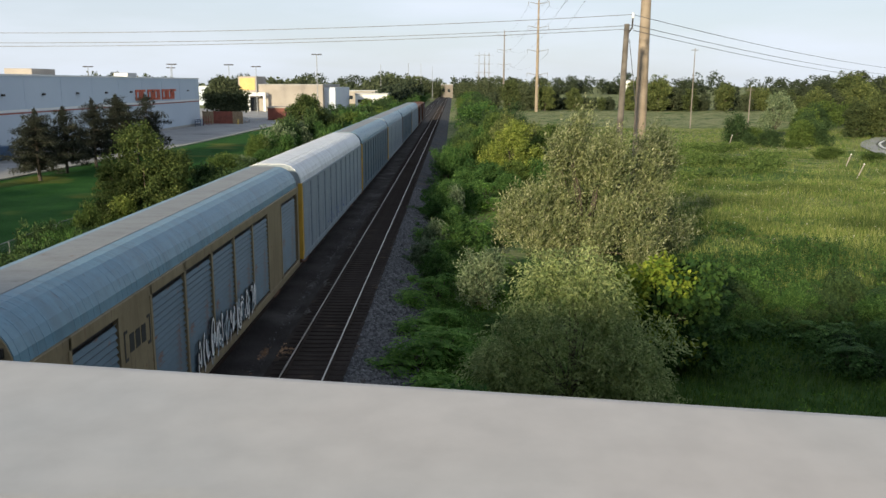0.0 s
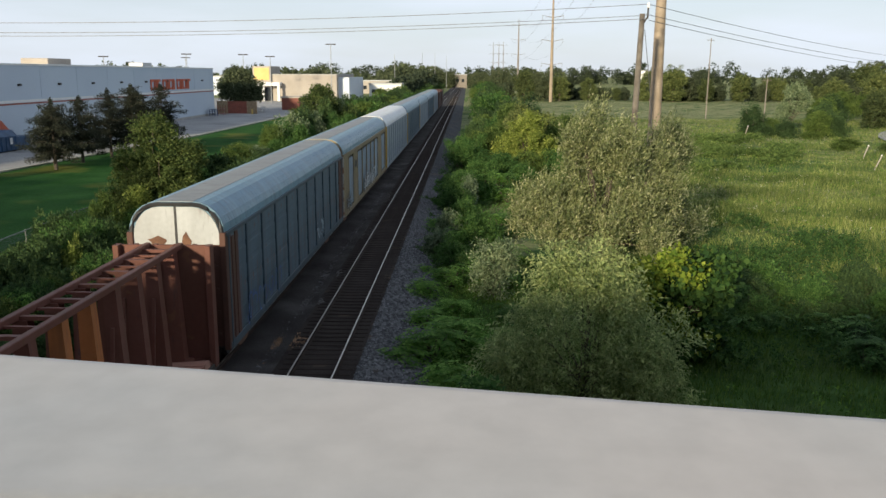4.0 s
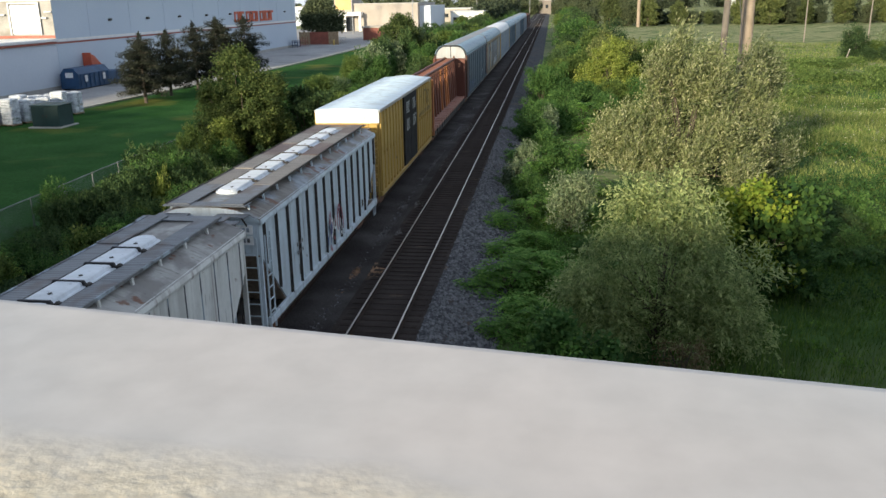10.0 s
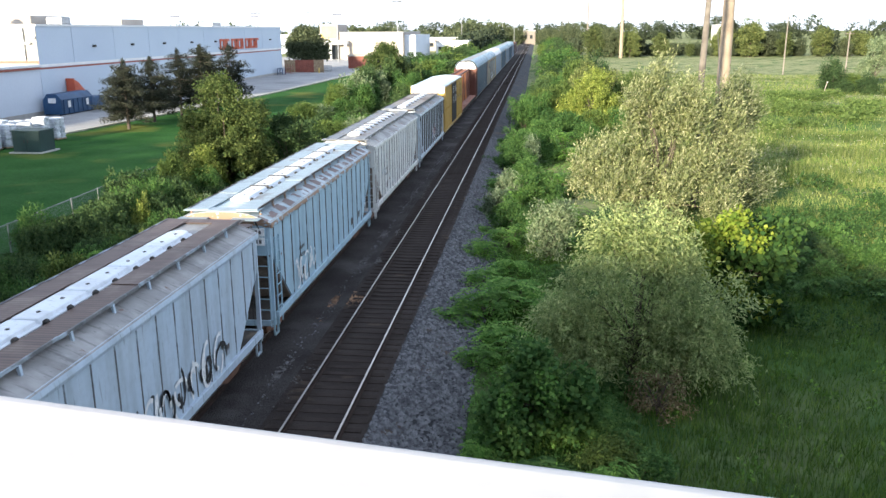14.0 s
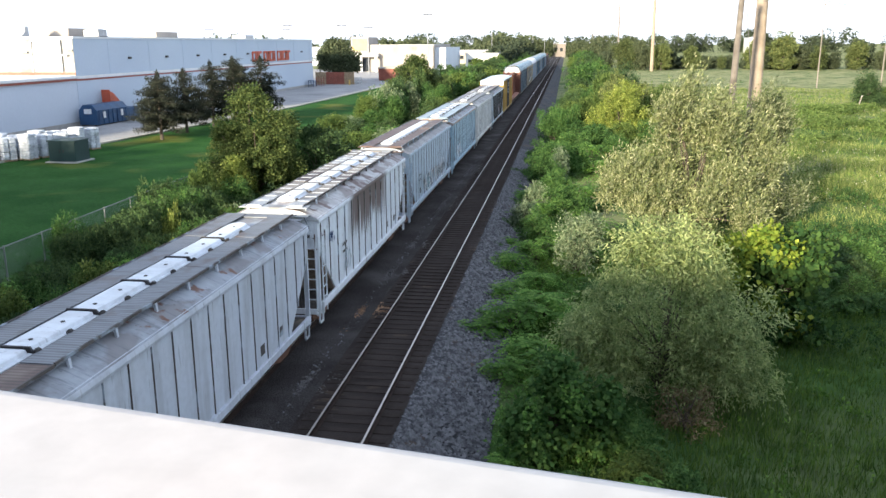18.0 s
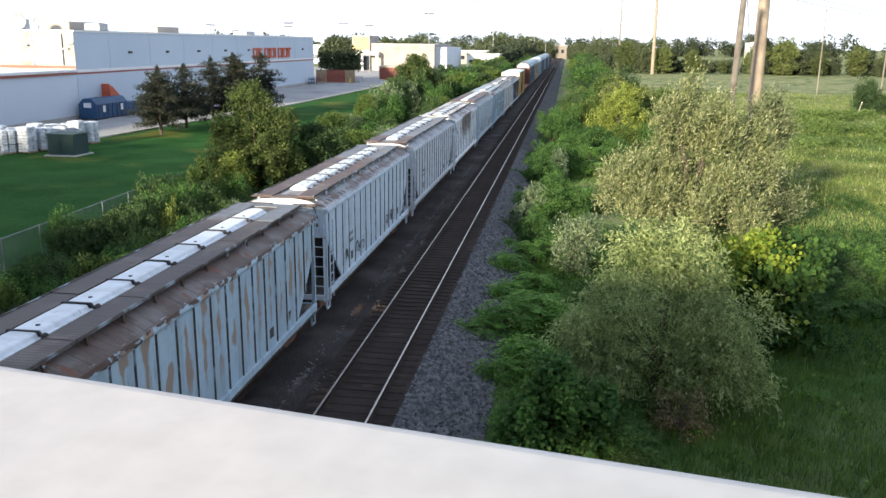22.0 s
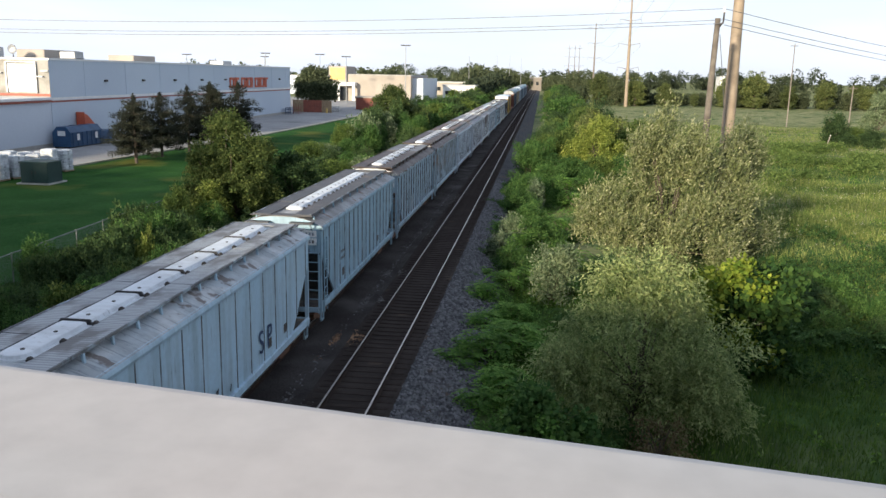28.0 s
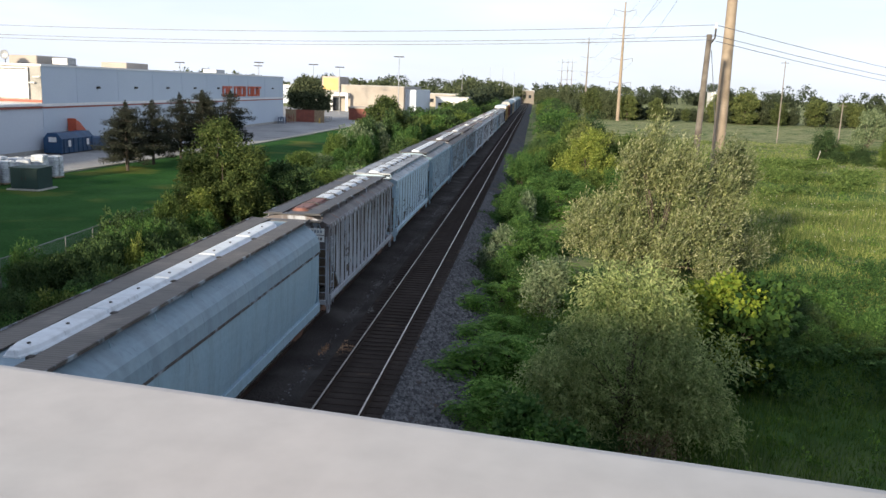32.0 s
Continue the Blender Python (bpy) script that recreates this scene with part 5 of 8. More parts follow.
def centerbeam(label, length, body):
    """A flat car with bulkheads and a braced centre beam, empty."""
    car = thing("centerbeam_flatcar", label, "flat car", group="train of freight cars")
    rng = np.random.default_rng(77)
    hl = length / 2
    dk = part("deck", Build().box(-1.4, 1.4, -hl, hl, 0.95, 1.08, 0.02), body, car)
    nb = 15
    st = (2 * hl - 1.3) / nb
    for i in range(nb):
        y = -hl + 0.65 + st * i
        for s in (-1, 1):
            for k in range(2):
                a = y + 0.16 + k * (st - 0.3) / 2
                b = a + (st - 0.36) / 2
                h = rng.uniform(-0.02, 0.02)
                part("riser", Build().rings([[(s * 0.3, a, 1.08), (s * 1.46, a, 1.08), (s * 1.46, b, 1.08), (s * 0.3, b, 1.08)], [(s * 0.3, a + 0.02, 1.2 + h), (s * 1.45, a + 0.02, 1.29 + h), (s * 1.45, b - 0.02, 1.29), (s * 0.3, b - 0.02, 1.2)]]), BEAM_DECK, dk, "worn pale red deck board")
            part("stake_pocket", Build().box(s * 1.46 - 0.05, s * 1.46 + 0.05, y - 0.12, y + 0.12, 0.74, 1.16, 0.015), M["darkmetal"], car)
    for s in (-1, 1):
        part("side_sill", Build().box(s * 1.4 - 0.06, s * 1.4 + 0.06, -hl, hl, 0.78, 1.0, 0.02), M["darkmetal"], car)
        part("top_chord", Build().box(s * 0.5 - 0.08, s * 0.5 + 0.08, -hl, hl, 4.6, 4.76, 0.02), body, car)
    for i in range(nb + 1):
        y = -hl + 0.65 + st * i
        part("cross_tie", Build().box(-0.44, 0.44, y - 0.07, y + 0.07, 4.59, 4.68), body, car)
        if i < nb:
            part("tie_bar", Build().box(-0.44, 0.44, y + st / 2 - 0.04, y + st / 2 + 0.04, 4.6, 4.66), body, car)
        for s in (-1, 1):
            # a channel whose web faces out and whose two flanges run inwards
            p = Build()
            for a, b, c, d in ((0.6, 0.56, -0.17, 0.17), (0.6, 0.24, -0.19, -0.16), (0.6, 0.24, 0.16, 0.19)):
                p.rings([[(s * (a + 0.1), y + c, 1.1), (s * b, y + c, 1.1), (s * b, y + d, 1.1), (s * (a + 0.1), y + d, 1.1)], [(s * a * 0.9, y + c * 0.8, 4.6), (s * b * 0.9, y + c * 0.8, 4.6), (s * b * 0.9, y + d * 0.8, 4.6), (s * a * 0.9, y + d * 0.8, 4.6)]])
            # a few posts get the sunlit orange, as if sun caught them
            part("post", p, BEAM_SUNLIT if s > 0 and i in (8, 10, 11) else body, car)
            part("foot", Build().box(s * 0.72 - 0.14, s * 0.72 + 0.14, y - 0.22, y + 0.22, 1.08, 1.24, 0.02), body, car)
    for i in range(1, nb - 1, 2):
        y = -hl + 0.65 + st * i
        for s in (-1, 1):
            part("brace", Build().beam((s * 0.42, y + 0.2, 4.3), (s * 0.42, y + st * 0.5, 1.3), 0.09, 0.07), body, car)
            part("brace", Build().beam((s * 0.42, y + st - 0.2, 3.6), (s * 0.42, y + st * 0.55, 1.3), 0.09, 0.07), BEAM_SUNLIT if i in (5, 9) else body, car)
    for e in (-1, 1):
        y0, y1 = sorted((e * (hl - 0.1), e * (hl - 0.02)))
        # the sun-facing bulkhead has the sunlight in its colour
        mat = BEAM_SUNLIT if e < 0 else body
        bh = part("bulkhead", Build().box(-1.4, 1.4, y0, y1, 1.0, 4.7, 0.02), mat, car)
        for s in (-1, 1):
            part("bulkhead_post", Build().box(s * 1.4 - 0.09, s * 1.4 + 0.09, *sorted((e * (hl - 0.34), e * (hl + 0.02))), 0.9, 4.72, 0.015), mat, bh)
        for x in (-0.9, -0.3, 0.3, 0.9):
            part("bulkhead_post", Build().box(x - 0.06, x + 0.06, *sorted((e * (hl - 0.02), e * (hl + 0.14))), 1.0, 4.7), mat, bh)
        for k in range(6):
            z = 1.2 + k * 0.66
            part("bulkhead_rail", Build().box(-1.4, 1.4, *sorted((e * (hl - 0.02), e * (hl + 0.18))), z, z + 0.16), mat, bh)
        part("notice_plate", Build().box(0.85, 1.2, *sorted((e * (hl + 0.14), e * (hl + 0.2))), 4.02, 4.12), M["white"], bh, "small white plate")
        truck(car, e * (hl - 2.2))
        part("ladder", ladder(3.4, rungs=9), body, car, at=(e * -1.25, e * (hl + 0.26), 0.9))
    couplers(car, hl)
    return car


# dirt for fittings and marks; on rib flanks it carries shade too
GRIME_SHADE = surf("grime", (0.05, 0.045, 0.043), (0.1, 0.085, 0.075), 3, 0.85, stain=((0.3, 0.35, 0.4), 1.7, 0.52))
GRIME_SHADE_PALE = surf("grime_shade_pale", (0.1, 0.105, 0.11), (0.18, 0.18, 0.18), 3, 0.8, stain=((0.34, 0.4, 0.45), 1.7, 0.5))
# its blue is sky light on the roof slopes, put into the paint
ROOF_GREY = paint("roof_grey", (0.13, 0.245, 0.335), amount=0.2, streak=0.1, rough=0.4, fade=(0.36, 0.43, 0.48))
ROOF_TOP = paint("roof_top", (0.25, 0.255, 0.25), amount=0.3, streak=0.1, rough=0.5, fade=(0.42, 0.42, 0.4))
ROOF_WHITE = paint("roof_white", (0.76, 0.78, 0.8), amount=0.15, streak=0.1, rough=0.45)
RACK_GREY = paint("rack_grey", (0.088, 0.128, 0.162), amount=0.5, streak=0.5)
RACK_BLUE = paint("rack_blue", (0.1, 0.15, 0.19), amount=0.5, streak=0.5)
RACK_PALE = paint("rack_pale", (0.25, 0.3, 0.345), amount=0.25, streak=0.3)
RACK_YELLOW = paint("rack_yellow", (0.24, 0.19, 0.115), amount=0.35, streak=0.4)
RACK_GOLD = paint("rack_gold", (0.62, 0.36, 0.05), amount=0.2, streak=0.3)
RACK_SLATE = paint("rack_slate", (0.06, 0.085, 0.105), amount=0.35, streak=0.35)
RACK_BROWN = paint("rack_brown", (0.09, 0.043, 0.033), amount=0.3, streak=0.3, fading=0.15)
BEAM_RED = paint("beam_red", (0.14, 0.054, 0.04), amount=0.45, streak=0.4, fade=(0.25, 0.15, 0.12), fading=0.2)
# the beam's rusty red as sunlight turns it, put into the paint
BEAM_SUNLIT = paint("beam_sunlit", (0.42, 0.15, 0.05), amount=0.45, streak=0.5, fade=(0.4, 0.22, 0.13), fading=0.2)
BEAM_DECK = paint("beam_deck", (0.38, 0.19, 0.14), amount=0.45, streak=0.2, rough=0.8, fade=(0.46, 0.35, 0.3), fading=0.4)
END_PALE = paint("end_pale", (0.5, 0.48, 0.44), amount=0.8, streak=0.7, rust=(0.2, 0.1, 0.06))
END_WHITE = paint("end_white", (0.44, 0.46, 0.47), amount=0.25, streak=0.4)
BOX_YELLOW = paint("box_yellow", (0.46, 0.3, 0.078), amount=0.4, streak=0.5, fade=(0.42, 0.35, 0.2))
OLIVE_INK = surf("olive_ink", (0.12, 0.085, 0.03), (0.27, 0.19, 0.06), 5, 0.8)
BOX_ROOF = paint("box_roof", (0.44, 0.56, 0.68), amount=0.15, streak=0.1, rough=0.38, fade=(0.66, 0.68, 0.7), grime=0.6, rust=(0.2, 0.22, 0.25))
BOX_SEAM = paint("box_seam", (0.36, 0.34, 0.3), amount=0.5, streak=0.1, rough=0.5)
DUSTY = surf("dusty", (0.22, 0.16, 0.115), (0.36, 0.27, 0.2), 1.5, 0.9, fine=12, stain=((0.1, 0.07, 0.055), 1.8, 0.55))
DOOR_BLACK = surf("door_black", (0.01, 0.01, 0.012), (0.028, 0.026, 0.026), 2, 0.8, spec=0.15)
SPRAY_DARK, SPRAY_WHITE = M["black"], M["white"]
SPRAY_INK = surf("spray_ink", (0.015, 0.035, 0.1), (0.03, 0.06, 0.15), 2, 0.6)
SPRAY_PALE = surf("spray_pale", (0.25, 0.32, 0.38), (0.42, 0.48, 0.52), 4, 0.6)
SPRAY_BLUE = surf("spray_blue", (0.04, 0.07, 0.2), (0.06, 0.12, 0.3), 2, 0.6)
SPRAY_TEAL = surf("spray_teal", (0.05, 0.25, 0.27), (0.08, 0.3, 0.32), 2, 0.6)
SPRAY_RED = surf("spray_red", (0.3, 0.06, 0.06), (0.2, 0.05, 0.1), 3, 0.6)
HATCH = paint("hatch_paint", (0.74, 0.79, 0.84), amount=0.2, streak=0.2, rough=0.45, fading=0.25, rust=(0.2, 0.17, 0.15))

# each car with the places of its front and rear at the start, measured along the track
CARS = []


def put(car, front, rear):
    CARS.append((car, (front + rear) / 2))


for k, (f, lab) in enumerate(((226.0, "dark brown boxcar far ahead in the train"), (205.5, "dark brown boxcar next to the autoracks"))):
    put(boxcar(lab, 18.6, RACK_BROWN, RACK_BROWN, RACK_BROWN, white_end=False), f, f - 18.6)
for f, roof, panel, post, end, lab in ((182.0, ROOF_GREY, RACK_PALE, RACK_PALE, RACK_GOLD, "grey autorack car with weathered panels"),
                                       (153.9, ROOF_GREY, RACK_GREY, RACK_GREY, RACK_BROWN, "dark grey autorack car with a rounded roof"),
                                       (125.6, ROOF_GREY, RACK_PALE, RACK_PALE, RACK_GOLD, "pale grey autorack car with gold end posts"),
                                       (97.3, ROOF_GREY, RACK_GREY, RACK_GREY, RACK_GOLD, "grey autorack car with gold end posts")):
    put(autorack(lab, 27.2, roof, panel, post, end), f, f - 27.2)
put(autorack("pale grey autorack car with a bright white roof", 27.4, ROOF_WHITE, RACK_PALE, RACK_PALE, RACK_GOLD, tags=((-6, 1.5, 9, 0.5, 8, SPRAY_BLUE),)), 69.2, 41.8)
tan_rack = autorack("tan-framed autorack car with grey louvred panels and graffiti", 26.6, ROOF_GREY, RACK_BLUE, RACK_YELLOW, RACK_YELLOW, louvred=True, seed=4, fine=0.31,
                    tags=((-3.6, 1.2, 7.3, 1.15, 17, SPRAY_WHITE), (-3.4, 1.2, 7.0, 1.0, 13, SPRAY_PALE), (-12.9, 1.25, 2.3, 1.0, 7, SPRAY_DARK), (-12.7, 1.3, 1.9, 0.8, 4, SPRAY_PALE)))
for y, z, w, h in ((-8.72, 3.4, 0.07, 0.75), (-8.65, 3.4, 0.14, 0.08), (-8.65, 4.07, 0.14, 0.08), (-7.1, 3.4, 0.07, 0.75), (-7.24, 3.4, 0.14, 0.08), (-7.24, 4.07, 0.14, 0.08), (-8.4, 3.55, 0.28, 0.45), (-8.02, 3.55, 0.28, 0.45), (-7.64, 3.55, 0.28, 0.45)):
    part("emblem_bar", Build().box(1.576, 1.582, y, y + w, z, z + h), M["black"], tan_rack, "black emblem of plain bars")
put(tan_rack, 40.5, 13.9)
put(autorack("dark grey autorack car with a white-topped brown end", 25.0, ROOF_GREY, RACK_GREY, RACK_SLATE, RACK_BROWN, closed_end=RACK_BROWN, seed=5, fine=0.31,
             tags=((-10.6, 1.3, 5.5, 0.9, 7, SPRAY_BLUE), (3.0, 1.4, 2.2, 1.0, 4, SPRAY_PALE))), 13.0, -12.0)
put(centerbeam("empty rust-red centerbeam flatcar with bulkheads", 22.2, BEAM_RED), -13.1, -35.3)
yb = boxcar("yellow ribbed boxcar with black doors and a white roof", 17.2, BOX_YELLOW, BOX_ROOF, DOOR_BLACK, ribs=22)
lr = np.random.default_rng(91)
for y0, y1, z0, z1, mat in ((5.2, 5.2, 3.6, 4.5, OLIVE_INK), (5.2, 6.3, 4.5, 4.5, OLIVE_INK), (6.3, 6.3, 4.5, 3.6, OLIVE_INK), (6.5, 7.2, 3.6, 4.4, OLIVE_INK), (7.2, 6.5, 3.6, 4.4, OLIVE_INK)):
    part("emblem_bar", Build().beam((1.58, y0, z0), (1.58, y1, z1), 0.02, 0.13), mat, yb, "faded bar of an emblem")
for i in range(17):
    y = 3.2 + i * 0.27
    if i not in (7, 11):
        part("letter_bar", Build().box(1.574, 1.582, y, y + 0.17, 3.1, 3.1 + lr.uniform(0.2, 0.3)), OLIVE_INK, yb)
for i in range(6):
    part("vent_spot", Build().extrude_x([(-7.6 + 2.9 * i + 0.07 * math.cos(a), 4.3 - 2.2 * (i % 2) + 0.07 * math.sin(a)) for a in np.linspace(0, 5.5, 8)], 1.57, 1.585), M["black"], yb, "small black spot")
for col in (-1.75, 0.4):
    for block in (3.0, 3.95):
        for line in range(5):
            y = col + 0.3
            while y < col + 1.35 - 0.3 * lr.random():
                w = lr.uniform(0.1, 0.26)
                part("notice_bar", Build().box(1.592, 1.597, y, y + w, block + 0.13 * line, block + 0.13 * line + 0.065), M["galv"], yb)
                y += w + 0.06
put(yb, -36.8, -54.0)


# dusty, on dark bases that carry the shade of the open car ends
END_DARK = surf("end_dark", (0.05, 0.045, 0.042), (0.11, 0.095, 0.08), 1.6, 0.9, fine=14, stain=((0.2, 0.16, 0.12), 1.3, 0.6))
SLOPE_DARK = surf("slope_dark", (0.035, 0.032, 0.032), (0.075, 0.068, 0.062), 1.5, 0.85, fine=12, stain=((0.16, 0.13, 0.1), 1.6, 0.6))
W_GREY, W_RUST, W_BLUE, W_TAN, W_DARK, W_BROWN, W_PALE, W_DUST = (grating("walk_" + k, c, r, a) for k, c, r, a in (
    ("grey", (0.2, 0.215, 0.235), (0.13, 0.09, 0.075), 0.3), ("rust", (0.12, 0.075, 0.06), (0.2, 0.15, 0.12), 0.4), ("blue", (0.36, 0.45, 0.51), (0.17, 0.15, 0.14), 0.25), ("tan", (0.25, 0.225, 0.195), (0.12, 0.1, 0.085), 0.35),
    ("dark", (0.085, 0.085, 0.09), (0.15, 0.125, 0.11), 0.35), ("brown", (0.075, 0.055, 0.05), (0.14, 0.11, 0.095), 0.4), ("pale", (0.4, 0.425, 0.45), (0.12, 0.11, 0.105), 0.5), ("dust", (0.13, 0.115, 0.1), (0.2, 0.175, 0.15), 0.35)))
PLATE_WHITE = M["white"]
TAN_RUST, DARK_RUST = (0.3, 0.2, 0.135), (0.095, 0.062, 0.05)
GABLE = paint("gable_pale", (0.52, 0.55, 0.56), amount=0.4, streak=0.5)
RED_HATCH = paint("hatch_red", (0.2, 0.095, 0.08), amount=0.4, streak=0.3)
HOPS = [
    dict(f=-55.4, r=-71.0, label="white hopper car with dark ribs and grimy roof", body=paint("hp_striped", (0.58, 0.66, 0.72), amount=0.25, streak=0.6, rust=(0.07, 0.065, 0.06)),
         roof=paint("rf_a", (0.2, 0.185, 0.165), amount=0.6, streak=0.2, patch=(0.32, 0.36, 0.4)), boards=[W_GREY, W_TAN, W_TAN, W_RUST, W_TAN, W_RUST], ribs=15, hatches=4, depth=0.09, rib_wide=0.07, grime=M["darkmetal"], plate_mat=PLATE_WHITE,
         tags=((-1.0, 1.3, 2.2, 1.2, 4, SPRAY_RED), (-1.2, 1.25, 0.7, 1.0, 2, SPRAY_BLUE), (-0.8, 1.5, 1.8, 0.8, 4, SPRAY_WHITE))),
    dict(f=-72.2, r=-88.0, label="cream hopper car with faint stains", body=paint("hp_cream", (0.72, 0.72, 0.69), amount=0.35, streak=0.6, grime=0.7),
         roof=paint("rf_b", (0.42, 0.41, 0.385), amount=0.5, streak=0.2, patch=(0.2, 0.19, 0.18)), boards=[W_GREY] * 6, ribs=19, hatches=5, wide=0.55, depth=0.025, hatch_end=0.74, tags=((-6.0, 2.4, 1.2, 0.4, 3, SPRAY_PALE),)),
    dict(f=-89.3, r=-105.3, label="pale blue-grey hopper car with peeling rusty roof edge", body=paint("hp_blue", (0.37, 0.52, 0.62), amount=0.3, streak=0.3, edge=(TAN_RUST, 3.85, 4.2)),
         roof=paint("rf_c", (0.37, 0.46, 0.51), amount=0.3, streak=0.2, bays=((0.17, 0.11, 0.095), 0.957, 1.08, 1.5), patch=(0.55, 0.6, 0.62)), boards=[W_BLUE] * 6, ribs=17, hatches=6, depth=0.03, grime=GRIME_SHADE, plate_mat=PLATE_WHITE,
         tags=((-5.6, 1.3, 2.6, 1.0, 5, SPRAY_WHITE),)),
    dict(f=-106.6, r=-122.9, label="grey-blue hopper car with brown roof walks and graffiti", body=paint("hp_grey", (0.46, 0.55, 0.64), amount=0.12, streak=0.25),
         roof=paint("rf_d", (0.27, 0.265, 0.26), amount=0.35, streak=0.2, patch=(0.38, 0.37, 0.36)), boards=[W_RUST] * 5, ribs=18, hatches=7, depth=0.025, plate_mat=PLATE_WHITE, straps=False,
         tags=((-3.9, 1.25, 8.9, 1.15, 11, SPRAY_WHITE), (-3.8, 1.25, 8.8, 1.1, 11, SPRAY_DARK), (-2.4, 1.35, 1.6, 0.8, 3, SPRAY_TEAL), (-6.6, 1.6, 2.2, 0.8, 3, SPRAY_PALE))),
    dict(f=-124.2, r=-139.8, label="white hopper car with brown rust streaks", body=paint("hp_rust", (0.76, 0.8, 0.84), amount=0.3, streak=0.4, fading=0.1, grime=0.35, zone=((0.11, 0.066, 0.053), -3.4, 3.0, 1.3, 0.42)), gable=GABLE,
         roof=paint("rf_e", (0.56, 0.55, 0.54), amount=0.7, streak=0.3, rust=(0.12, 0.08, 0.07), patch=(0.24, 0.2, 0.185)), boards=[W_PALE, W_TAN, W_BROWN, W_TAN, W_PALE, W_TAN], ribs=15, hatches=4, wide=0.55, bars=HATCH, grime=GRIME_SHADE, hatch_end=0.84,
         tags=((-6.5, 3.0, 0.6, 0.45, 3, SPRAY_INK), (-4.6, 1.5, 0.9, 0.8, 3, SPRAY_PALE))),
    dict(f=-141.0, r=-157.4, label="light grey hopper car with a grey walk and one rusty section", body=paint("hp_light", (0.56, 0.6, 0.66), amount=0.15, streak=0.25),
         roof=paint("rf_f", (0.34, 0.37, 0.41), amount=0.5, streak=0.2, patch=(0.22, 0.21, 0.21)), boards=[W_RUST] + [W_GREY] * 4, ribs=18, hatches=6, depth=0.03, slope_mat=SLOPE_DARK, plate_mat=PLATE_WHITE, grime=GRIME_SHADE),
    dict(f=-158.8, r=-174.5, label="pale blue hopper car with rusty brown and grey roof walks", body=paint("hp_pale", (0.56, 0.65, 0.74), amount=0.2, streak=0.2),
         roof=paint("rf_g", (0.33, 0.34, 0.35), amount=0.6, streak=0.2, patch=(0.16, 0.13, 0.12), bays=((0.12, 0.085, 0.075), 0.5, 1.2, 1.45)), boards=[W_RUST, W_RUST, W_RUST, W_RUST, W_GREY, W_GREY], ribs=17, hatches=8, slope_mat=SLOPE_DARK, wide=0.6, grime=GRIME_SHADE,
         tags=((-5.4, 1.5, 0.5, 0.7, 1, SPRAY_DARK), (-3.9, 1.5, 1.6, 0.5, 3, SPRAY_DARK), (2.0, 1.5, 2.0, 0.5, 4, SPRAY_DARK))),
    dict(f=-175.9, r=-192.0, label="weathered blue hopper car with a dark brown roof and rusty panels", body=paint("hp_stained", (0.4, 0.52, 0.61), amount=0.22, streak=0.35, blots=(TAN_RUST, 0.906), edge=(DARK_RUST, 3.9, 4.25)), gable=GABLE,
         roof=paint("rf_h", (0.115, 0.085, 0.075), amount=0.5, streak=0.2, patch=(0.2, 0.18, 0.17)), boards=[W_BROWN] * 5 + [W_GREY], ribs=18, hatches=4, hatch_end=0.86, depth=0.045, grime=GRIME_SHADE),
    dict(f=-193.3, r=-209.8, label="blue-grey hopper car with faded white lettering", body=paint("hp_letter", (0.34, 0.46, 0.56), amount=0.22, streak=0.45, grime=0.8, edge=(DARK_RUST, 3.95, 4.25)), gable=GABLE,
         roof=paint("rf_i", (0.105, 0.088, 0.08), amount=0.5, streak=0.2, patch=(0.19, 0.17, 0.16)), boards=[W_BROWN, W_BROWN, W_BROWN, W_BROWN, W_GREY, W_GREY], ribs=17, hatches=6, depth=0.045, plate_mat=PLATE_WHITE, grime=GRIME_SHADE,
         tags=((-5.4, 1.5, 1.5, 0.7, 8, SPRAY_PALE), (-3.6, 1.5, 1.6, 0.8, 9, SPRAY_PALE))),
    dict(f=-211.2, r=-226.8, label="blue-grey hopper car with a dusty dark roof", body=paint("hp_dusty", (0.3, 0.45, 0.56), amount=0.18, streak=0.4, grime=0.8),
         roof=paint("rf_j", (0.28, 0.28, 0.28), amount=0.5, streak=0.2, patch=(0.42, 0.43, 0.44)), boards=[W_DARK] * 5, ribs=18, hatches=8, slope_mat=SLOPE_DARK, plate_mat=PLATE_WHITE, straps=False, depth=0.03),
    dict(f=-228.6, r=-244.2, label="pale grey hopper car with a scratched grey roof", body=paint("hp_scratch", (0.44, 0.6, 0.72), amount=0.12, streak=0.2),
         roof=paint("rf_k", (0.4, 0.45, 0.49), amount=0.6, streak=0.2, rust=(0.12, 0.1, 0.09), patch=(0.55, 0.57, 0.58)), boards=[W_PALE] * 7, ribs=14, hatches=6, depth=0.025, hatch_end=0.9,
         tags=((-5.0, 1.3, 5.2, 0.6, 7, SPRAY_DARK),), letters=("S P", 2.3, 1.55, 1.0, SPRAY_INK)),
    dict(f=-245.5, r=-261.0, label="brown-stained hopper car with grimy ribs", body=paint("hp_brown", (0.38, 0.41, 0.47), amount=0.35, streak=0.6, rust=(0.13, 0.1, 0.09), zone=((0.1, 0.08, 0.076), -9, 9, 1.0, 0.22)),
         roof=paint("rf_l", (0.12, 0.11, 0.11), amount=0.5, streak=0.2, patch=(0.2, 0.19, 0.18)), boards=[W_DARK] * 5, ribs=18, hatches=4, hatch_end=0.86, depth=0.045, grime=GRIME_SHADE, plate_mat=PLATE_WHITE, first_hatch=RED_HATCH),
]
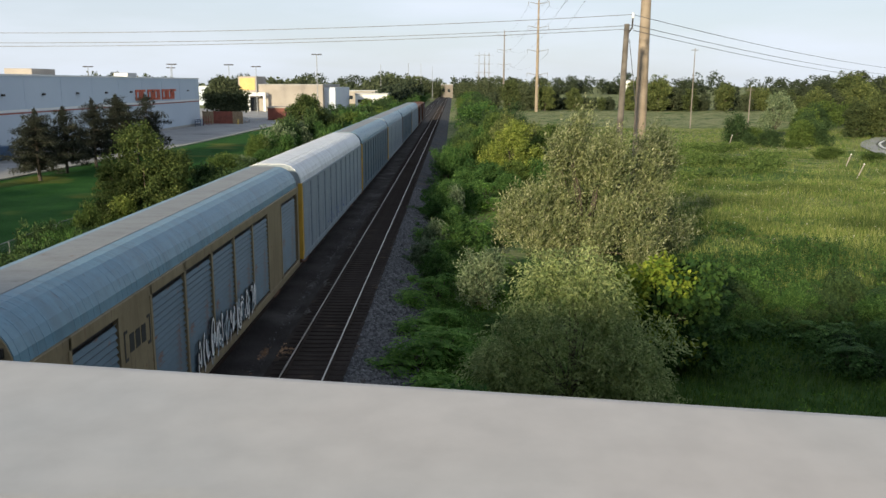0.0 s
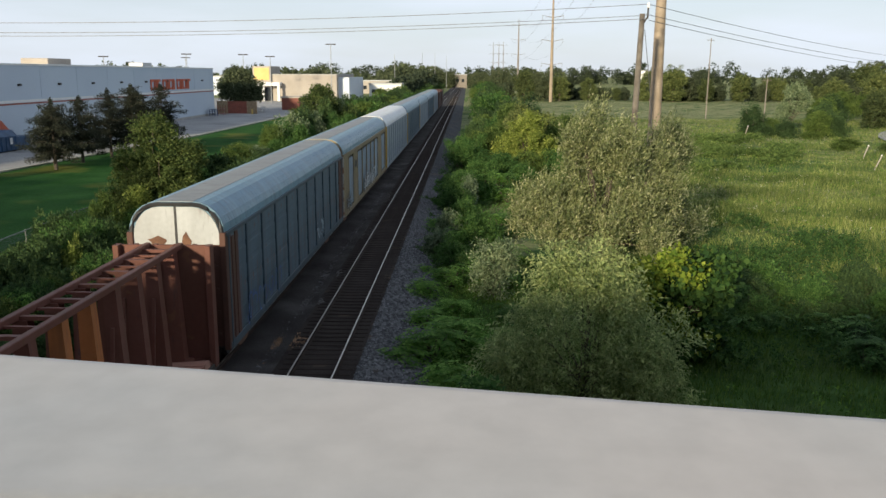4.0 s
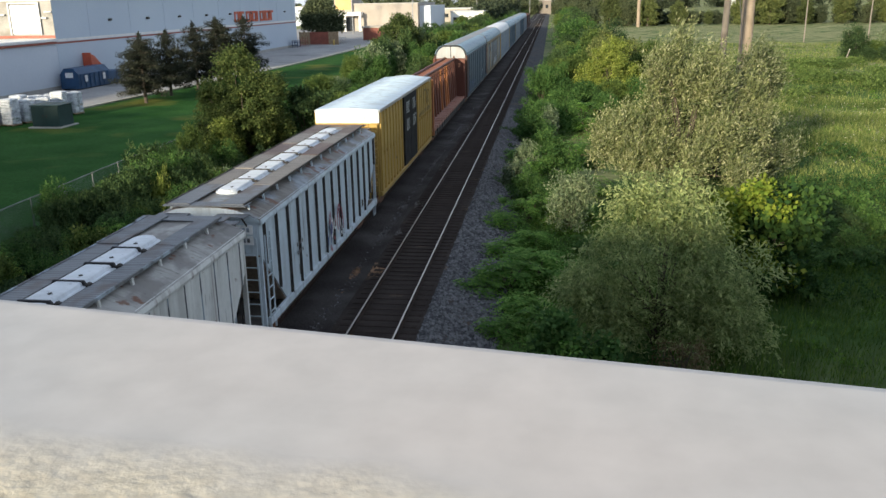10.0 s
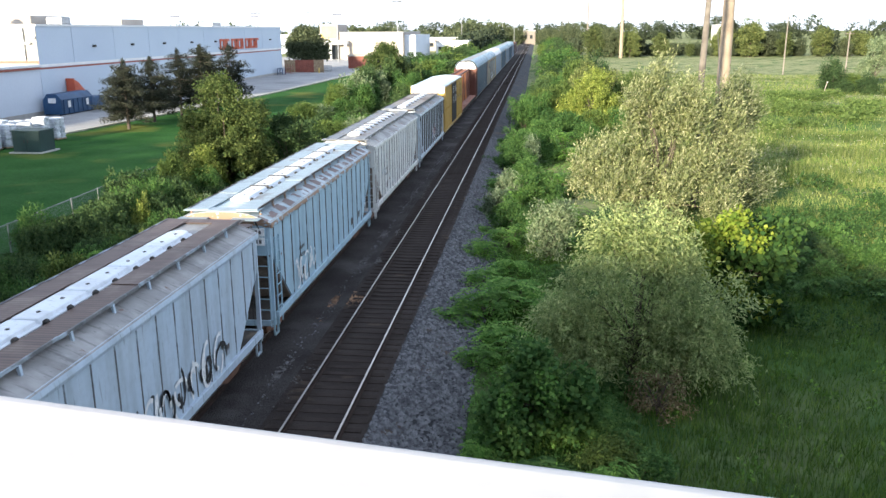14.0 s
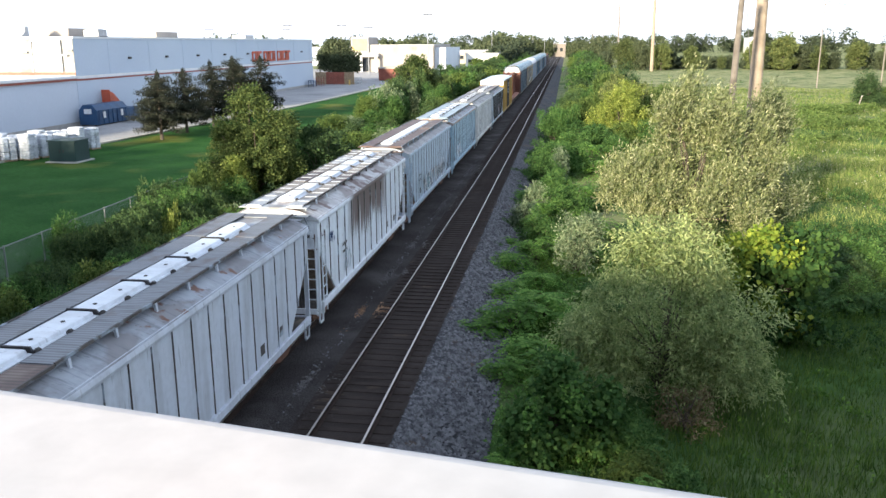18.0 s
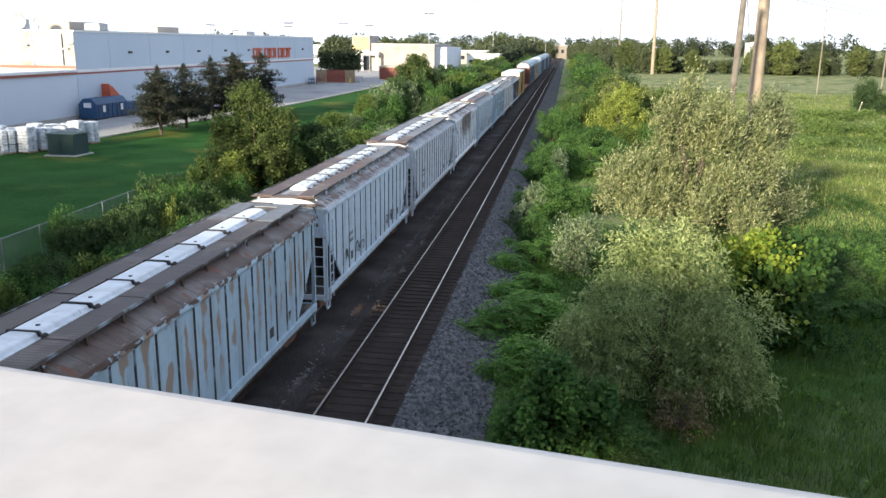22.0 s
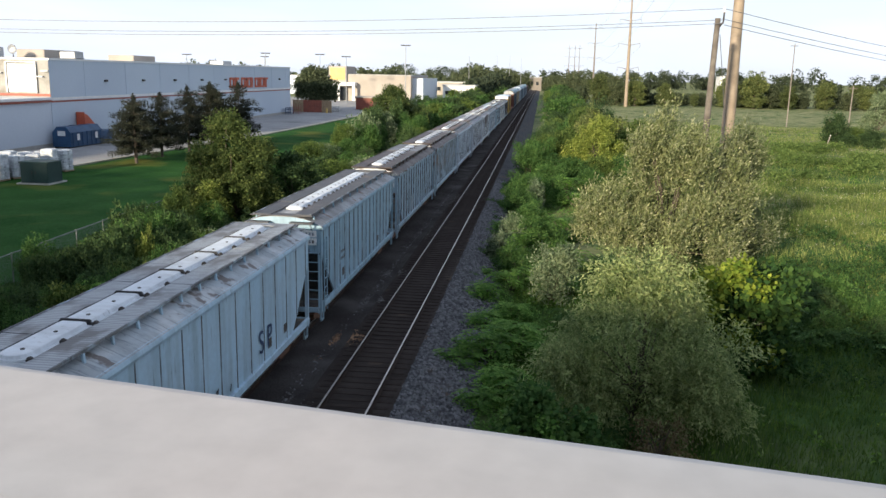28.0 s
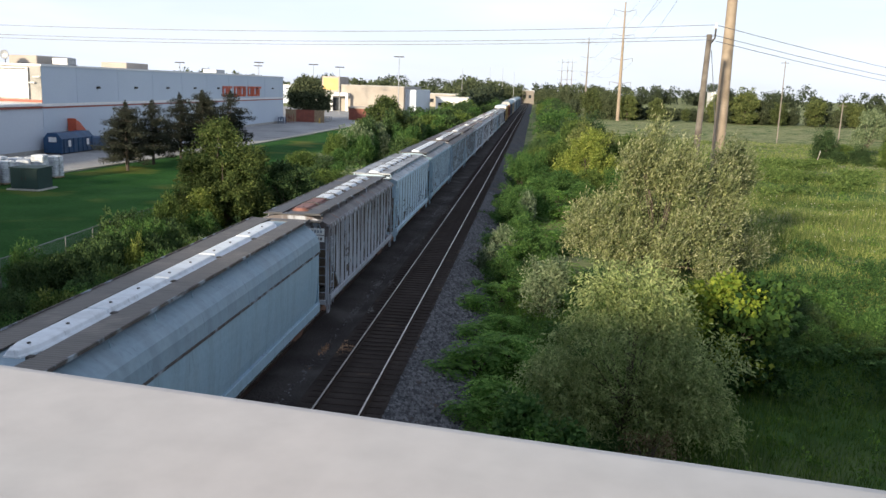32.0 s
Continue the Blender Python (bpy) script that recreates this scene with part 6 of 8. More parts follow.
for i, spec in enumerate(HOPS):
    f, r = spec.pop("f"), spec.pop("r")
    put(hopper(length=f - r, hatch=HATCH, seed=10 + i, **spec), f, r)
put(smooth_hopper("smooth-sided pale blue hopper car with white hatches", 18.6, paint("hp_smooth", (0.3, 0.43, 0.52), amount=0.12, streak=0.0, fading=0.12, grime=0.3), paint("rf_m", (0.24, 0.33, 0.4), amount=0.25, streak=0.0, fading=0.12, grime=0.35), HATCH, W_DUST), -262.4, -281.0)

# distance run by the train, every two seconds
RUN = [0.0, 19.08, 37.81, 56.07, 74.01, 92.43, 111.11, 129.8, 148.24, 166.46, 184.51, 202.47, 220.68, 238.84, 257.01, 275.34, 293.86]
for car, mid in CARS:
    car.matrix_basis = pose(TX, mid, 0)


# ---- the store and what stands round it ----
store = thing("store_building", "large pale box store with a red stripe and orange sign", "store", (-60, 0, 0))
part("wall", Build().box(-80, 0, 98.5, 199, -0.3, 10.7), M["store"], store)
part("end_facing", Build().box(-80, -0.02, 98.45, 98.5, 6.2, 10.68), M["stucco"], store, "weathered beige end wall")
part("coping", Build().box(-80.1, 0.12, 98.4, 199.1, 10.7, 10.95, 0.03), M["white"], store)
part("low_wall", Build().box(-45, -0.05, 20, 98.5, -0.3, 5.9), M["storelow"], store, "lower wing of the store")
part("low_coping", Build().box(-45, 0.25, 20, 98.4, 5.9, 6.2, 0.03), M["white"], store, "white coping of the lower wing")
part("stripe", Build().box(0, 0.04, 98.6, 198.9, 5.55, 5.76), M["brownstripe"], store, "dark red stripe")
part("stripe", Build().box(0, 0.03, 98.6, 198.9, 5.82, 6.15), M["white"], store, "white stripe")
part("stripe", Build().box(0.0, 0.2, 20, 98.3, 5.6, 5.84), M["brownstripe"], store, "dark red stripe")
part("stripe", Build().box(-45, 0.0, 98.41, 98.446, 6.3, 6.6), M["brownstripe"], store, "dark red stripe")
part("foundation", Build().box(0, 0.06, 20, 199, -0.3, 0.55), M["concrete"], store)
for i in range(9):
    y = 106.5 + i * 11.2
    part("pilaster", Build().box(0, 0.05, y, y + 0.25, 6.2, 10.68), M["store"], store)
    part("wall_lamp", Build().box(0, 0.35, y + 5, y + 5.6, 8.0, 8.3, 0.05), M["darkmetal"], store, "small dark wall lamp")
for x in (-5.4,):
    for a, b_ in ((x - 0.25, x - 0.05), (x + 3.65, x + 3.85)):
        part("panel_frame", Build().box(a, b_, 98.2, 98.47, 6.7, 10.35), M["greymetal"], store, "grey frame of the panel")
    part("panel_frame", Build().box(x - 0.25, x + 3.85, 98.2, 98.47, 10.35, 10.5), M["greymetal"], store, "grey frame of the panel")
    d = part("panel_door", Build().box(x, x + 3.6, 98.3, 98.445, 6.8, 10.2, 0.03), M["galv"], store, "tall white panel on the end wall")
    for k in range(3):
        part("panel", Build().box(x + 0.15 + k * 1.15, x + 1.2 + k * 1.15, 98.24, 98.3, 7.0, 10.0), M["galv"], d)
for x, z in ((-0.9, 9.3), (-1.6, 8.6), (-7.0, 9.0)):
    part("wall_bracket", Build().box(x, x + 0.9, 98.1, 98.48, z, z + 0.16), M["greymetal"], store)
rng = np.random.default_rng(3)
sign = part("sign", Build().box(0.04, 0.1, 158.8, 158.82, 6.6, 6.62), M["orange"], store, "orange sign of plain bars")
y = 158.9
for word in (3, 4, 5):
    for c in range(word):
        w = 1.5
        b = Build()
        b.box(0.05, 0.25, y, y + 0.45, 6.5, 8.55, 0.04)
        if c % 2 == 0:
            b.box(0.05, 0.25, y + 0.45, y + w, 8.1, 8.55, 0.04)
        else:
            b.box(0.05, 0.25, y + 0.95, y + w - 0.05, 6.5, 8.55, 0.04)
        if c % 3 != 1:
            b.box(0.05, 0.25, y + 0.45, y + w - 0.1, 6.5, 6.95, 0.04)
        part("sign_bar", b, M["orange"], sign)
        y += w + 0.25
    y += 1.1
for i, (x, y, w, d, h) in enumerate(((-8, 112, 4, 9, 1.2), (-3, 109, 2.2, 2.2, 1.0), (-10, 140, 4.5, 8, 1.1), (-24, 122, 3, 3, 1.8), (-22, 165, 4, 7, 1.1), (-9, 178, 3, 5, 0.9))):
    u = thing("rooftop_unit", "grey ventilation unit on the store roof", "rooftop unit", (-60 + x, y, 10.95), "units on the store roof")
    part("housing", Build().box(-w / 2, w / 2, -d / 2, d / 2, 0, h, 0.08), M["tan"] if i % 2 == 0 else M["greymetal"], u)
    part("hood", Build().box(-w / 2 - 0.3, -w / 2 + 0.2, -d / 3, d / 3, 0.3, h * 0.8, 0.05), M["darkmetal"], u)
    part("base", Build().box(-w / 2 - 0.1, w / 2 + 0.1, -d / 2 - 0.1, d / 2 + 0.1, -0.01, 0.12), M["darkmetal"], u)
for k, (x, y, r) in enumerate(((-70, 103, 1.0), (-67.5, 103, 0.6))):
    dish = thing("satellite_dish", "grey satellite dish on the store roof", "satellite dish", (x, y, 10.95), "dishes on the roof")
    part("mast", Build().tube([(0, 0, 0), (0, 0, 0.8)], 0.06), M["darkmetal"], dish)
    rs = [[(q * r * math.cos(a * 0.3927), -0.35 * q * q * r, 1.1 + q * r * math.sin(a * 0.3927)) for a in range(16)] for q in (0.05, 0.4, 0.7, 1.0)]
    part("reflector", Build().rings(rs, cap=False).rings([[(x_, y_ + 0.05, z_) for x_, y_, z_ in q] for q in rs], cap=False), M["greymetal"], dish)

comp = thing("trash_compactor", "blue steel trash compactor with white notices against the store", "compactor", (-58.2, 97.2, 0.08))
part("container", Build().rings([[(-1.2, 0, 0.15), (1.2, 0, 0.15), (1.2, 0, 1.9), (0.6, 0, 2.6), (-0.6, 0, 2.6), (-1.2, 0, 1.9)], [(-1.2, 7.5, 0.15), (1.2, 7.5, 0.15), (1.2, 7.5, 1.9), (0.6, 7.5, 2.6), (-0.6, 7.5, 2.6), (-1.2, 7.5, 1.9)]]), M["blue"], comp)
part("ram_housing", Build().box(-1.0, 1.0, 7.5, 11.0, 0.1, 1.7, 0.06), M["blue"], comp)
for i in range(7):
    part("rib", Build().box(1.2, 1.28, 0.4 + i * 1.1, 0.52 + i * 1.1, 0.15, 1.9), M["blue"], comp)
for s in (-0.9, 0.9):
    part("skid", Build().box(s - 0.1, s + 0.1, 0, 11, 0, 0.16), M["darkmetal"], comp)
for y in (1.3, 5.6):
    part("notice", Build().box(1.29, 1.3, y, y + 0.6, 0.9, 1.7), M["white"], comp, "white notice")
part("notice", Build().box(-0.5, 0.5, -0.02, -0.005, 1.5, 2.1), M["white"], comp, "white notice")
chute = thing("compactor_chute", "orange steel chute on the store wall above the compactor", "chute", (-59.9, 104.2, 1.6))
part("hood", Build().extrude_x([(-0.3, 0), (-0.3, 2.4), (0.4, 2.2), (2.6, 0.6), (2.6, 0)], 0, 1.1), M["orange"], chute)
part("flange", Build().box(0.0, 1.15, -0.5, -0.4, 0, 2.6), M["orange"], chute)
part("base", Build().box(0.1, 1.0, 0, 4, -1.5, 0), M["darkmetal"], chute)

ubox = thing("utility_box", "dark green utility cabinet on a concrete pad", "utility cabinet", (-42.2, 67.2, 0.02))
part("pad", Build().box(-1.5, 1.5, -1.4, 1.4, -0.3, 0.14, 0.03), M["concrete"], ubox)
part("cabinet", Build().box(-1.25, 1.25, -1.1, 1.1, 0.14, 1.85, 0.05), M["greenbox"], ubox)
part("lid", Build().box(-1.32, 1.32, -1.17, 1.17, 1.85, 1.95, 0.03), M["greenbox"], ubox)
for s in (-1, 1):
    d = part("door", Build().box(*sorted((s * 0.04, s * 1.17)), -1.13, -1.1, 0.25, 1.75), M["greenbox"], ubox)
    part("handle", Build().box(s * 0.16 - 0.04, s * 0.16 + 0.04, -1.17, -1.13, 0.9, 1.15), M["darkmetal"], d)


def pallet_stack(seed, rows, tall):
    r = np.random.default_rng(seed)
    t = thing("pallet_stack", "wrapped white bags stacked on a wooden pallet", "pallet stack", group="stacks of bags in the yard")
    for s in (-0.5, 0, 0.5):
        part("pallet_runner", Build().box(s - 0.05, s + 0.05, -0.6, 0.6, 0, 0.1), M["wood"], t)
    part("pallet_deck", Build().box(-0.6, 0.6, -0.6, 0.6, 0.1, 0.14), M["wood"], t)
    for k in range(rows):
        z, lean = 0.14 + k * tall, r.uniform(-0.05, 0.05)
        for i in (-1, 1):
            b = Build().box(-0.58 + lean, 0.58 + lean, min(i * 0.02, i * 0.58), max(i * 0.02, i * 0.58), z, z + tall * 0.98, tall * 0.35)
            part("bag", b, M["wrap"], t)
    return t


ps = [pallet_stack(1, 8, 0.24), pallet_stack(2, 9, 0.24), pallet_stack(3, 7, 0.26)]
spots = [(-47.6, 66.5), (-46.2, 67.4), (-47.4, 68.4), (-45.9, 69.3), (-47.2, 70.3), (-45.6, 71.4), (-46.9, 72.3), (-45.2, 73.4), (-46.6, 74.3), (-44.9, 75.3), (-48.9, 67.4), (-48.7, 69.4), (-49.0, 65.6), (-50.4, 66.6)]
for i, (x, y) in enumerate(spots):
    m = pose(x, y, 0.09, 0, 0, 7 * ((i * 37) % 11 - 5))
    if i < 3:
        ps[i].matrix_basis = m
    else:
        copy_thing(ps[i % 3], m)

encl = thing("bin_enclosure", "brown-red fenced enclosure with wooden side beside the store", "enclosure", (-56.5, 203.5, 0.08))
for x, w, mat in ((-4.2, 2.4, M["wood"]), (-1.6, 4.6, M["brownred"]), (3.2, 2.2, M["wood"])):
    pf = part("panel_run", Build().box(x, x + w, 0, 0.12, 0.1, 3.0), mat, encl)
    for i in range(int(w / 0.45)):
        part("board", Build().box(x + i * 0.45, x + i * 0.45 + 0.36, -0.05, 0, 0.1, 3.05), mat, pf)
for x in (-4.2, -1.7, 3.1, 5.4):
    part("post", Build().box(x - 0.08, x + 0.08, -0.08, 0.16, 0, 3.15), M["wood"], encl)
part("bollard", Build().tube([(4.6, -1.2, 0), (4.6, -1.2, 1.2)], 0.22, 10), M["yellowsign"], encl, "yellow bollard")
for k, (x, y) in enumerate(((-58.5, 193), (-57.6, 196.5), (-53.5, 209), (-51.5, 209.5))):
    cart = thing("stock_rack", "small dark steel stock rack in the yard" if k < 2 else "pale blue cart rack in the yard", "rack", (x, y, 0.08), "racks in the yard")
    mt = M["brownred"] if k == 1 else (M["blue"] if k == 0 else M["galv"])
    for sx in (-0.6, 0.6):
        for sy in (-1, 1):
            part("leg", Build().box(sx - 0.06, sx + 0.06, sy - 0.06, sy + 0.06, 0, 2.2 if k == 1 else 1.5), mt, cart)
    for z in (0.4, 1.1, 1.45):
        part("shelf", Build().box(-0.65, 0.65, -1.05, 1.05, z, z + 0.08), mt, cart)

cont = thing("storage_container", "rusty red-brown storage container with a pale roof", "container", (-47.5, 226, 0.06))
part("body", Build().box(-2.4, 2.4, 0, 6, 0.1, 3.2, 0.04), M["brownred"], cont)
part("roof", Build().box(-2.7, 2.7, -0.3, 6.3, 3.2, 3.6, 0.05), M["tan"], cont)
for i in range(9):
    part("corrugation", Build().box(-2.2 + i * 0.5, -1.95 + i * 0.5, -0.06, 0, 0.2, 3.1), M["brownred"], cont)

tb = thing("tan_building", "tan commercial building with a yellow sign tower", "building", (0, 300, 0))
part("wall", Build().box(-69.6, -46.4, 0, 45, -0.3, 9.1), M["tan"], tb)
part("wall", Build().box(-46.4, -42.5, 4, 45, -0.3, 8.4), M["storelow"], tb, "grey side wing")
part("coping", Build().box(-69.8, -46.2, -0.15, 45, 9.1, 9.5, 0.03), M["concrete"], tb)
part("tower", Build().box(-76, -69.6, -1, 14, -0.3, 12.2), M["tan"], tb)
part("sign_board", Build().box(-75.5, -70.1, -1.2, -1.02, 7.4, 11.6), M["yellowsign"], tb, "yellow sign board")
part("canopy", Build().box(-78, -66, -3.5, -0.1, 5.4, 6.6, 0.05), M["white"], tb, "white canopy")
for x in (-77.5, -72, -66.5):
    part("column", Build().box(x - 0.4, x + 0.4, -3.3, -2.5, 0, 5.4), M["white"], tb)
part("shopfront", Build().box(-76, -69.7, -1.08, -1.01, 0.2, 4.8), M["glass"], tb, "dark glass shopfront")
part("window", Build().box(-46.38, -46.3, 8, 14, 3, 8), M["glass"], tb)
for k, (x, y, w, d, h, mat, lab) in enumerate(((-33, 340, 13, 20, 6.5, M["white"], "low white building among trees"), (-5, 640, 9, 12, 10, M["polegrey"], "grey tower beyond the end of the tracks"),
                                               (36, 620, 16, 14, 9, M["concrete"], "long white building behind trees"), (118, 560, 10, 14, 13, M["white"], "white building beyond the wood"),
                                               (-45, 420, 16, 22, 7, M["tan"], "tan warehouse far off"), (-110, 380, 40, 30, 9, M["storelow"], "grey warehouse far off"))):
    b = thing("far_building", lab, "building", (x, y, -1), "far buildings")
    part("wall", Build().box(-w / 2, w / 2, 0, d, 0, h), mat, b)
    rf = part("roof", Build().box(-w / 2 - 0.3, w / 2 + 0.3, -0.3, d + 0.3, h, h + 0.5), M["greymetal"], b)
    for i in range(int(w / 4)):
        part("window", Build().box(-w / 2 + 1 + i * 4, -w / 2 + 3 + i * 4, -0.08, -0.02, h * 0.45, h * 0.7), M["glass"], b)


def car_parked(x, y, turn, col, label):
    t = thing("parked_car", label, "car", pose(x, y, 0.08, 0, 0, turn), "cars in the lot")
    prof = [(-2.2, 0.35), (-2.2, 0.85), (-1.9, 0.95), (-1.2, 1.0), (-0.7, 1.42), (0.7, 1.45), (1.3, 1.0), (2.1, 0.9), (2.25, 0.6), (2.2, 0.35)]
    part("body", Build().extrude_x(prof, -0.85, 0.85), col, t)
    part("windows", Build().extrude_x([(-1.05, 1.02), (-0.66, 1.36), (0.66, 1.38), (1.1, 1.02)], -0.87, 0.87), M["glass"], t)
    for sx in (-0.8, 0.8):
        for sy in (-1.35, 1.4):
            part("wheel", Build().tube([(sx - 0.1, sy, 0.32), (sx + 0.1, sy, 0.32)], 0.32, 12), M["black"], t)


car_parked(-40.5, 268, 80, M["white"], "white car parked by the tan building")
car_parked(-44, 285, 20, M["galv"], "silver car parked by the tan building")


def fence(pts, label, h=1.8):
    t = thing("chain_link_fence", label, "fence")
    for (x0, y0), (x1, y1) in zip(pts, pts[1:]):
        n = max(1, round(math.hypot(x1 - x0, y1 - y0) / 3))
        for i in range(n):
            a = (x0 + (x1 - x0) * i / n, y0 + (y1 - y0) * i / n)
            b = (x0 + (x1 - x0) * (i + 1) / n, y0 + (y1 - y0) * (i + 1) / n)
            za, zb = land(*a), land(*b)
            part("post", Build().tube([(*a, za - 0.1), (*a, za + h + 0.05)], 0.035, 8), M["fencegrey"], t)
            part("top_rail", Build().tube([(*a, za + h), (*b, zb + h)], 0.025, 6), M["fencegrey"], t)
            w = Build()
            L = math.hypot(b[0] - a[0], b[1] - a[1])
            k = int(L / 0.11)
            for j in range(-int(h / 0.11), k + 1):
                for s in (1, -1):
                    u0, u1 = j * 0.11, j * 0.11 + h
                    v0, v1 = (0, h) if s > 0 else (h, 0)
                    c0, c1 = max(u0, 0), min(u1, L)
                    if c1 <= c0:
                        continue
                    q = [(c, v0 + (v1 - v0) * (c - u0) / h) for c in (c0, c1)]
                    p3 = [(a[0] + (b[0] - a[0]) * c / L, a[1] + (b[1] - a[1]) * c / L, za + (zb - za) * c / L + v) for c, v in q]
                    o = 0.008
                    w.add([(p3[0][0], p3[0][1], p3[0][2] - o), (p3[1][0], p3[1][1], p3[1][2] - o), (p3[1][0], p3[1][1], p3[1][2] + o), (p3[0][0], p3[0][1], p3[0][2] + o)], [(0, 1, 2, 3)])
            part("wire_mesh", w, M["fencegrey"], t)
    return t


fence([(-23.0, 26), (-23.3, 40), (-23.6, 54), (-23.4, 66)], "grey chain-link fence along the lawn")


# ---- poles and wires ----
tp = thing("transmission_pole", "thick tapered tan transmission pole behind the willow", "utility pole", (12.6, 57, -1.0))
part("shaft", Build().tube([(0, 0, 0), (0, 0, 7), (0.02, 0, 16), (0.04, 0, 27)], [0.47, 0.43, 0.33, 0.22], 14), M["poletan"], tp, smooth=True)
op = thing("utility_pole", "weathered dark wooden utility pole with a bent bracket", "utility pole", (10.25, 52, -1.0))
part("shaft", Build().tube([(0, 0, 0), (0, 0, 7.6), (0.18, 0, 14.4)], [0.22, 0.2, 0.16], 10), M["polewood"], op, smooth=True)
part("bracket", Build().tube([(0.15, 0, 13.7), (0.5, 0, 14.2), (0.52, 0, 14.9)], 0.05), M["darkmetal"], op)
part("insulator", Build().tube([(0.52, 0, 14.75), (0.52, 0, 15.05)], [0.09, 0.06], 8), M["white"], op)
part("down_wire", Build().tube([(0.4, 0.2, 13.5), (0.9, 0.5, 10.5), (1.5, 0.9, 6)], 0.02, 4), M["wire"], op)


def wire(name, label, a, b, sag, r=0.022):
    a, b = Vector(a), Vector(b)
    pts = [a.lerp(b, i / 24) - Vector((0, 0, sag * 4 * (i / 24) * (1 - i / 24))) for i in range(25)]
    solid(name, Build().tube(pts, r, 4), M["wire"], label, "cable")


T0 = Vector((10.75, 52, 13.95))
for dz, dy, sag in ((0.0, 0.0, 1.0), (-0.62, 0.3, 0.95), (-0.85, -0.3, 0.95)):
    wire("power_line", "thin grey overhead power line from the wooden pole", T0 + Vector((0, dy, dz)), (-62, 51.5 + dy, 13.6 + dz), sag)
for dz, dy in ((0.0, 0.0), (-0.55, 0.4), (-0.95, -0.4)):
    wire("power_line", "thin grey overhead power line from the wooden pole", T0 + Vector((0, dy, dz)), (85, 138 + dy, 11.9 + dz * 1.6), 1.2)


def mast(x, y, h, r, arms, label):
    t = thing("transmission_mast", label, "transmission mast", (x, y, -1.2), "transmission masts along the line")
    part("shaft", Build().tube([(0, 0, 0), (0, 0, h * 0.5), (0, 0, h)], [r * 0.8, r * 0.64, r * 0.3], 10), M["poletan"] if r > 0.8 else M["polegrey"], t)
    for k in range(arms):
        z = h * (0.93 - 0.2 * k)
        for s in (-1, 1):
            a = part("arm", Build().tube([(0, 0, z - 0.5), (s * 4.2, 0, z + 0.4)], [0.14, 0.07], 6), M["polegrey"], t)
            part("insulator", Build().tube([(s * 4.1, 0, z + 0.3), (s * 4.1, 0, z - 1.2)], 0.07, 6), M["polegrey"], a)


mast(33.3, 340, 45.5, 0.85, 4, "tall tan transmission mast with short arms at the meadow's edge")
mast(30.6, 520, 43, 0.75, 3, "tall grey transmission mast far along the tracks")
for x, y in ((35.2, 850), (30.8, 850), (25.2, 850)):
    mast(x, y, 42, 0.6, 3, "grey transmission mast in the far distance")
for k in range(3):
    for s in (-1, 1):
        z = (45.5 * (0.93 - 0.2 * k), 43 * (0.93 - 0.2 * k))
        wire("transmission_line", "thin transmission line between masts", (33.3 + s * 4.1, 340, z[0] - 2.2), (30.6 + s * 4.1, 520, z[1] - 2.2), 4, 0.03)
        if k < 2:
            wire("transmission_line", "thin transmission line between masts", (33.3 + s * 4.1, 340, z[0] - 2.2), (12.6 + s * 0.5, 57, 25.6 - 2 * k), 5, 0.02)
for k, (x, y, h) in enumerate(((61.3, 176, 10.5), (60.3, 215, 20))):
    fp = thing("meadow_pole", "thin grey wooden pole among shrubs in the meadow", "utility pole", (x, y, -1.2), "poles in the meadow")
    part("shaft", Build().tube([(0, 0, 0), (0.1, 0, h)], [0.16, 0.1], 8), M["polegrey"], fp)
    part("cross_arm", Build().box(-0.9, 0.9, -0.08, 0.08, h - 0.6, h - 0.45), M["polewood"], fp)
for k, (x, y, h) in enumerate(((-41.8, 260, 18.4), (-87, 262, 15.4), (-113, 262, 14.6), (-72, 272, 15.5), (-64, 275, 15), (-100, 300, 15), (-36, 420, 19), (-25, 470, 21), (-20, 520, 22), (-14, 560, 21))):
    lp = thing("lot_light_pole", "thin light pole over the car park", "light pole", (x, y, 0), "light poles beyond the store")
    part("shaft", Build().tube([(0, 0, 0), (0, 0, h)], [0.16, 0.1], 8), M["greymetal"], lp)
    for s in (-1, 1):
        if k < 6:
            part("lamp_head", Build().box(*sorted((s * 0.1, s * 1.5)), -0.35, 0.35, h - 0.1, h + 0.22, 0.05), M["darkmetal"], lp)


# ---- trees and shrubs ----
def lumps(seed, blobs, per, size, squash=1.0, core=True):
    """Replaces each ellipsoid by small rounded masses on its surface, so that dark gaps stay between them."""
    r = np.random.default_rng(seed)
    out = []
    for cx, cy, cz, rx, ry, rz in blobs:
        for i in range(per):
            d = r.normal(size=3)
            d /= np.linalg.norm(d)
            d[2] = max(d[2], -0.55)
            s = size * r.uniform(0.65, 1.25)
            q = 1.0 - 0.5 * s / max(rx, rz)
            out.append((cx + d[0] * rx * q, cy + d[1] * ry * q, max(0.45, cz + d[2] * rz * q), s, s, s * squash))
    if core:
        out += [(cx, cy, cz, rx * 0.8, ry * 0.8, rz * 0.8) for cx, cy, cz, rx, ry, rz in blobs]
    return out


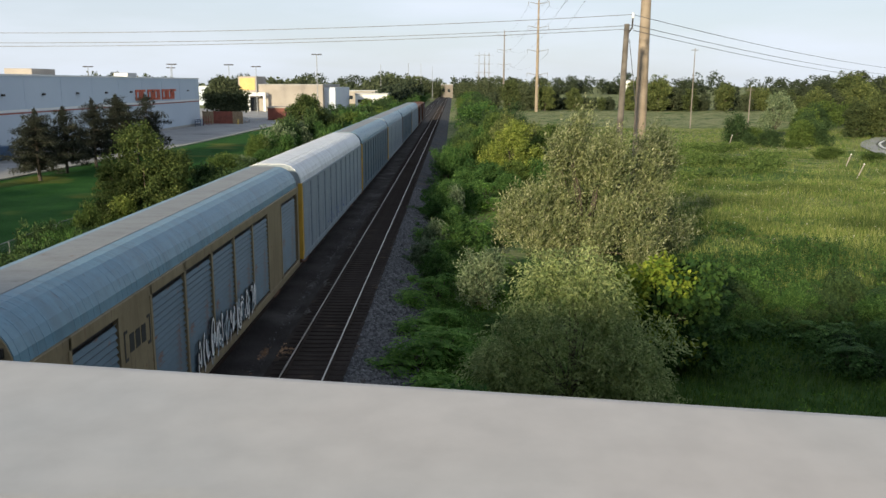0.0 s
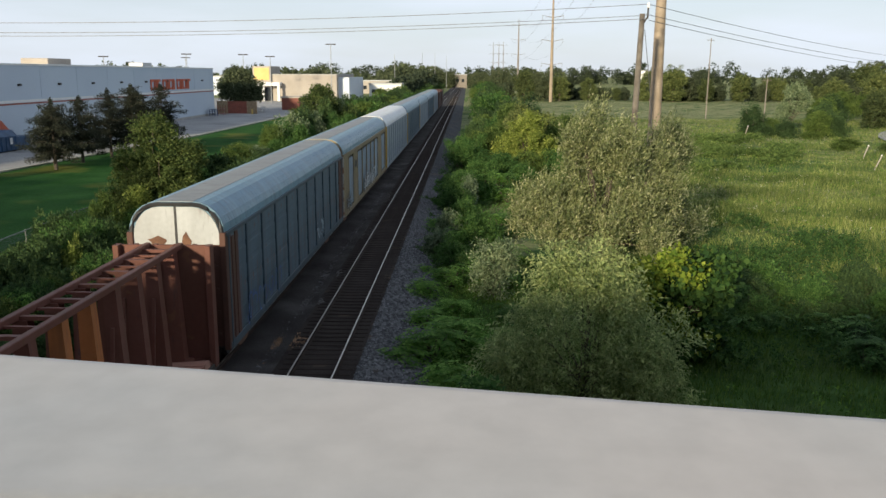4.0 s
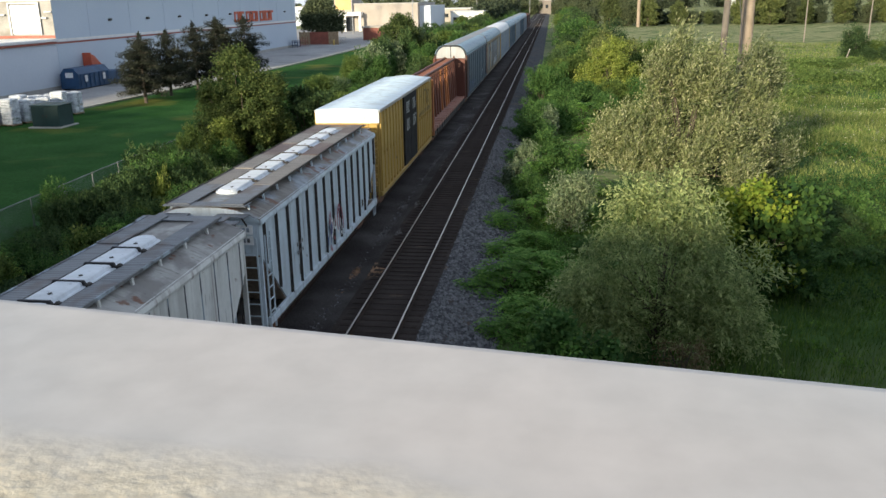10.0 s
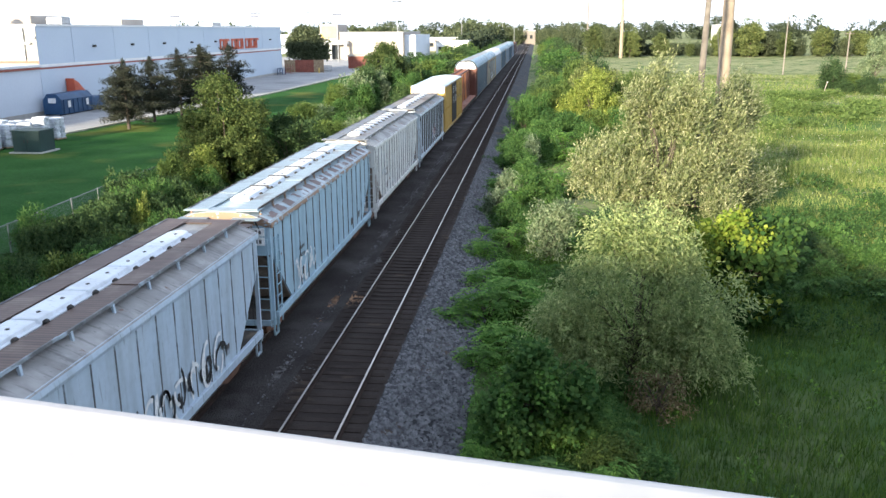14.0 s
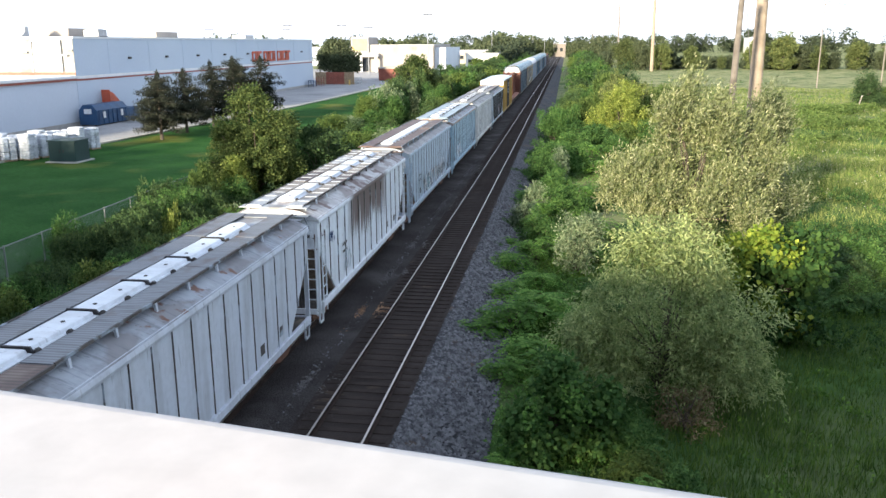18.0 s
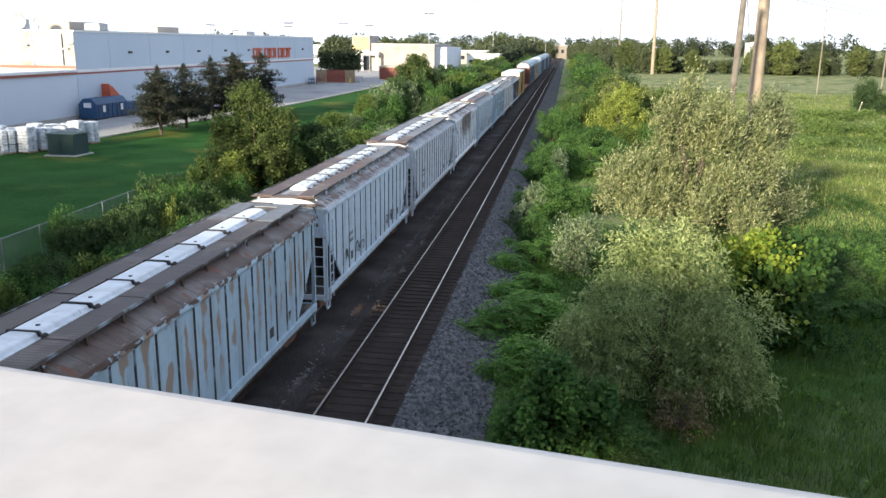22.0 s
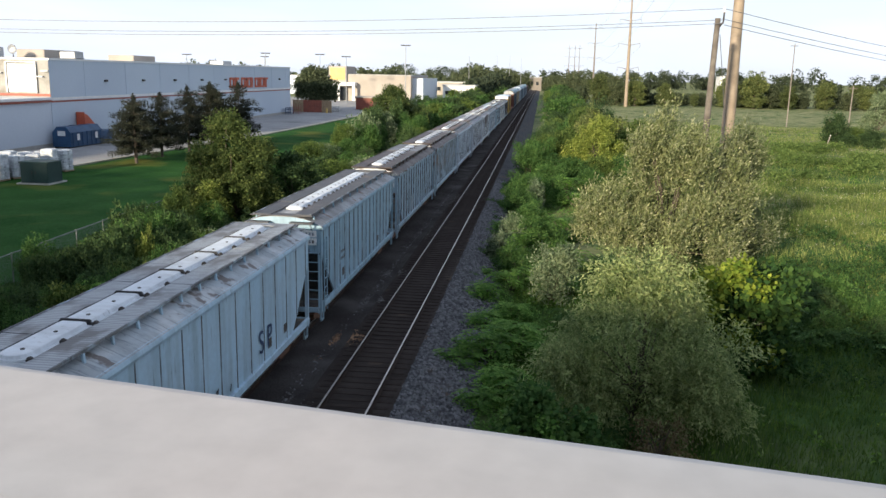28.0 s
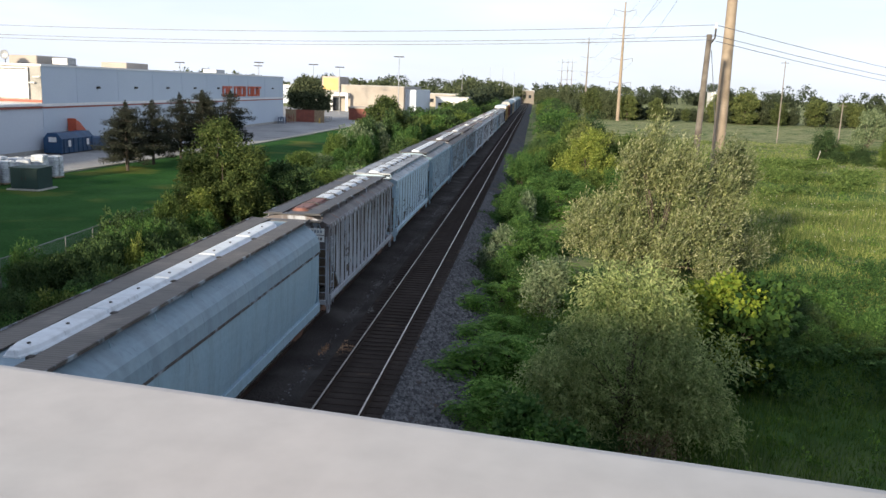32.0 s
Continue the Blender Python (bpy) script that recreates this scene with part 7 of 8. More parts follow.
def frond_tree(name, label, category, base, blobs, n, length, steps, size, material, seed, sag, wind=(0, 0, 0), out=0.5, rise=0.6, r0=0.2, stems=20, slim=0.28, core=0, inner=0.5, low=-0.6, wide=0.05):
    """A tree whose crown is made of leafy shoots; core: loose leaves inside that close its heart."""
    rng = np.random.default_rng(seed)
    t = thing(name, label, category, base)
    c = shell(rng, blobs, n, inner, low)
    c = c[c[:, 2] > 0.15]
    mid = np.array([[b[0], b[1], b[2]] for b in blobs])
    near = mid[np.argmin(((c[:, None] - mid[None]) ** 2).sum(2), 1)]
    ways = (c - near) * out + rng.normal(size=c.shape) * 0.35 + [0, 0, rise]
    part("trunk", limbs(rng, (0, 0, -0.3), c[rng.choice(len(c), min(stems, len(c)), False)], r0), M["bark"], t)
    q = fronds(rng, c, ways, length, steps, size, slim, sag, wind, wide)
    if core:
        q = np.concatenate([q, leaves(rng, shell(rng, blobs, core, 0.2), 0.4, 20, size, slim + 0.1)])
    q[:, :, 2] = np.maximum(q[:, :, 2], 0.05)
    part("crown", quads("crown", q, material), None, t)
    return t


def raised(blobs, k=1.12, drop=1.29):
    return [(x * k, y * k, max(0.8, z * k - drop), rx * k, ry * k, rz * k) for x, y, z, rx, ry, rz in blobs]


frond_tree("willow_tree", "tall silvery-green willow with windblown leaves", "tree", (7.7, 47, -0.9),
           lumps(3, raised([(0, 0, 4.2, 3.0, 2.7, 2.4), (-0.2, 0, 6.7, 1.8, 1.7, 1.9), (-2.8, -0.5, 3.6, 1.6, 1.9, 1.5), (2.2, 0.3, 4.6, 1.7, 1.7, 2.0), (0.5, -1, 2.6, 3.1, 2.2, 1.6)]), 13, 0.62, 1.5, False) + raised([(-0.6, -0.4, 8.3, 0.4, 0.4, 1.0), (-1.2, -0.4, 7.5, 0.4, 0.4, 0.7), (1.0, 0, 7.5, 0.4, 0.4, 0.7)]),
           4300, 1.0, 15, 0.18, M["willow"], 21, -0.15, (0.3, 0, 0), 0.5, 0.8, 0.2, 40, 0.3, core=620, inner=0.7, wide=0.07)
frond_tree("willow_tree", "smaller silvery-green willow beside the tall one", "tree", (11.9, 51.5, -0.9),
           lumps(5, raised([(0, 0, 4.0, 1.6, 1.6, 2.2), (0.2, 0, 6.2, 0.9, 0.9, 1.4), (0.7, -0.5, 2.6, 1.6, 1.6, 1.5)]), 11, 0.52, 1.5, False), 1500, 0.95, 15, 0.18, M["willow"], 22, -0.15, (0.3, 0, 0), 0.5, 0.8, 0.15, 20, 0.3, core=220, inner=0.7, wide=0.07)
frond_tree("willow_bush", "broad grey-green willow bush with drooping twigs beside the track", "bush", (3.5, 25.2, -0.9),
           lumps(2, [(0, 0.1, 3.0, 1.9, 1.9, 1.7), (-0.1, 0.2, 4.6, 1.0, 1.1, 1.0), (-1.7, -0.2, 2.5, 1.4, 1.4, 1.2), (1.9, -0.4, 2.4, 1.4, 1.5, 1.4), (0.9, 0.2, 3.9, 1.1, 1.0, 1.1), (1.7, -1.3, 1.7, 1.2, 1.0, 1.2), (0, -0.9, 1.6, 1.9, 1.2, 1.2), (-1.5, -0.4, 1.5, 1.2, 1.0, 1.1), (2.2, -0.6, 1.0, 1.2, 1.0, 0.9)], 10, 0.45, 1.25, False),
           3600, 0.8, 12, 0.145, M["willow2"], 23, 0.7, (0, 0, 0), 1.0, 0.4, 0.07, 50, 0.3, core=130, inner=0.6, low=-0.9, wide=0.06)
tree("dead_bush", "brown withered bush at the foot of the willow bush", "bush", (4.2, 22.6, -0.9), [(0, 0, 0.7, 0.9, 0.7, 0.7)], 50, 34, 0.11, M["dry"], r0=0.06, seed=29, rad=0.3, slim=0.4, droop=0.4, stems=24)
tree("vine_bush", "dark green broad-leaved bush hung with a paler vine", "bush", (0.35, 20.4, -0.9),
     lumps(8, [(0, 0, 1.3, 1.15, 1.0, 1.1), (0.2, 0.3, 2.1, 0.8, 0.8, 0.7), (1.0, 0.5, 1.0, 1.0, 0.9, 0.9), (-0.5, -0.3, 0.8, 0.8, 0.7, 0.7)], 8, 0.42, 1.1), 330, 24, 0.17, M["shrub"], r0=0.07, seed=33, rad=0.3, slim=0.8, stems=16, up=0.8,
     extra=(M["vivid"], [(-0.5, -0.8, 1.5, 0.12, 0.1, 0.9), (0.5, -0.6, 2.0, 0.2, 0.2, 0.5), (0.9, -0.2, 1.3, 0.1, 0.1, 0.7)], 46, 5, 0.13))
tree("maple_sapling", "young maple, dark green with bright yellow-green top leaves", "tree", (8.0, 31, -0.9),
     lumps(9, [(0.4, 0.3, 2.2, 1.8, 1.5, 1.7), (0.4, -0.6, 1.1, 1.7, 1.3, 1.0), (1.2, 0.6, 3.3, 1.0, 0.9, 1.0)], 8, 0.5), 300, 30, 0.24, M["maple"], r0=0.12, seed=24, rad=0.42, slim=0.85, stems=12,
     extra=(M["yellow"], [(-1.0, -0.4, 3.5, 0.8, 0.6, 0.6), (-0.2, -0.6, 4.0, 0.6, 0.5, 0.45), (0.5, -0.6, 3.5, 0.6, 0.5, 0.3), (-1.2, -0.9, 2.5, 0.5, 0.4, 0.8), (-0.3, -1.3, 1.9, 0.6, 0.3, 0.5), (0.5, -1.3, 1.0, 0.8, 0.3, 0.5)], 110, 16, 0.2))
tree("silver_bush", "small silver-leaved bush beside the tracks", "bush", (1.3, 39, -0.9), [(0, 0, 1.5, 1.15, 1.15, 1.5), (0.5, 0, 2.2, 0.7, 0.7, 0.9)], 130, 60, 0.15, M["silver"], r0=0.07, seed=25, rad=0.36, slim=0.35, stems=12, up=0.8)
tree("round_tree", "rounded leafy green tree on the lawn's edge", "tree", (-19.9, 53, -0.5),
     lumps(4, [(0, 0, 3.6, 3.0, 3.0, 2.8), (0, 0, 5.3, 2.4, 2.4, 2.2), (-0.9, -0.8, 2.6, 2.3, 2.0, 2.0), (1.5, -0.3, 3.4, 1.9, 2.0, 2.3)], 13, 0.8) + [(0, 0, 7.0, 1.1, 1.1, 0.8)], 780, 75, 0.17, M["round"], r0=0.25, seed=26, rad=0.46, slim=0.5, stems=20, up=0.6)
tree("dark_tree", "low dark green leafy tree beside the railway", "tree", (-16.7, 55.5, -0.6), [(0, 0, 2.6, 2.2, 2.2, 2.4), (0.5, 0.4, 4.0, 1.4, 1.4, 1.2), (1.2, 1.5, 2.0, 1.7, 1.8, 1.7)], 260, 70, 0.17, M["edgeleaf"], r0=0.14, seed=30, rad=0.45, slim=0.5, stems=14)
tree("leafy_tree", "tall olive-green leafy tree among bushes by the railway", "tree", (-22.8, 130, -0.5), [(0, 0, 5.4, 3.0, 2.8, 2.8), (0.3, 0, 7.4, 1.7, 1.7, 1.4), (-2.4, 0, 3.0, 2.4, 2.2, 2.6), (2.5, 1, 3.0, 2.6, 2.4, 2.6)], 300, 55, 0.36, M["round"], r0=0.25, seed=31, rad=0.7, slim=0.5, stems=14)
tree("sapling", "small light green sapling before the round tree", "tree", (-19.9, 49.4, -0.5), [(0, 0, 1.9, 1.1, 1.0, 1.5), (0, 0, 3.0, 0.6, 0.6, 0.7)], 100, 55, 0.17, M["yelgreen"], r0=0.06, seed=27, rad=0.35, stems=10, up=0.7)
tree("leafy_tree", "dark green leafy tree behind the store's corner", "tree", (-58.5, 216, 0), [(0, 0, 6.0, 5.2, 4.5, 4.2), (0, 0, 8.6, 3.4, 3.2, 2.6), (2.4, 0, 4.6, 3.4, 3.0, 2.6)], 300, 50, 0.6, M["farleaf"], r0=0.35, seed=28, rad=1.0, slim=0.6, stems=14)


def spruce(seed, h, r):
    """A conifer: straight trunk and ragged whorls of boughs with needle sprays."""
    rg = np.random.default_rng(seed)
    t = thing("spruce_tree", "dark ragged spruce with a bare lower trunk on the lawn", "tree", group="row of spruces")
    part("trunk", Build().tube([(0, 0, -0.2), (0, 0, h * 0.6), (0, 0, h)], [0.19, 0.11, 0.02], 8), M["bark"], t)
    cs, rad = [], []
    boughs = Build()
    z = 1.5
    while z < h - 0.3:
        f = 1 - z / h
        k = int(rg.integers(5, 8))
        L = r * min(1.0, 0.1 + 1.25 * f ** 0.75) * rg.uniform(0.72, 1.2) * (0.75 if z < 2.2 else 1)
        for i in range(k):
            a = 6.2832 * (i / k) + rg.uniform(0, 0.9)
            l = L * rg.uniform(0.5, 1.25)
            rise = rg.uniform(-0.16, 0.22)
            boughs.tube([(0, 0, z), (math.cos(a) * l, math.sin(a) * l, z + rise * l)], [0.035, 0.01], 4)
            for s in np.linspace(0.2, 1, max(2, int(l / 0.3))):
                cs.append((math.cos(a) * l * s, math.sin(a) * l * s, z + rise * l * s - 0.06))
                rad.append(0.2 + 0.2 * (1 - abs(s - 0.6)))
        z += rg.uniform(0.42, 0.68)
    for i in range(5):
        cs.append((0, 0, h - 0.12 * i))
        rad.append(0.1 + 0.05 * i)
    part("branchwork", boughs, M["bark"], t)
    part("crown", quads("crown", leaves(rg, cs, np.array(rad) * 0.92, 30, 0.25, 0.3, 0.3, 0.6), M["spruce"]), None, t)
    return t


for i, (x, y, h, r) in enumerate(((-42.0, 84, 7.1, 3.6), (-42.4, 91, 7.2, 3.0), (-42.0, 97.6, 7.9, 3.3), (-42.0, 104.6, 8.3, 3.5), (-43.0, 109, 7.4, 3.0), (-42.0, 114.8, 8.2, 3.5), (-43.8, 87.5, 6.4, 2.8))):
    spruce(40 + i, h, r).matrix_basis = pose(x, y, 0.0, 0, 0, 50 * i)


def shrub_kind(seed, material, size, label, flat=1.0, n=60, count=55, slim=0.5, up=0.7):
    r = np.random.default_rng(seed)
    blobs = [(0, 0, 0.8 * flat, 1.0, 1.0, 0.75 * flat)] + [(r.uniform(-0.7, 0.7), r.uniform(-0.7, 0.7), r.uniform(0.5, 1.25) * flat, r.uniform(0.4, 0.65), r.uniform(0.4, 0.65), r.uniform(0.4, 0.7) * flat) for _ in range(5)]
    return tree("shrub", label, "shrub", (0, -300, 0), blobs, n, count, size, material, r0=0.05, seed=seed, rad=0.28, slim=slim, group="shrubs along the railway", stems=9, up=up)


def sumac_kind(seed, material, label, count):
    rng = np.random.default_rng(seed)
    t = thing("sumac", label, "shrub", (0, -300, 0), "sumac along the railway")
    for i in range(7):
        a = i * 0.9
        stalk = Build().tube([(0, 0, -0.1), (0.25 * math.cos(a), 0.25 * math.sin(a), 0.6), (0.5 * math.cos(a), 0.5 * math.sin(a), 1.1)], [0.03, 0.022, 0.01], 4)
        part("stalk", stalk, M["bark"], t)
    q = np.concatenate([pinnate(rng, count // 7, 0.85, 1.2, 8, 0.24) + [0.42 * math.cos(i * 0.9), 0.42 * math.sin(i * 0.9), rng.uniform(0, 0.25)] for i in range(7)])
    part("crown", quads("crown", q, material), None, t)
    return t


KINDS = {
    "g1": shrub_kind(61, M["shrub"], 0.1, "dense dark green shrub beside the railway", n=90, count=80),
    "g2": shrub_kind(62, M["shrub2"], 0.1, "leafy olive-green shrub beside the railway", n=90, count=80),
    "t1": shrub_kind(66, M["shrub2"], 0.1, "tall leafy green bush beside the railway", n=170, count=50),
    "t2": shrub_kind(67, M["shrub"], 0.1, "tall dense green bush beside the railway", n=170, count=50),
    "t3": shrub_kind(68, M["yelgreen"], 0.1, "tall yellow-green bush beside the railway", n=170, count=50),
    "t4": shrub_kind(69, M["edgeleaf"], 0.1, "tall dark olive bush beside the railway", n=170, count=50),
    "y": shrub_kind(63, M["yelgreen"], 0.14, "yellow-green shrub beside the railway"),
    "w": sumac_kind(64, M["vivid"], "bright green compound-leaved weeds at the ballast's edge", 58),
    "v": sumac_kind(65, M["shrub"], "green compound-leaved sumac shoots beside the railway", 70),
    "d": shrub_kind(70, M["edgeleaf"], 0.1, "dark olive shrub on the railway bank", n=90, count=80),
    "s": shrub_kind(65, M["silver"], 0.13, "grey-green shrub beside the railway", n=90),
}
used = {}


def shrub(kind, x, y, s, sz=None):
    rr = random.Random(int(x * 131 + y * 17))
    if s > 1.9:
        kind = {"g2": "t1", "g1": "t2", "y": "t3", "d": "t4"}.get(kind, kind)
    m = pose(x, y, land(x, y) - 0.05, 0, 0, rr.uniform(0, 360)) @ Matrix.Diagonal((s / 1.4, s / 1.4 * rr.uniform(0.85, 1.15), (sz or s) / 1.68, 1))
    if kind not in used:
        used[kind] = True
        KINDS[kind].matrix_basis = m
        return KINDS[kind]
    q = KINDS[kind].scale
    return copy_thing(KINDS[kind], m @ Matrix.Diagonal((1 / q.x, 1 / q.y, 1 / q.z, 1)))


tree("yellow_bush", "large rounded yellow-green bush beside the railway", "bush", (6.4, 96, -0.9),
     lumps(12, [(0, 0, 2.6, 3.0, 2.4, 2.3), (0.6, 0.4, 4.6, 2.2, 2.0, 1.6), (-1.8, -0.4, 2.2, 1.8, 1.8, 1.8), (2.6, -0.2, 2.4, 1.8, 1.7, 1.8)], 11, 0.75), 420, 40, 0.22, M["yelgreen"], r0=0.15, seed=34, rad=0.5, slim=0.55, stems=14, up=0.7)
tree("leafy_tree", "rounded olive-green tree behind the yellow bush", "tree", (7.0, 104, -0.9),
     lumps(13, [(0, 0, 3.6, 2.6, 2.4, 2.6), (-0.5, 0, 5.8, 2.0, 1.9, 1.6), (2.8, 0.6, 3.4, 2.2, 2.0, 2.2)], 11, 0.8), 380, 40, 0.24, M["treeleaf"], r0=0.2, seed=35, rad=0.5, slim=0.55, stems=14, up=0.6)
# the strip right of the empty track, near to far
for kind, x, y, s, h in (("g1", 1.9, 21.4, 1.0, 1.3), ("w", -0.9, 19.4, 0.6, 0.7), ("w", 2.4, 17.6, 0.75, 1.5), ("w", 1.7, 17.0, 0.6, 0.9), ("v", 3.2, 17.4, 0.7, 0.9),
                         ("w", -2.4, 29.6, 1.2, 1.0), ("w", -2.3, 31.2, 0.9, 0.8), ("w", -2.2, 40.4, 1.0, 0.9), ("w", -2.2, 44.0, 0.8, 0.8), ("w", -2.2, 58.0, 1.1, 1.1), ("w", -2.1, 67.0, 1.0, 1.2), ("w", -2.2, 79.0, 1.1, 1.2), ("w", -1.2, 30.6, 1.5, 1.6), ("w", -0.2, 32.2, 1.6, 1.5), ("w", 1.2, 30.4, 1.4, 1.5), ("w", -0.6, 27.5, 1.3, 1.1), ("w", -1.8, 34.5, 1.1, 1.1), ("w", -0.4, 36.5, 1.2, 1.0), ("w", -1.3, 25.8, 1.0, 0.9), ("w", 0.2, 26.0, 1.2, 1.2), ("g1", 2.6, 21.0, 1.2, 1.2),
                         ("w", -1.9, 39.2, 1.2, 1.2), ("w", -0.7, 41.5, 1.5, 1.5), ("g1", 0.9, 43.5, 1.5, 1.5), ("g1", -1.0, 45.5, 1.5, 1.8), ("s", -1.6, 48.2, 1.2, 1.9), ("w", -0.6, 49.5, 1.6, 2.0), ("s", -1.0, 51.4, 1.2, 2.5), ("g1", 0.8, 50.5, 1.8, 2.4), ("w", 2.4, 47.5, 1.6, 1.4),
                         ("w", -1.7, 56.0, 1.3, 1.3), ("g1", 0.2, 58.5, 1.8, 2.2), ("w", 2.2, 57.5, 1.9, 1.7), ("w", 3.8, 62, 2.0, 1.7), ("g1", -0.9, 64.5, 1.8, 2.4), ("g1", -0.6, 68.5, 2.3, 3.0), ("g1", 1.2, 70, 2.0, 2.7), ("s", 0.2, 66.2, 1.0, 2.9), ("w", 3.5, 70, 2.2, 1.8),
                         ("g1", -1.0, 76.5, 1.7, 2.2), ("w", 3.2, 78, 2.4, 2.2), ("g1", 1.3, 81, 2.2, 2.6), ("g1", 5.6, 82, 2.2, 2.2), ("g1", 3.2, 86.5, 2.5, 3.0), ("g2", 6.6, 88.5, 2.2, 3.2), ("g1", 9.6, 88, 2.3, 3.0), ("g1", -0.6, 90.5, 2.5, 3.8), ("g1", 0.2, 95.5, 2.6, 4.0),
                         ("g2", 3.0, 101.5, 2.4, 5.0), ("g2", 1.2, 108, 2.2, 4.0), ("g2", 10.6, 103, 2.4, 5.0), ("g2", 6.2, 116, 3.4, 7.4), ("d", 8.6, 121, 3.4, 7.6), ("g2", 13.0, 114, 3.0, 6.0),
                         ("d", 1.0, 117, 2.4, 3.8), ("d", 1.4, 127, 2.6, 3.6), ("g1", 4.6, 129, 2.8, 4.6), ("d", 2.4, 139, 2.8, 3.8), ("g1", 7.0, 141, 3.2, 5.0), ("d", 11.5, 146, 3.2, 5.2), ("g2", 3.0, 152, 2.8, 4.0), ("d", 6.5, 160, 3.2, 4.8), ("d", 3.2, 168, 3.0, 4.0), ("g2", 10, 175, 3.6, 5.4)):
    shrub(kind, x, y, s, h)
far_bushes = []
for i in range(44):
    y = 184 + i * 9.0
    r = random.Random(i)
    far_bushes.append((("d", "g1", "g2", "d")[i % 4], 4 + r.uniform(-1.5, 6) + i * 0.1, y, 3.2 + 1.2 * r.random(), 4.2 + 3.4 * r.random()))
for i in range(46):
    r = random.Random(900 + i)
    y = 17 + 66 * r.random() ** 1.2
    s = r.uniform(0.7, 1.3)
    shrub(("w", "v", "g1", "v", "g2")[i % 5], r.uniform(-1.9 if y > 27 else -0.2, 3.4), y, s, s * r.uniform(0.6, 0.95))
for i in range(12):
    r = random.Random(1200 + i)
    shrub(("d", "v", "g1")[i % 3], r.uniform(10.5, 17), r.uniform(30, 42), r.uniform(1.0, 1.6), r.uniform(0.9, 1.5))
for i in range(22):
    r = random.Random(1600 + i)
    shrub(("d", "g1", "d", "v")[i % 4], 14 + 0.5 * i + r.uniform(-1, 1), r.uniform(33, 42), r.uniform(1.2, 1.8), r.uniform(1.2, 2.1))
for i in range(24):
    r = random.Random(1400 + i)
    s = r.uniform(0.6, 1.0)
    shrub(("w", "w", "g1")[i % 3], -2.9 + r.uniform(-0.5, 0.6), 28.5 + 48 * (i / 24) ** 1.1, s, s * r.uniform(0.7, 1.0))
# the strip between the train and the lawn
for i in range(96):
    r = random.Random(100 + i)
    y = 19 + i * 0.42
    x = -14.4 - r.uniform(0, 6.4)
    k = ("g1", "d", "d", "d", "g1", "d", "g2", "d", "d", "y")[i % 10]
    s = r.uniform(1.1, 1.8)
    shrub(k, x, y, s, s * r.uniform(1.1, 1.75))
for i in range(20):
    r = random.Random(1500 + i)
    y = 24 + i * 1.15
    x = -21.2 + r.uniform(-0.3, 1.2)
    s = r.uniform(0.9, 1.4)
    shrub(("d", "g1", "d", "v")[i % 4], x, y, s, r.uniform(1.8, 3.0) if y > 37 else r.uniform(0.7, 1.3))
for i in range(22):
    r = random.Random(1800 + i)
    s = r.uniform(1.0, 1.5)
    shrub(("d", "d", "g1")[i % 3], r.uniform(-22.4, -20.0), 20 + i * 0.66, s, s * r.uniform(0.8, 1.2))
for i in range(24):
    r = random.Random(1700 + i)
    s = r.uniform(1.2, 1.7)
    shrub(("d", "d", "g1", "d")[i % 4], r.uniform(-22.7, -20.0), 33.5 + i * 0.62, s, s * r.uniform(1.35, 1.95))
# young growth that stands out of the bank
for kind, x, y, s, h in (("y", -16.3, 34.6, 0.9, 2.1), ("v", -18.6, 33.0, 1.0, 2.4), ("w", -17.6, 31.4, 0.8, 2.7), ("y", -18.9, 38.4, 0.8, 2.8), ("w", -20.4, 27.6, 1.0, 2.3), ("g2", -20.8, 47.0, 1.3, 3.4), ("w", -16.2, 37.6, 0.8, 2.2), ("y", -15.0, 36.2, 0.8, 1.8), ("y", -17.2, 36.6, 0.7, 1.5), ("s", -17.2, 42.5, 0.9, 2.4), ("y", -15.2, 38.6, 0.5, 1.2), ("y", -18.0, 28.2, 0.7, 1.3), ("v", -19.6, 36.5, 1.1, 2.2), ("d", -20.3, 43.0, 1.3, 2.7), ("v", -16.4, 30.0, 0.9, 1.6)):
    shrub(kind, x, y, s, h)
for i in range(64):
    r = random.Random(300 + i)
    y = 58 + i * 2.3
    s = 1.8 + 1.0 * r.random() + 0.006 * i
    q = (("d", "g2", "g1", "d", "s", "g1")[i % 6], -14.8 - r.uniform(0, 9.5) - 0.02 * i, y, s, s * r.uniform(1.0, 1.5) * (1.5 if y > 100 else 1))
    if y < 140:
        shrub(*q)
    else:
        far_bushes.append(q)
for i in range(34):
    r = random.Random(500 + i)
    y = 206 + i * 12
    far_bushes.append((("d", "g1", "g2", "d")[i % 4], -16.5 - r.uniform(0, 14), y, 3.2 + 1.4 * r.random(), 4.0 + 3.0 * r.random()))
for kinds, mat, lab in (("d", "edgeleaf", "dark olive bushes along the distant tracks"), ("g1", "shrub", "dark green bushes along the distant tracks"), ("g2s", "shrub2", "olive-green bushes along the distant tracks")):
    r = np.random.default_rng(len(lab))
    cs = []
    for k, x, y, s, h in far_bushes:
        if k in kinds:
            bl = [(0, 0, h * 0.42, s, s, h * 0.42)] + [(r.uniform(-0.7, 0.7) * s, r.uniform(-0.7, 0.7) * s, r.uniform(0.3, 0.75) * h, s * 0.55, s * 0.55, h * 0.25) for _ in range(5)]
            cs.append(shell(r, bl, 150) + [x, y, land(x, y)])
    cs = np.concatenate(cs)
    solid("far_bushes", quads("far_bushes", leaves(r, cs, 0.55, 22, 0.4, 0.6, 0, 0.6), M[mat]), None, lab, "bushes", "stuff")
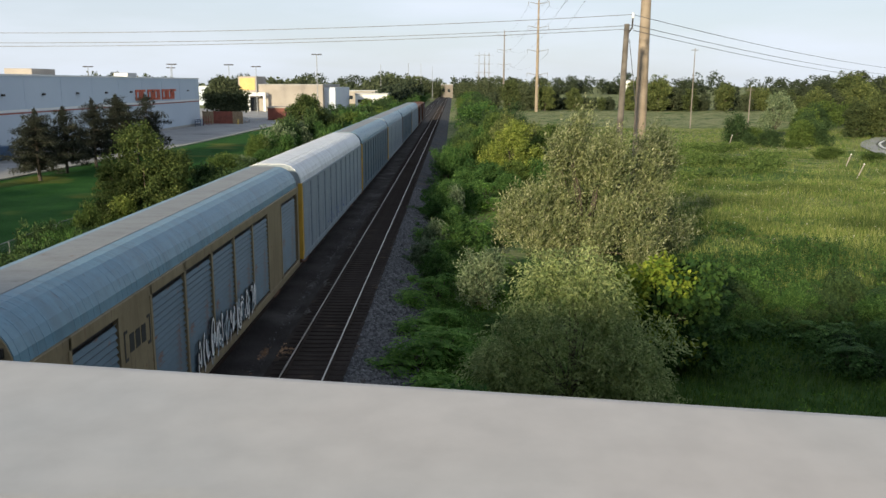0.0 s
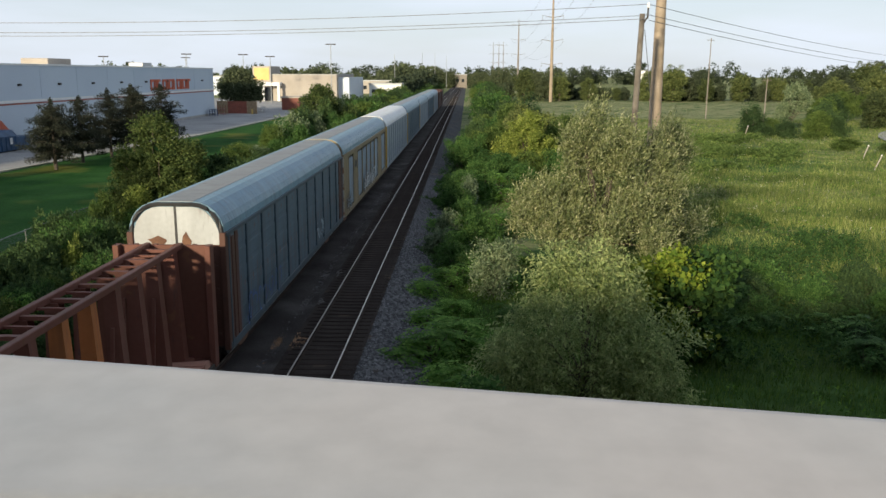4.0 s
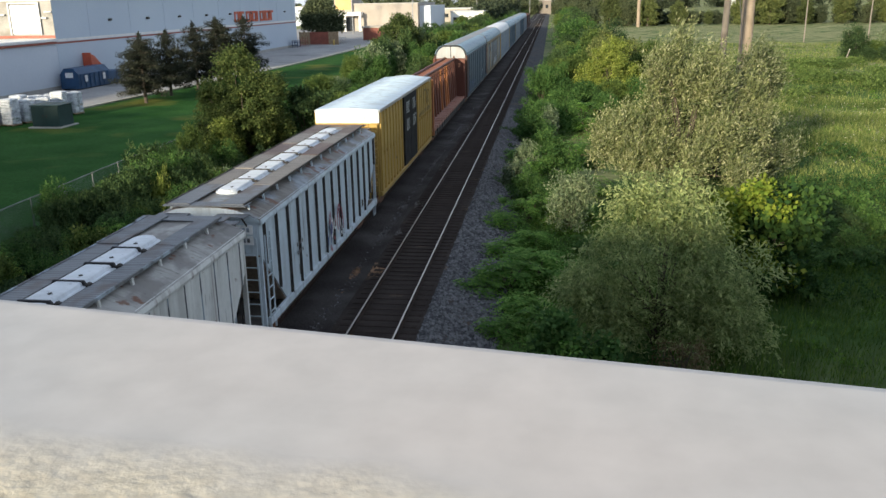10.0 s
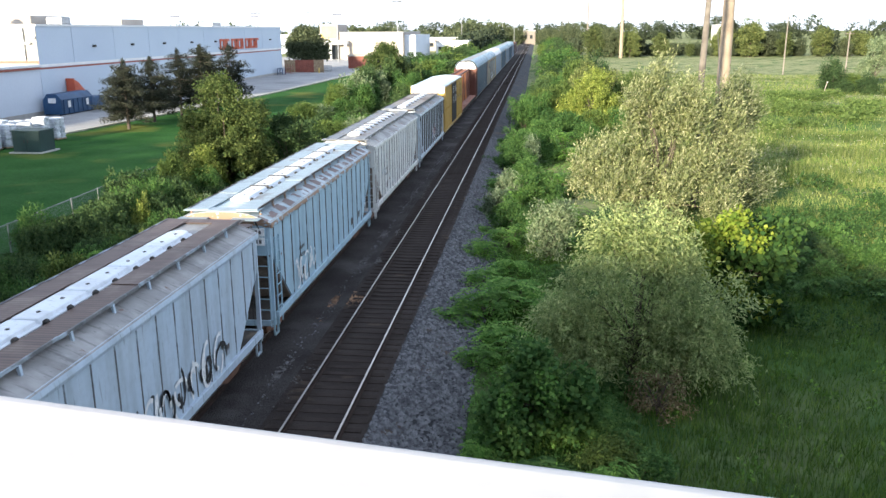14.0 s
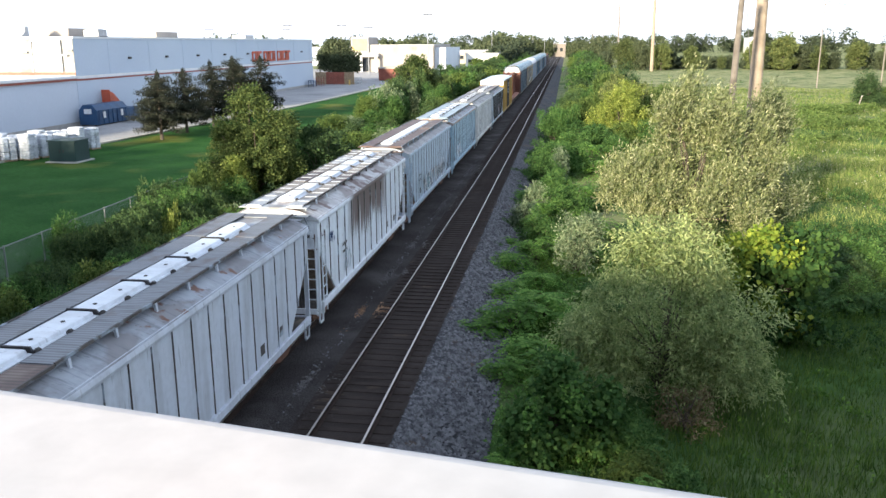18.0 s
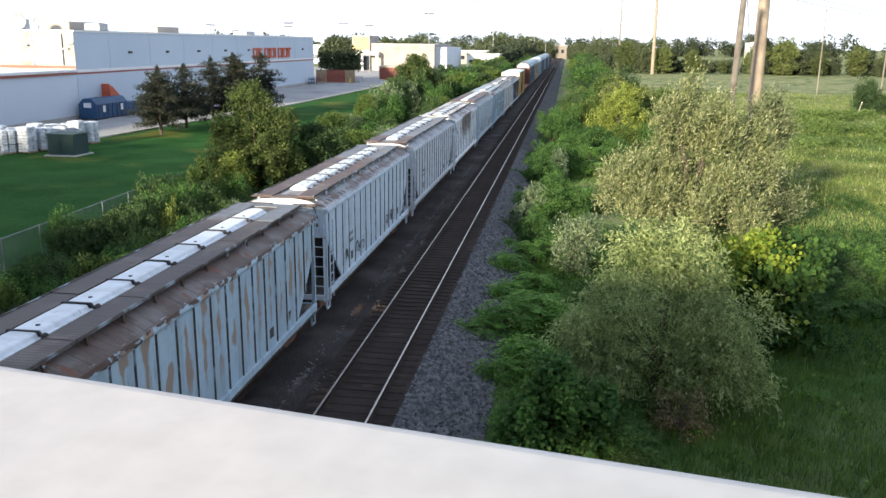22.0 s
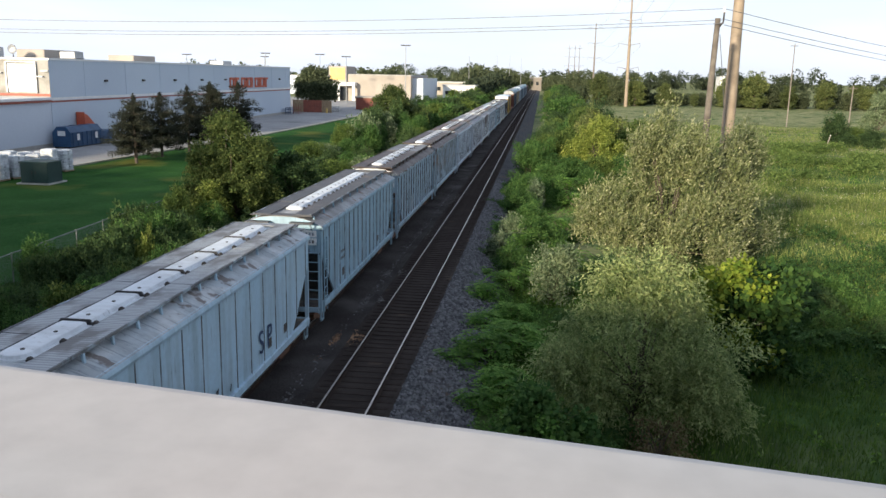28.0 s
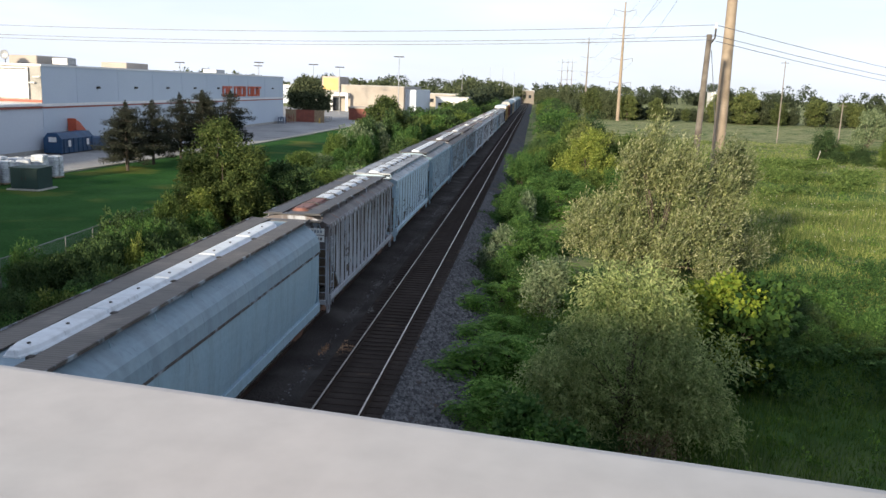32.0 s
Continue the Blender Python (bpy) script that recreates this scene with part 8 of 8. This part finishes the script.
# shrubs and small trees out in the meadow
for kind, x, y, s, h in (("d", 53.6, 160, 3.2, 5.6), ("g2", 57.5, 162, 2.4, 3.2), ("d", 55.6, 149, 3.0, 3.4), ("d", 52.6, 150, 2.2, 2.2), ("g2", 62.4, 151, 3.0, 5.2), ("d", 65.6, 152, 3.2, 4.4), ("g2", 68.2, 158, 2.6, 3.4), ("d", 70.4, 170, 3.4, 5.4), ("g2", 59.5, 147, 2.0, 1.5),
                         ("g2", 59, 132, 2.6, 1.5), ("g2", 55, 124, 2.2, 1.2), ("g2", 60.5, 121, 2.4, 1.5), ("d", 76, 182, 3.6, 5.4), ("g2", 79, 190, 4.2, 6.6), ("d", 84, 198, 4.6, 6.4), ("g2", 90, 206, 5, 8.0), ("g2", 101, 215, 5, 7.0)):
    shrub(kind, x, y, s, h)
frond_tree("silver_tree", "ragged silver-leaved tree among shrubs in the meadow", "tree", (62.4, 165, -1.0),
           lumps(15, [(0, 0, 4.2, 2.4, 2.2, 2.2), (0.8, 0, 7.0, 2.0, 1.8, 1.6), (-1.6, 0, 2.4, 1.8, 1.8, 1.6), (2.6, 0.3, 5.2, 1.6, 1.6, 1.6)], 8, 0.7, 1.1, False), 700, 1.1, 14, 0.3, M["silver"], 36, 0.1, (0.2, 0, 0), 0.6, 0.6, 0.16, 18, 0.4, core=150)
for x, y, lean in ((49.8, 152, 14), (47.8, 99, 22), (52.4, 112, 18)):
    stake = thing("marker_stake", "pale leaning marker stake in the meadow grass", "stake", pose(x, y, land(x, y) - 0.1, 0, lean, 0), "stakes in the meadow")
    part("shaft", Build().box(-0.06, 0.06, -0.06, 0.06, 0, 1.9, 0.02), M["tan"], stake)
    part("cap", Build().box(-0.08, 0.08, -0.08, 0.08, 1.9, 2.0, 0.02), M["white"], stake)


# separate trees along the meadow's far edge
def edge_tree(seed, material, label):
    r = np.random.default_rng(seed)
    blobs = [(0, 0, 6.0, 3.1, 3.1, 3.6), (0, 0, 2.2, 2.6, 2.6, 2.0)]
    for k in range(8):
        a = r.uniform(0, 6.28)
        q, z = r.uniform(0.8, 2.8), r.uniform(2.4, 9.0)
        w = r.uniform(1.3, 2.2) * (1 - 0.05 * z)
        blobs.append((math.cos(a) * q * (1.1 - 0.08 * z), math.sin(a) * q * (1.1 - 0.08 * z), z, w, w, w * 0.85))
    return tree("edge_tree", label, "tree", (0, -400, 0), blobs, 300, 46, 0.36, material, r0=0.22, seed=seed, rad=0.62, slim=0.6, group="trees along the meadow's edge", stems=10, up=0.6)


EDGE_KINDS = [edge_tree(81, M["treeleaf"], "rounded olive-green tree at the meadow's edge"), edge_tree(82, M["farleaf"], "dark green rounded tree at the meadow's edge"), edge_tree(83, M["treeleaf"], "broad olive-green tree at the meadow's edge"), edge_tree(84, M["farleaf"], "dark leafy tree at the meadow's edge")]
spots = []
for i in range(40):
    r = random.Random(2000 + i)
    x = 24 + i * 6.2 + r.uniform(-2.5, 2.5)
    h = 9.4 + 2.0 * math.sin(x * 0.09) + 1.4 * math.sin(x * 0.23 + 1) + r.choice([-3.2, -1, 0, 1.4, 2.6]) + (2.5 if x > 110 else 0)
    spots.append((x, 348 - 0.12 * max(0, x - 100) + r.uniform(-5, 8), h))
for i in range(30):
    r = random.Random(2100 + i)
    spots.append((98 + i * 3.6 + r.uniform(-3, 3), 232 + r.uniform(-10, 34), r.uniform(7.5, 13)))
for i in range(16):
    r = random.Random(2200 + i)
    spots.append((84 + i * 2.4, 178 + i * 0.9 + r.uniform(-5, 5), r.uniform(5, 9)))
for i, (x, y, h) in enumerate(spots):
    r = random.Random(2300 + i)
    k = i % 4 if x < 120 or i < 0 else (0, 2, 0, 1)[i % 4]
    s = h / 10.0
    m = pose(x, y, land(x, y) - 0.1, 0, 0, r.uniform(0, 360)) @ Matrix.Diagonal((s * r.uniform(1.05, 1.5), s * r.uniform(1.0, 1.3), s, 1))
    if k not in used:
        used[k] = m.copy()
        EDGE_KINDS[k].matrix_basis = m
    else:
        q = EDGE_KINDS[k].scale
        copy_thing(EDGE_KINDS[k], m @ Matrix.Diagonal((1 / q.x, 1 / q.y, 1 / q.z, 1)))


# far woods, too many to count
def wood(name, label, line, n, count, size, seed, hmin, hmax, deep=14):
    r = np.random.default_rng(seed)
    cs = []
    for i in range(n):
        t = r.random() * (len(line) - 1)
        k = int(t)
        (x0, y0), (x1, y1) = line[k], line[min(k + 1, len(line) - 1)]
        x, y = x0 + (x1 - x0) * (t - k), y0 + (y1 - y0) * (t - k) + r.uniform(0, deep)
        h = (hmin + (hmax - hmin) * (0.5 + 0.5 * math.sin(x * 0.11 + seed) * math.sin(x * 0.037 + 2 * seed))) * r.choice([0.6, 0.8, 0.95, 1.08, 1.2])
        w = h * r.uniform(0.3, 0.5)
        d = r.normal(size=(26, 3))
        d /= np.linalg.norm(d, axis=1, keepdims=True)
        cs.append(np.array([x, y, h * 0.56 - 1]) + d * [w, w, h * 0.44])
    c = np.concatenate(cs)
    solid(name, quads(name, leaves(r, c, size * 1.6, count, size, 0.7), M["farleaf"]), None, label, "woods", "stuff")


# out of view, added to stop low sun leaking under the deck
wood("treeline", "unseen trees added behind the overpass to block low sun", [(-17, -45), (-18, -80), (-19, -120), (-20, -170)], 150, 30, 0.7, 77, 13, 15, 10)
wood("treeline", "trees on the store side of the overpass ramp", [(-95, 16), (-78, 20), (-64, 26), (-54, 28), (-44, 24), (-35, 21)], 95, 30, 0.5, 78, 9, 13, 6)
wood("treeline", "dark green wood along the meadow's far edge", [(14, 362), (60, 358), (110, 352), (160, 345), (230, 330), (300, 310)], 90, 40, 0.7, 71, 3.0, 6.0)
wood("treeline", "distant trees at the end of the tracks", [(-60, 640), (-30, 620), (-8, 640)], 60, 22, 0.95, 72, 11, 16, 30)
wood("treeline", "distant trees right of the tracks", [(2, 640), (25, 600), (60, 560)], 60, 22, 0.9, 73, 9, 15, 30)
wood("treeline", "distant trees behind the store and warehouses", [(-420, 480), (-300, 470), (-200, 460), (-120, 450), (-60, 440), (-20, 440)], 260, 9, 1.7, 74, 7, 13, 40)
wood("treeline", "bushy trees left of the tracks in the distance", [(-30, 330), (-26, 400), (-24, 470)], 70, 9, 1.4, 75, 6, 11, 20)
wood("treeline", "woods on the horizon", [(-900, 1100), (-300, 1000), (100, 900), (500, 800), (1000, 700)], 300, 16, 1.9, 76, 12, 19, 60)

# a belt of taller weeds across the meadow
r = np.random.default_rng(77)
c = []
while len(c) < 1000:
    u, v = r.random(2)
    x, y = 25 + 24 * u, 93 + 18 * u + (46 - 12 * u) * v
    if noise.noise(Vector((x * 0.16, y * 0.09, 2))) > 0.0:
        c.append((x, y, land(x, y) + r.uniform(0.1, 0.85)))
solid("tall_weeds", quads("tall_weeds", leaves(r, c, 0.6, 26, 0.34, 0.4, 0, 1.0), M["weedbelt"]), None, "belt of taller dark green weeds across the meadow", "weeds", "stuff")
# rank dark weeds in the hollow beyond the maple, also standing for shade
r = np.random.default_rng(79)
c = []
while len(c) < 2600:
    x, y = r.uniform(9.5, 25), r.uniform(29, 62)
    if noise.noise(Vector((x * 0.21, y * 0.16, 7))) + 0.35 - max(0, y - 40) * 0.022 > r.random() * 0.5:
        c.append((x, y, land(x, y) + r.uniform(0.05, 0.75)))
solid("rank_weeds", quads("rank_weeds", fronds(r, np.array(c), r.normal(size=(len(c), 3)) * [0.5, 0.5, 0.2] + [0, 0, 0.7], 0.6, 12, 0.15, 0.4, 0.4), M["lush"]), None, "rank dark green weeds in the hollow beyond the maple", "weeds", "stuff")
# tall meadow grass and weeds
rg = np.random.default_rng(80)


def blades(n, x0, x1, y0, y1, h, w, near=True):
    u = rg.random(n)
    y = y0 + (y1 - y0) * (u ** 1.6 if near else u)
    x = x0 + (x1 - x0) * rg.random(n)
    z = np.array([land(a, b) for a, b in zip(x, y)])
    k = h * rg.uniform(0.5, 1.3, n) * (1 + 0.5 * np.sin(x * 0.4) * np.sin(y * 0.31))
    a = rg.random(n) * 6.2832
    p = np.stack([x, y, z], 1)
    s = np.stack([np.cos(a), np.sin(a), 0 * a], 1) * (w * rg.uniform(0.6, 1.4, n))[:, None]
    lean = np.stack([rg.normal(size=n) * 0.25, rg.normal(size=n) * 0.25, np.ones(n)], 1) * k[:, None]
    return np.stack([p - s, p + s, p + s * 0.3 + lean, p - s * 0.3 + lean], 1)


solid("near_grass", quads("near_grass", blades(90000, -0.6, 22, 13, 44, 0.3, 0.014), M["blade"]), None, "fine tall grass under the trees", "grass", "stuff")
solid("meadow_grass", quads("meadow_grass", np.concatenate([blades(80000, 8, 55, 38, 95, 0.36, 0.022), blades(110000, 4, 105, 60, 210, 0.4, 0.035)]), M["haulm"]), None, "tall meadow grass in uneven tufts", "grass", "stuff")
fl = [(x, y, land(x, y) + 0.34) for x, y in zip(rg.uniform(14, 70, 2600), 36 + 110 * rg.random(2600)) if noise.noise(Vector((x * 0.09, y * 0.09, 4))) > -0.05]
solid("meadow_flowers", quads("meadow_flowers", leaves(rg, fl, 0.25, 3, 0.1, 0.9, 0, 1.5), M["umbel"]), None, "scattered pale flower heads in the meadow", "flowers", "stuff")
cl = [(x, y, land(x, y) + 0.2) for x, y in zip(rg.uniform(3, 90, 3000), 16 + 170 * rg.random(3000) ** 1.3)]
solid("meadow_weeds", quads("meadow_weeds", leaves(rg, cl, rg.uniform(0.2, 0.8, 3000), 22, 0.14, 0.5), M["weed"]), None, "clumps of leafy weeds in the meadow", "weeds", "stuff")
cl = [(x, y, land(x, y) + 0.15) for x, y in zip(rg.uniform(-2.2, 2.8, 1900), 14 + 120 * rg.random(1900) ** 1.6) if y > 27 or x > -1.2]
solid("verge_weeds", quads("verge_weeds", leaves(rg, cl, rg.uniform(0.2, 0.5, len(cl)), 26, 0.11, 0.6, 0, 1.4), M["vivid"]), None, "low green weeds along the ballast's edge", "weeds", "stuff")
cl = [(x, y, land(x, y) + 0.2) for x, y in zip(rg.uniform(-24, -13.4, 1300), 18 + 120 * rg.random(1300))]
solid("bank_weeds", quads("bank_weeds", leaves(rg, cl, rg.uniform(0.25, 0.7, 1300), 26, 0.16, 0.5), M["edgeleaf"]), None, "tangled low weeds on the bank beside the train", "weeds", "stuff")

# spilled sand and pale fines between the tracks: loose crumbs that thin out to the edges
SAND = surf("sand", (0.24, 0.13, 0.065), (0.36, 0.22, 0.13), 2.5, 0.95, fine=30, bump=0.8)
FINES = surf("fines", (0.1, 0.095, 0.092), (0.16, 0.15, 0.145), 2.5, 0.95, fine=30, bump=0.8)


def spill(x, y, r, material, label, seed, long=1.0):
    q = np.random.default_rng(seed)
    k = int(420 * r)
    px, py = x + q.normal(size=k) * r * 0.42, y + q.normal(size=k) * r * 0.45 * long
    keep = (px < -6.0) & (px > -8.1)
    px, py = px[keep], py[keep]
    c, k = np.stack([px, py, np.where(px < -6.6, -0.285, -0.2)], 1), len(px)
    w, t = q.uniform(0.02, 0.075, (k, 1)), q.random(k) * 6.28
    u = np.stack([np.cos(t), np.sin(t), q.uniform(-0.3, 0.3, k)], 1) * w
    v = np.stack([-np.sin(t), np.cos(t), q.uniform(-0.3, 0.3, k)], 1) * w
    solid("spill", quads("spill", np.stack([c - u, c + v * 0.8, c + u, c - v * 0.7 + [0, 0, 0.02]], 1), material), None, label, "spill", "stuff")


for i, (x, y, r, mt, lab, long) in enumerate(((-6.9, 30.4, 1.3, SAND, "orange-brown sand spilled beside the track", 0.7), (-7.9, 27.8, 0.7, SAND, "orange-brown sand spilled beside the track", 0.8), (-7.1, 53, 1.6, FINES, "pale stone fines spilled between the tracks", 2), (-7.1, 41.5, 1.0, FINES, "pale stone fines spilled between the tracks", 1),
                                              (-7.2, 23.0, 1.2, FINES, "pale stone fines spilled between the tracks", 1.3), (-7.0, 68, 1.8, FINES, "pale stone fines spilled between the tracks", 2), (-7.0, 36, 0.8, FINES, "pale stone fines spilled between the tracks", 1))):
    spill(x, y, r, mt, lab, i, long)

# ---- loose stones and ties, last ----
n = 26000
sx = np.concatenate([rg.uniform(-3.75, -1.3, n - n // 8), rg.uniform(-7.9, -6.6, n // 8)])
sy = 12 + 70 * rg.random(n) ** 1.8
sz = np.where(sx > -3.3, -0.26 - (sx + 3.3) * 0.335, np.where(sx > -6.6, -0.24, -0.33))
r = rg.uniform(0.035, 0.095, n)
o = np.array([(0, 0, 0.9), (1, 0, 0), (-0.3, 0.95, 0), (-0.8, -0.5, 0.1), (0.4, -0.9, -0.1)])
tri = [(0, 1, 2), (0, 2, 3), (0, 3, 4), (0, 4, 1)]
ang = rg.random(n) * 6.2832
c, s_ = np.cos(ang), np.sin(ang)
v = (o[None] * r[:, None, None]) * rg.uniform(0.7, 1.3, (n, 1, 3))
v = np.stack([v[..., 0] * c[:, None] - v[..., 1] * s_[:, None], v[..., 0] * s_[:, None] + v[..., 1] * c[:, None], v[..., 2]], -1) + np.stack([sx, sy, sz], 1)[:, None]
me = bpy.data.meshes.new("ballast_stones")
me.from_pydata(v.reshape(-1, 3).tolist(), [], [tuple(5 * i + k for k in t) for i in range(n) for t in tri])
me.materials.append(M["stone"])
solid("ballast_stones", me, None, "loose grey crushed stones on the ballast", "stones", "stuff")
TIE = Build().box(-1.3, 1.3, -0.115, 0.115, -0.36, -0.182, 0.015).mesh("tie", M["tie"])
rt = random.Random(5)
for i in range(300):
    part("tie", TIE, None, TRACK_EMPTY, at=pose(rt.uniform(-0.05, 0.05), 6 + i * 0.52, rt.uniform(-0.006, 0.004), 0, 0, rt.uniform(-0.6, 0.6)))
rest, other = Build(), Build()
for i in range(420):
    y = 6 + (300 + i) * 0.52
    rest.box(-1.3, 1.3, y - 0.115, y + 0.115, -0.36, -0.182)
for i in range(600):
    y = 4 + i * 0.52
    other.box(-1.3, 1.3, y - 0.115, y + 0.115, -0.42, -0.215)
tagged(part("timber_rest", rest, M["tie"], TRACK_EMPTY), kind="stuff")
tagged(part("timber_rest", other, M["tie"], TRACK_TRAIN), kind="stuff")


def motions():
    """The whole train rolls away along its track."""
    for car, mid in CARS:
        walk(car, [(2.0 * i, pose(TX, mid + s, 0)) for i, s in enumerate(RUN)])


motions()
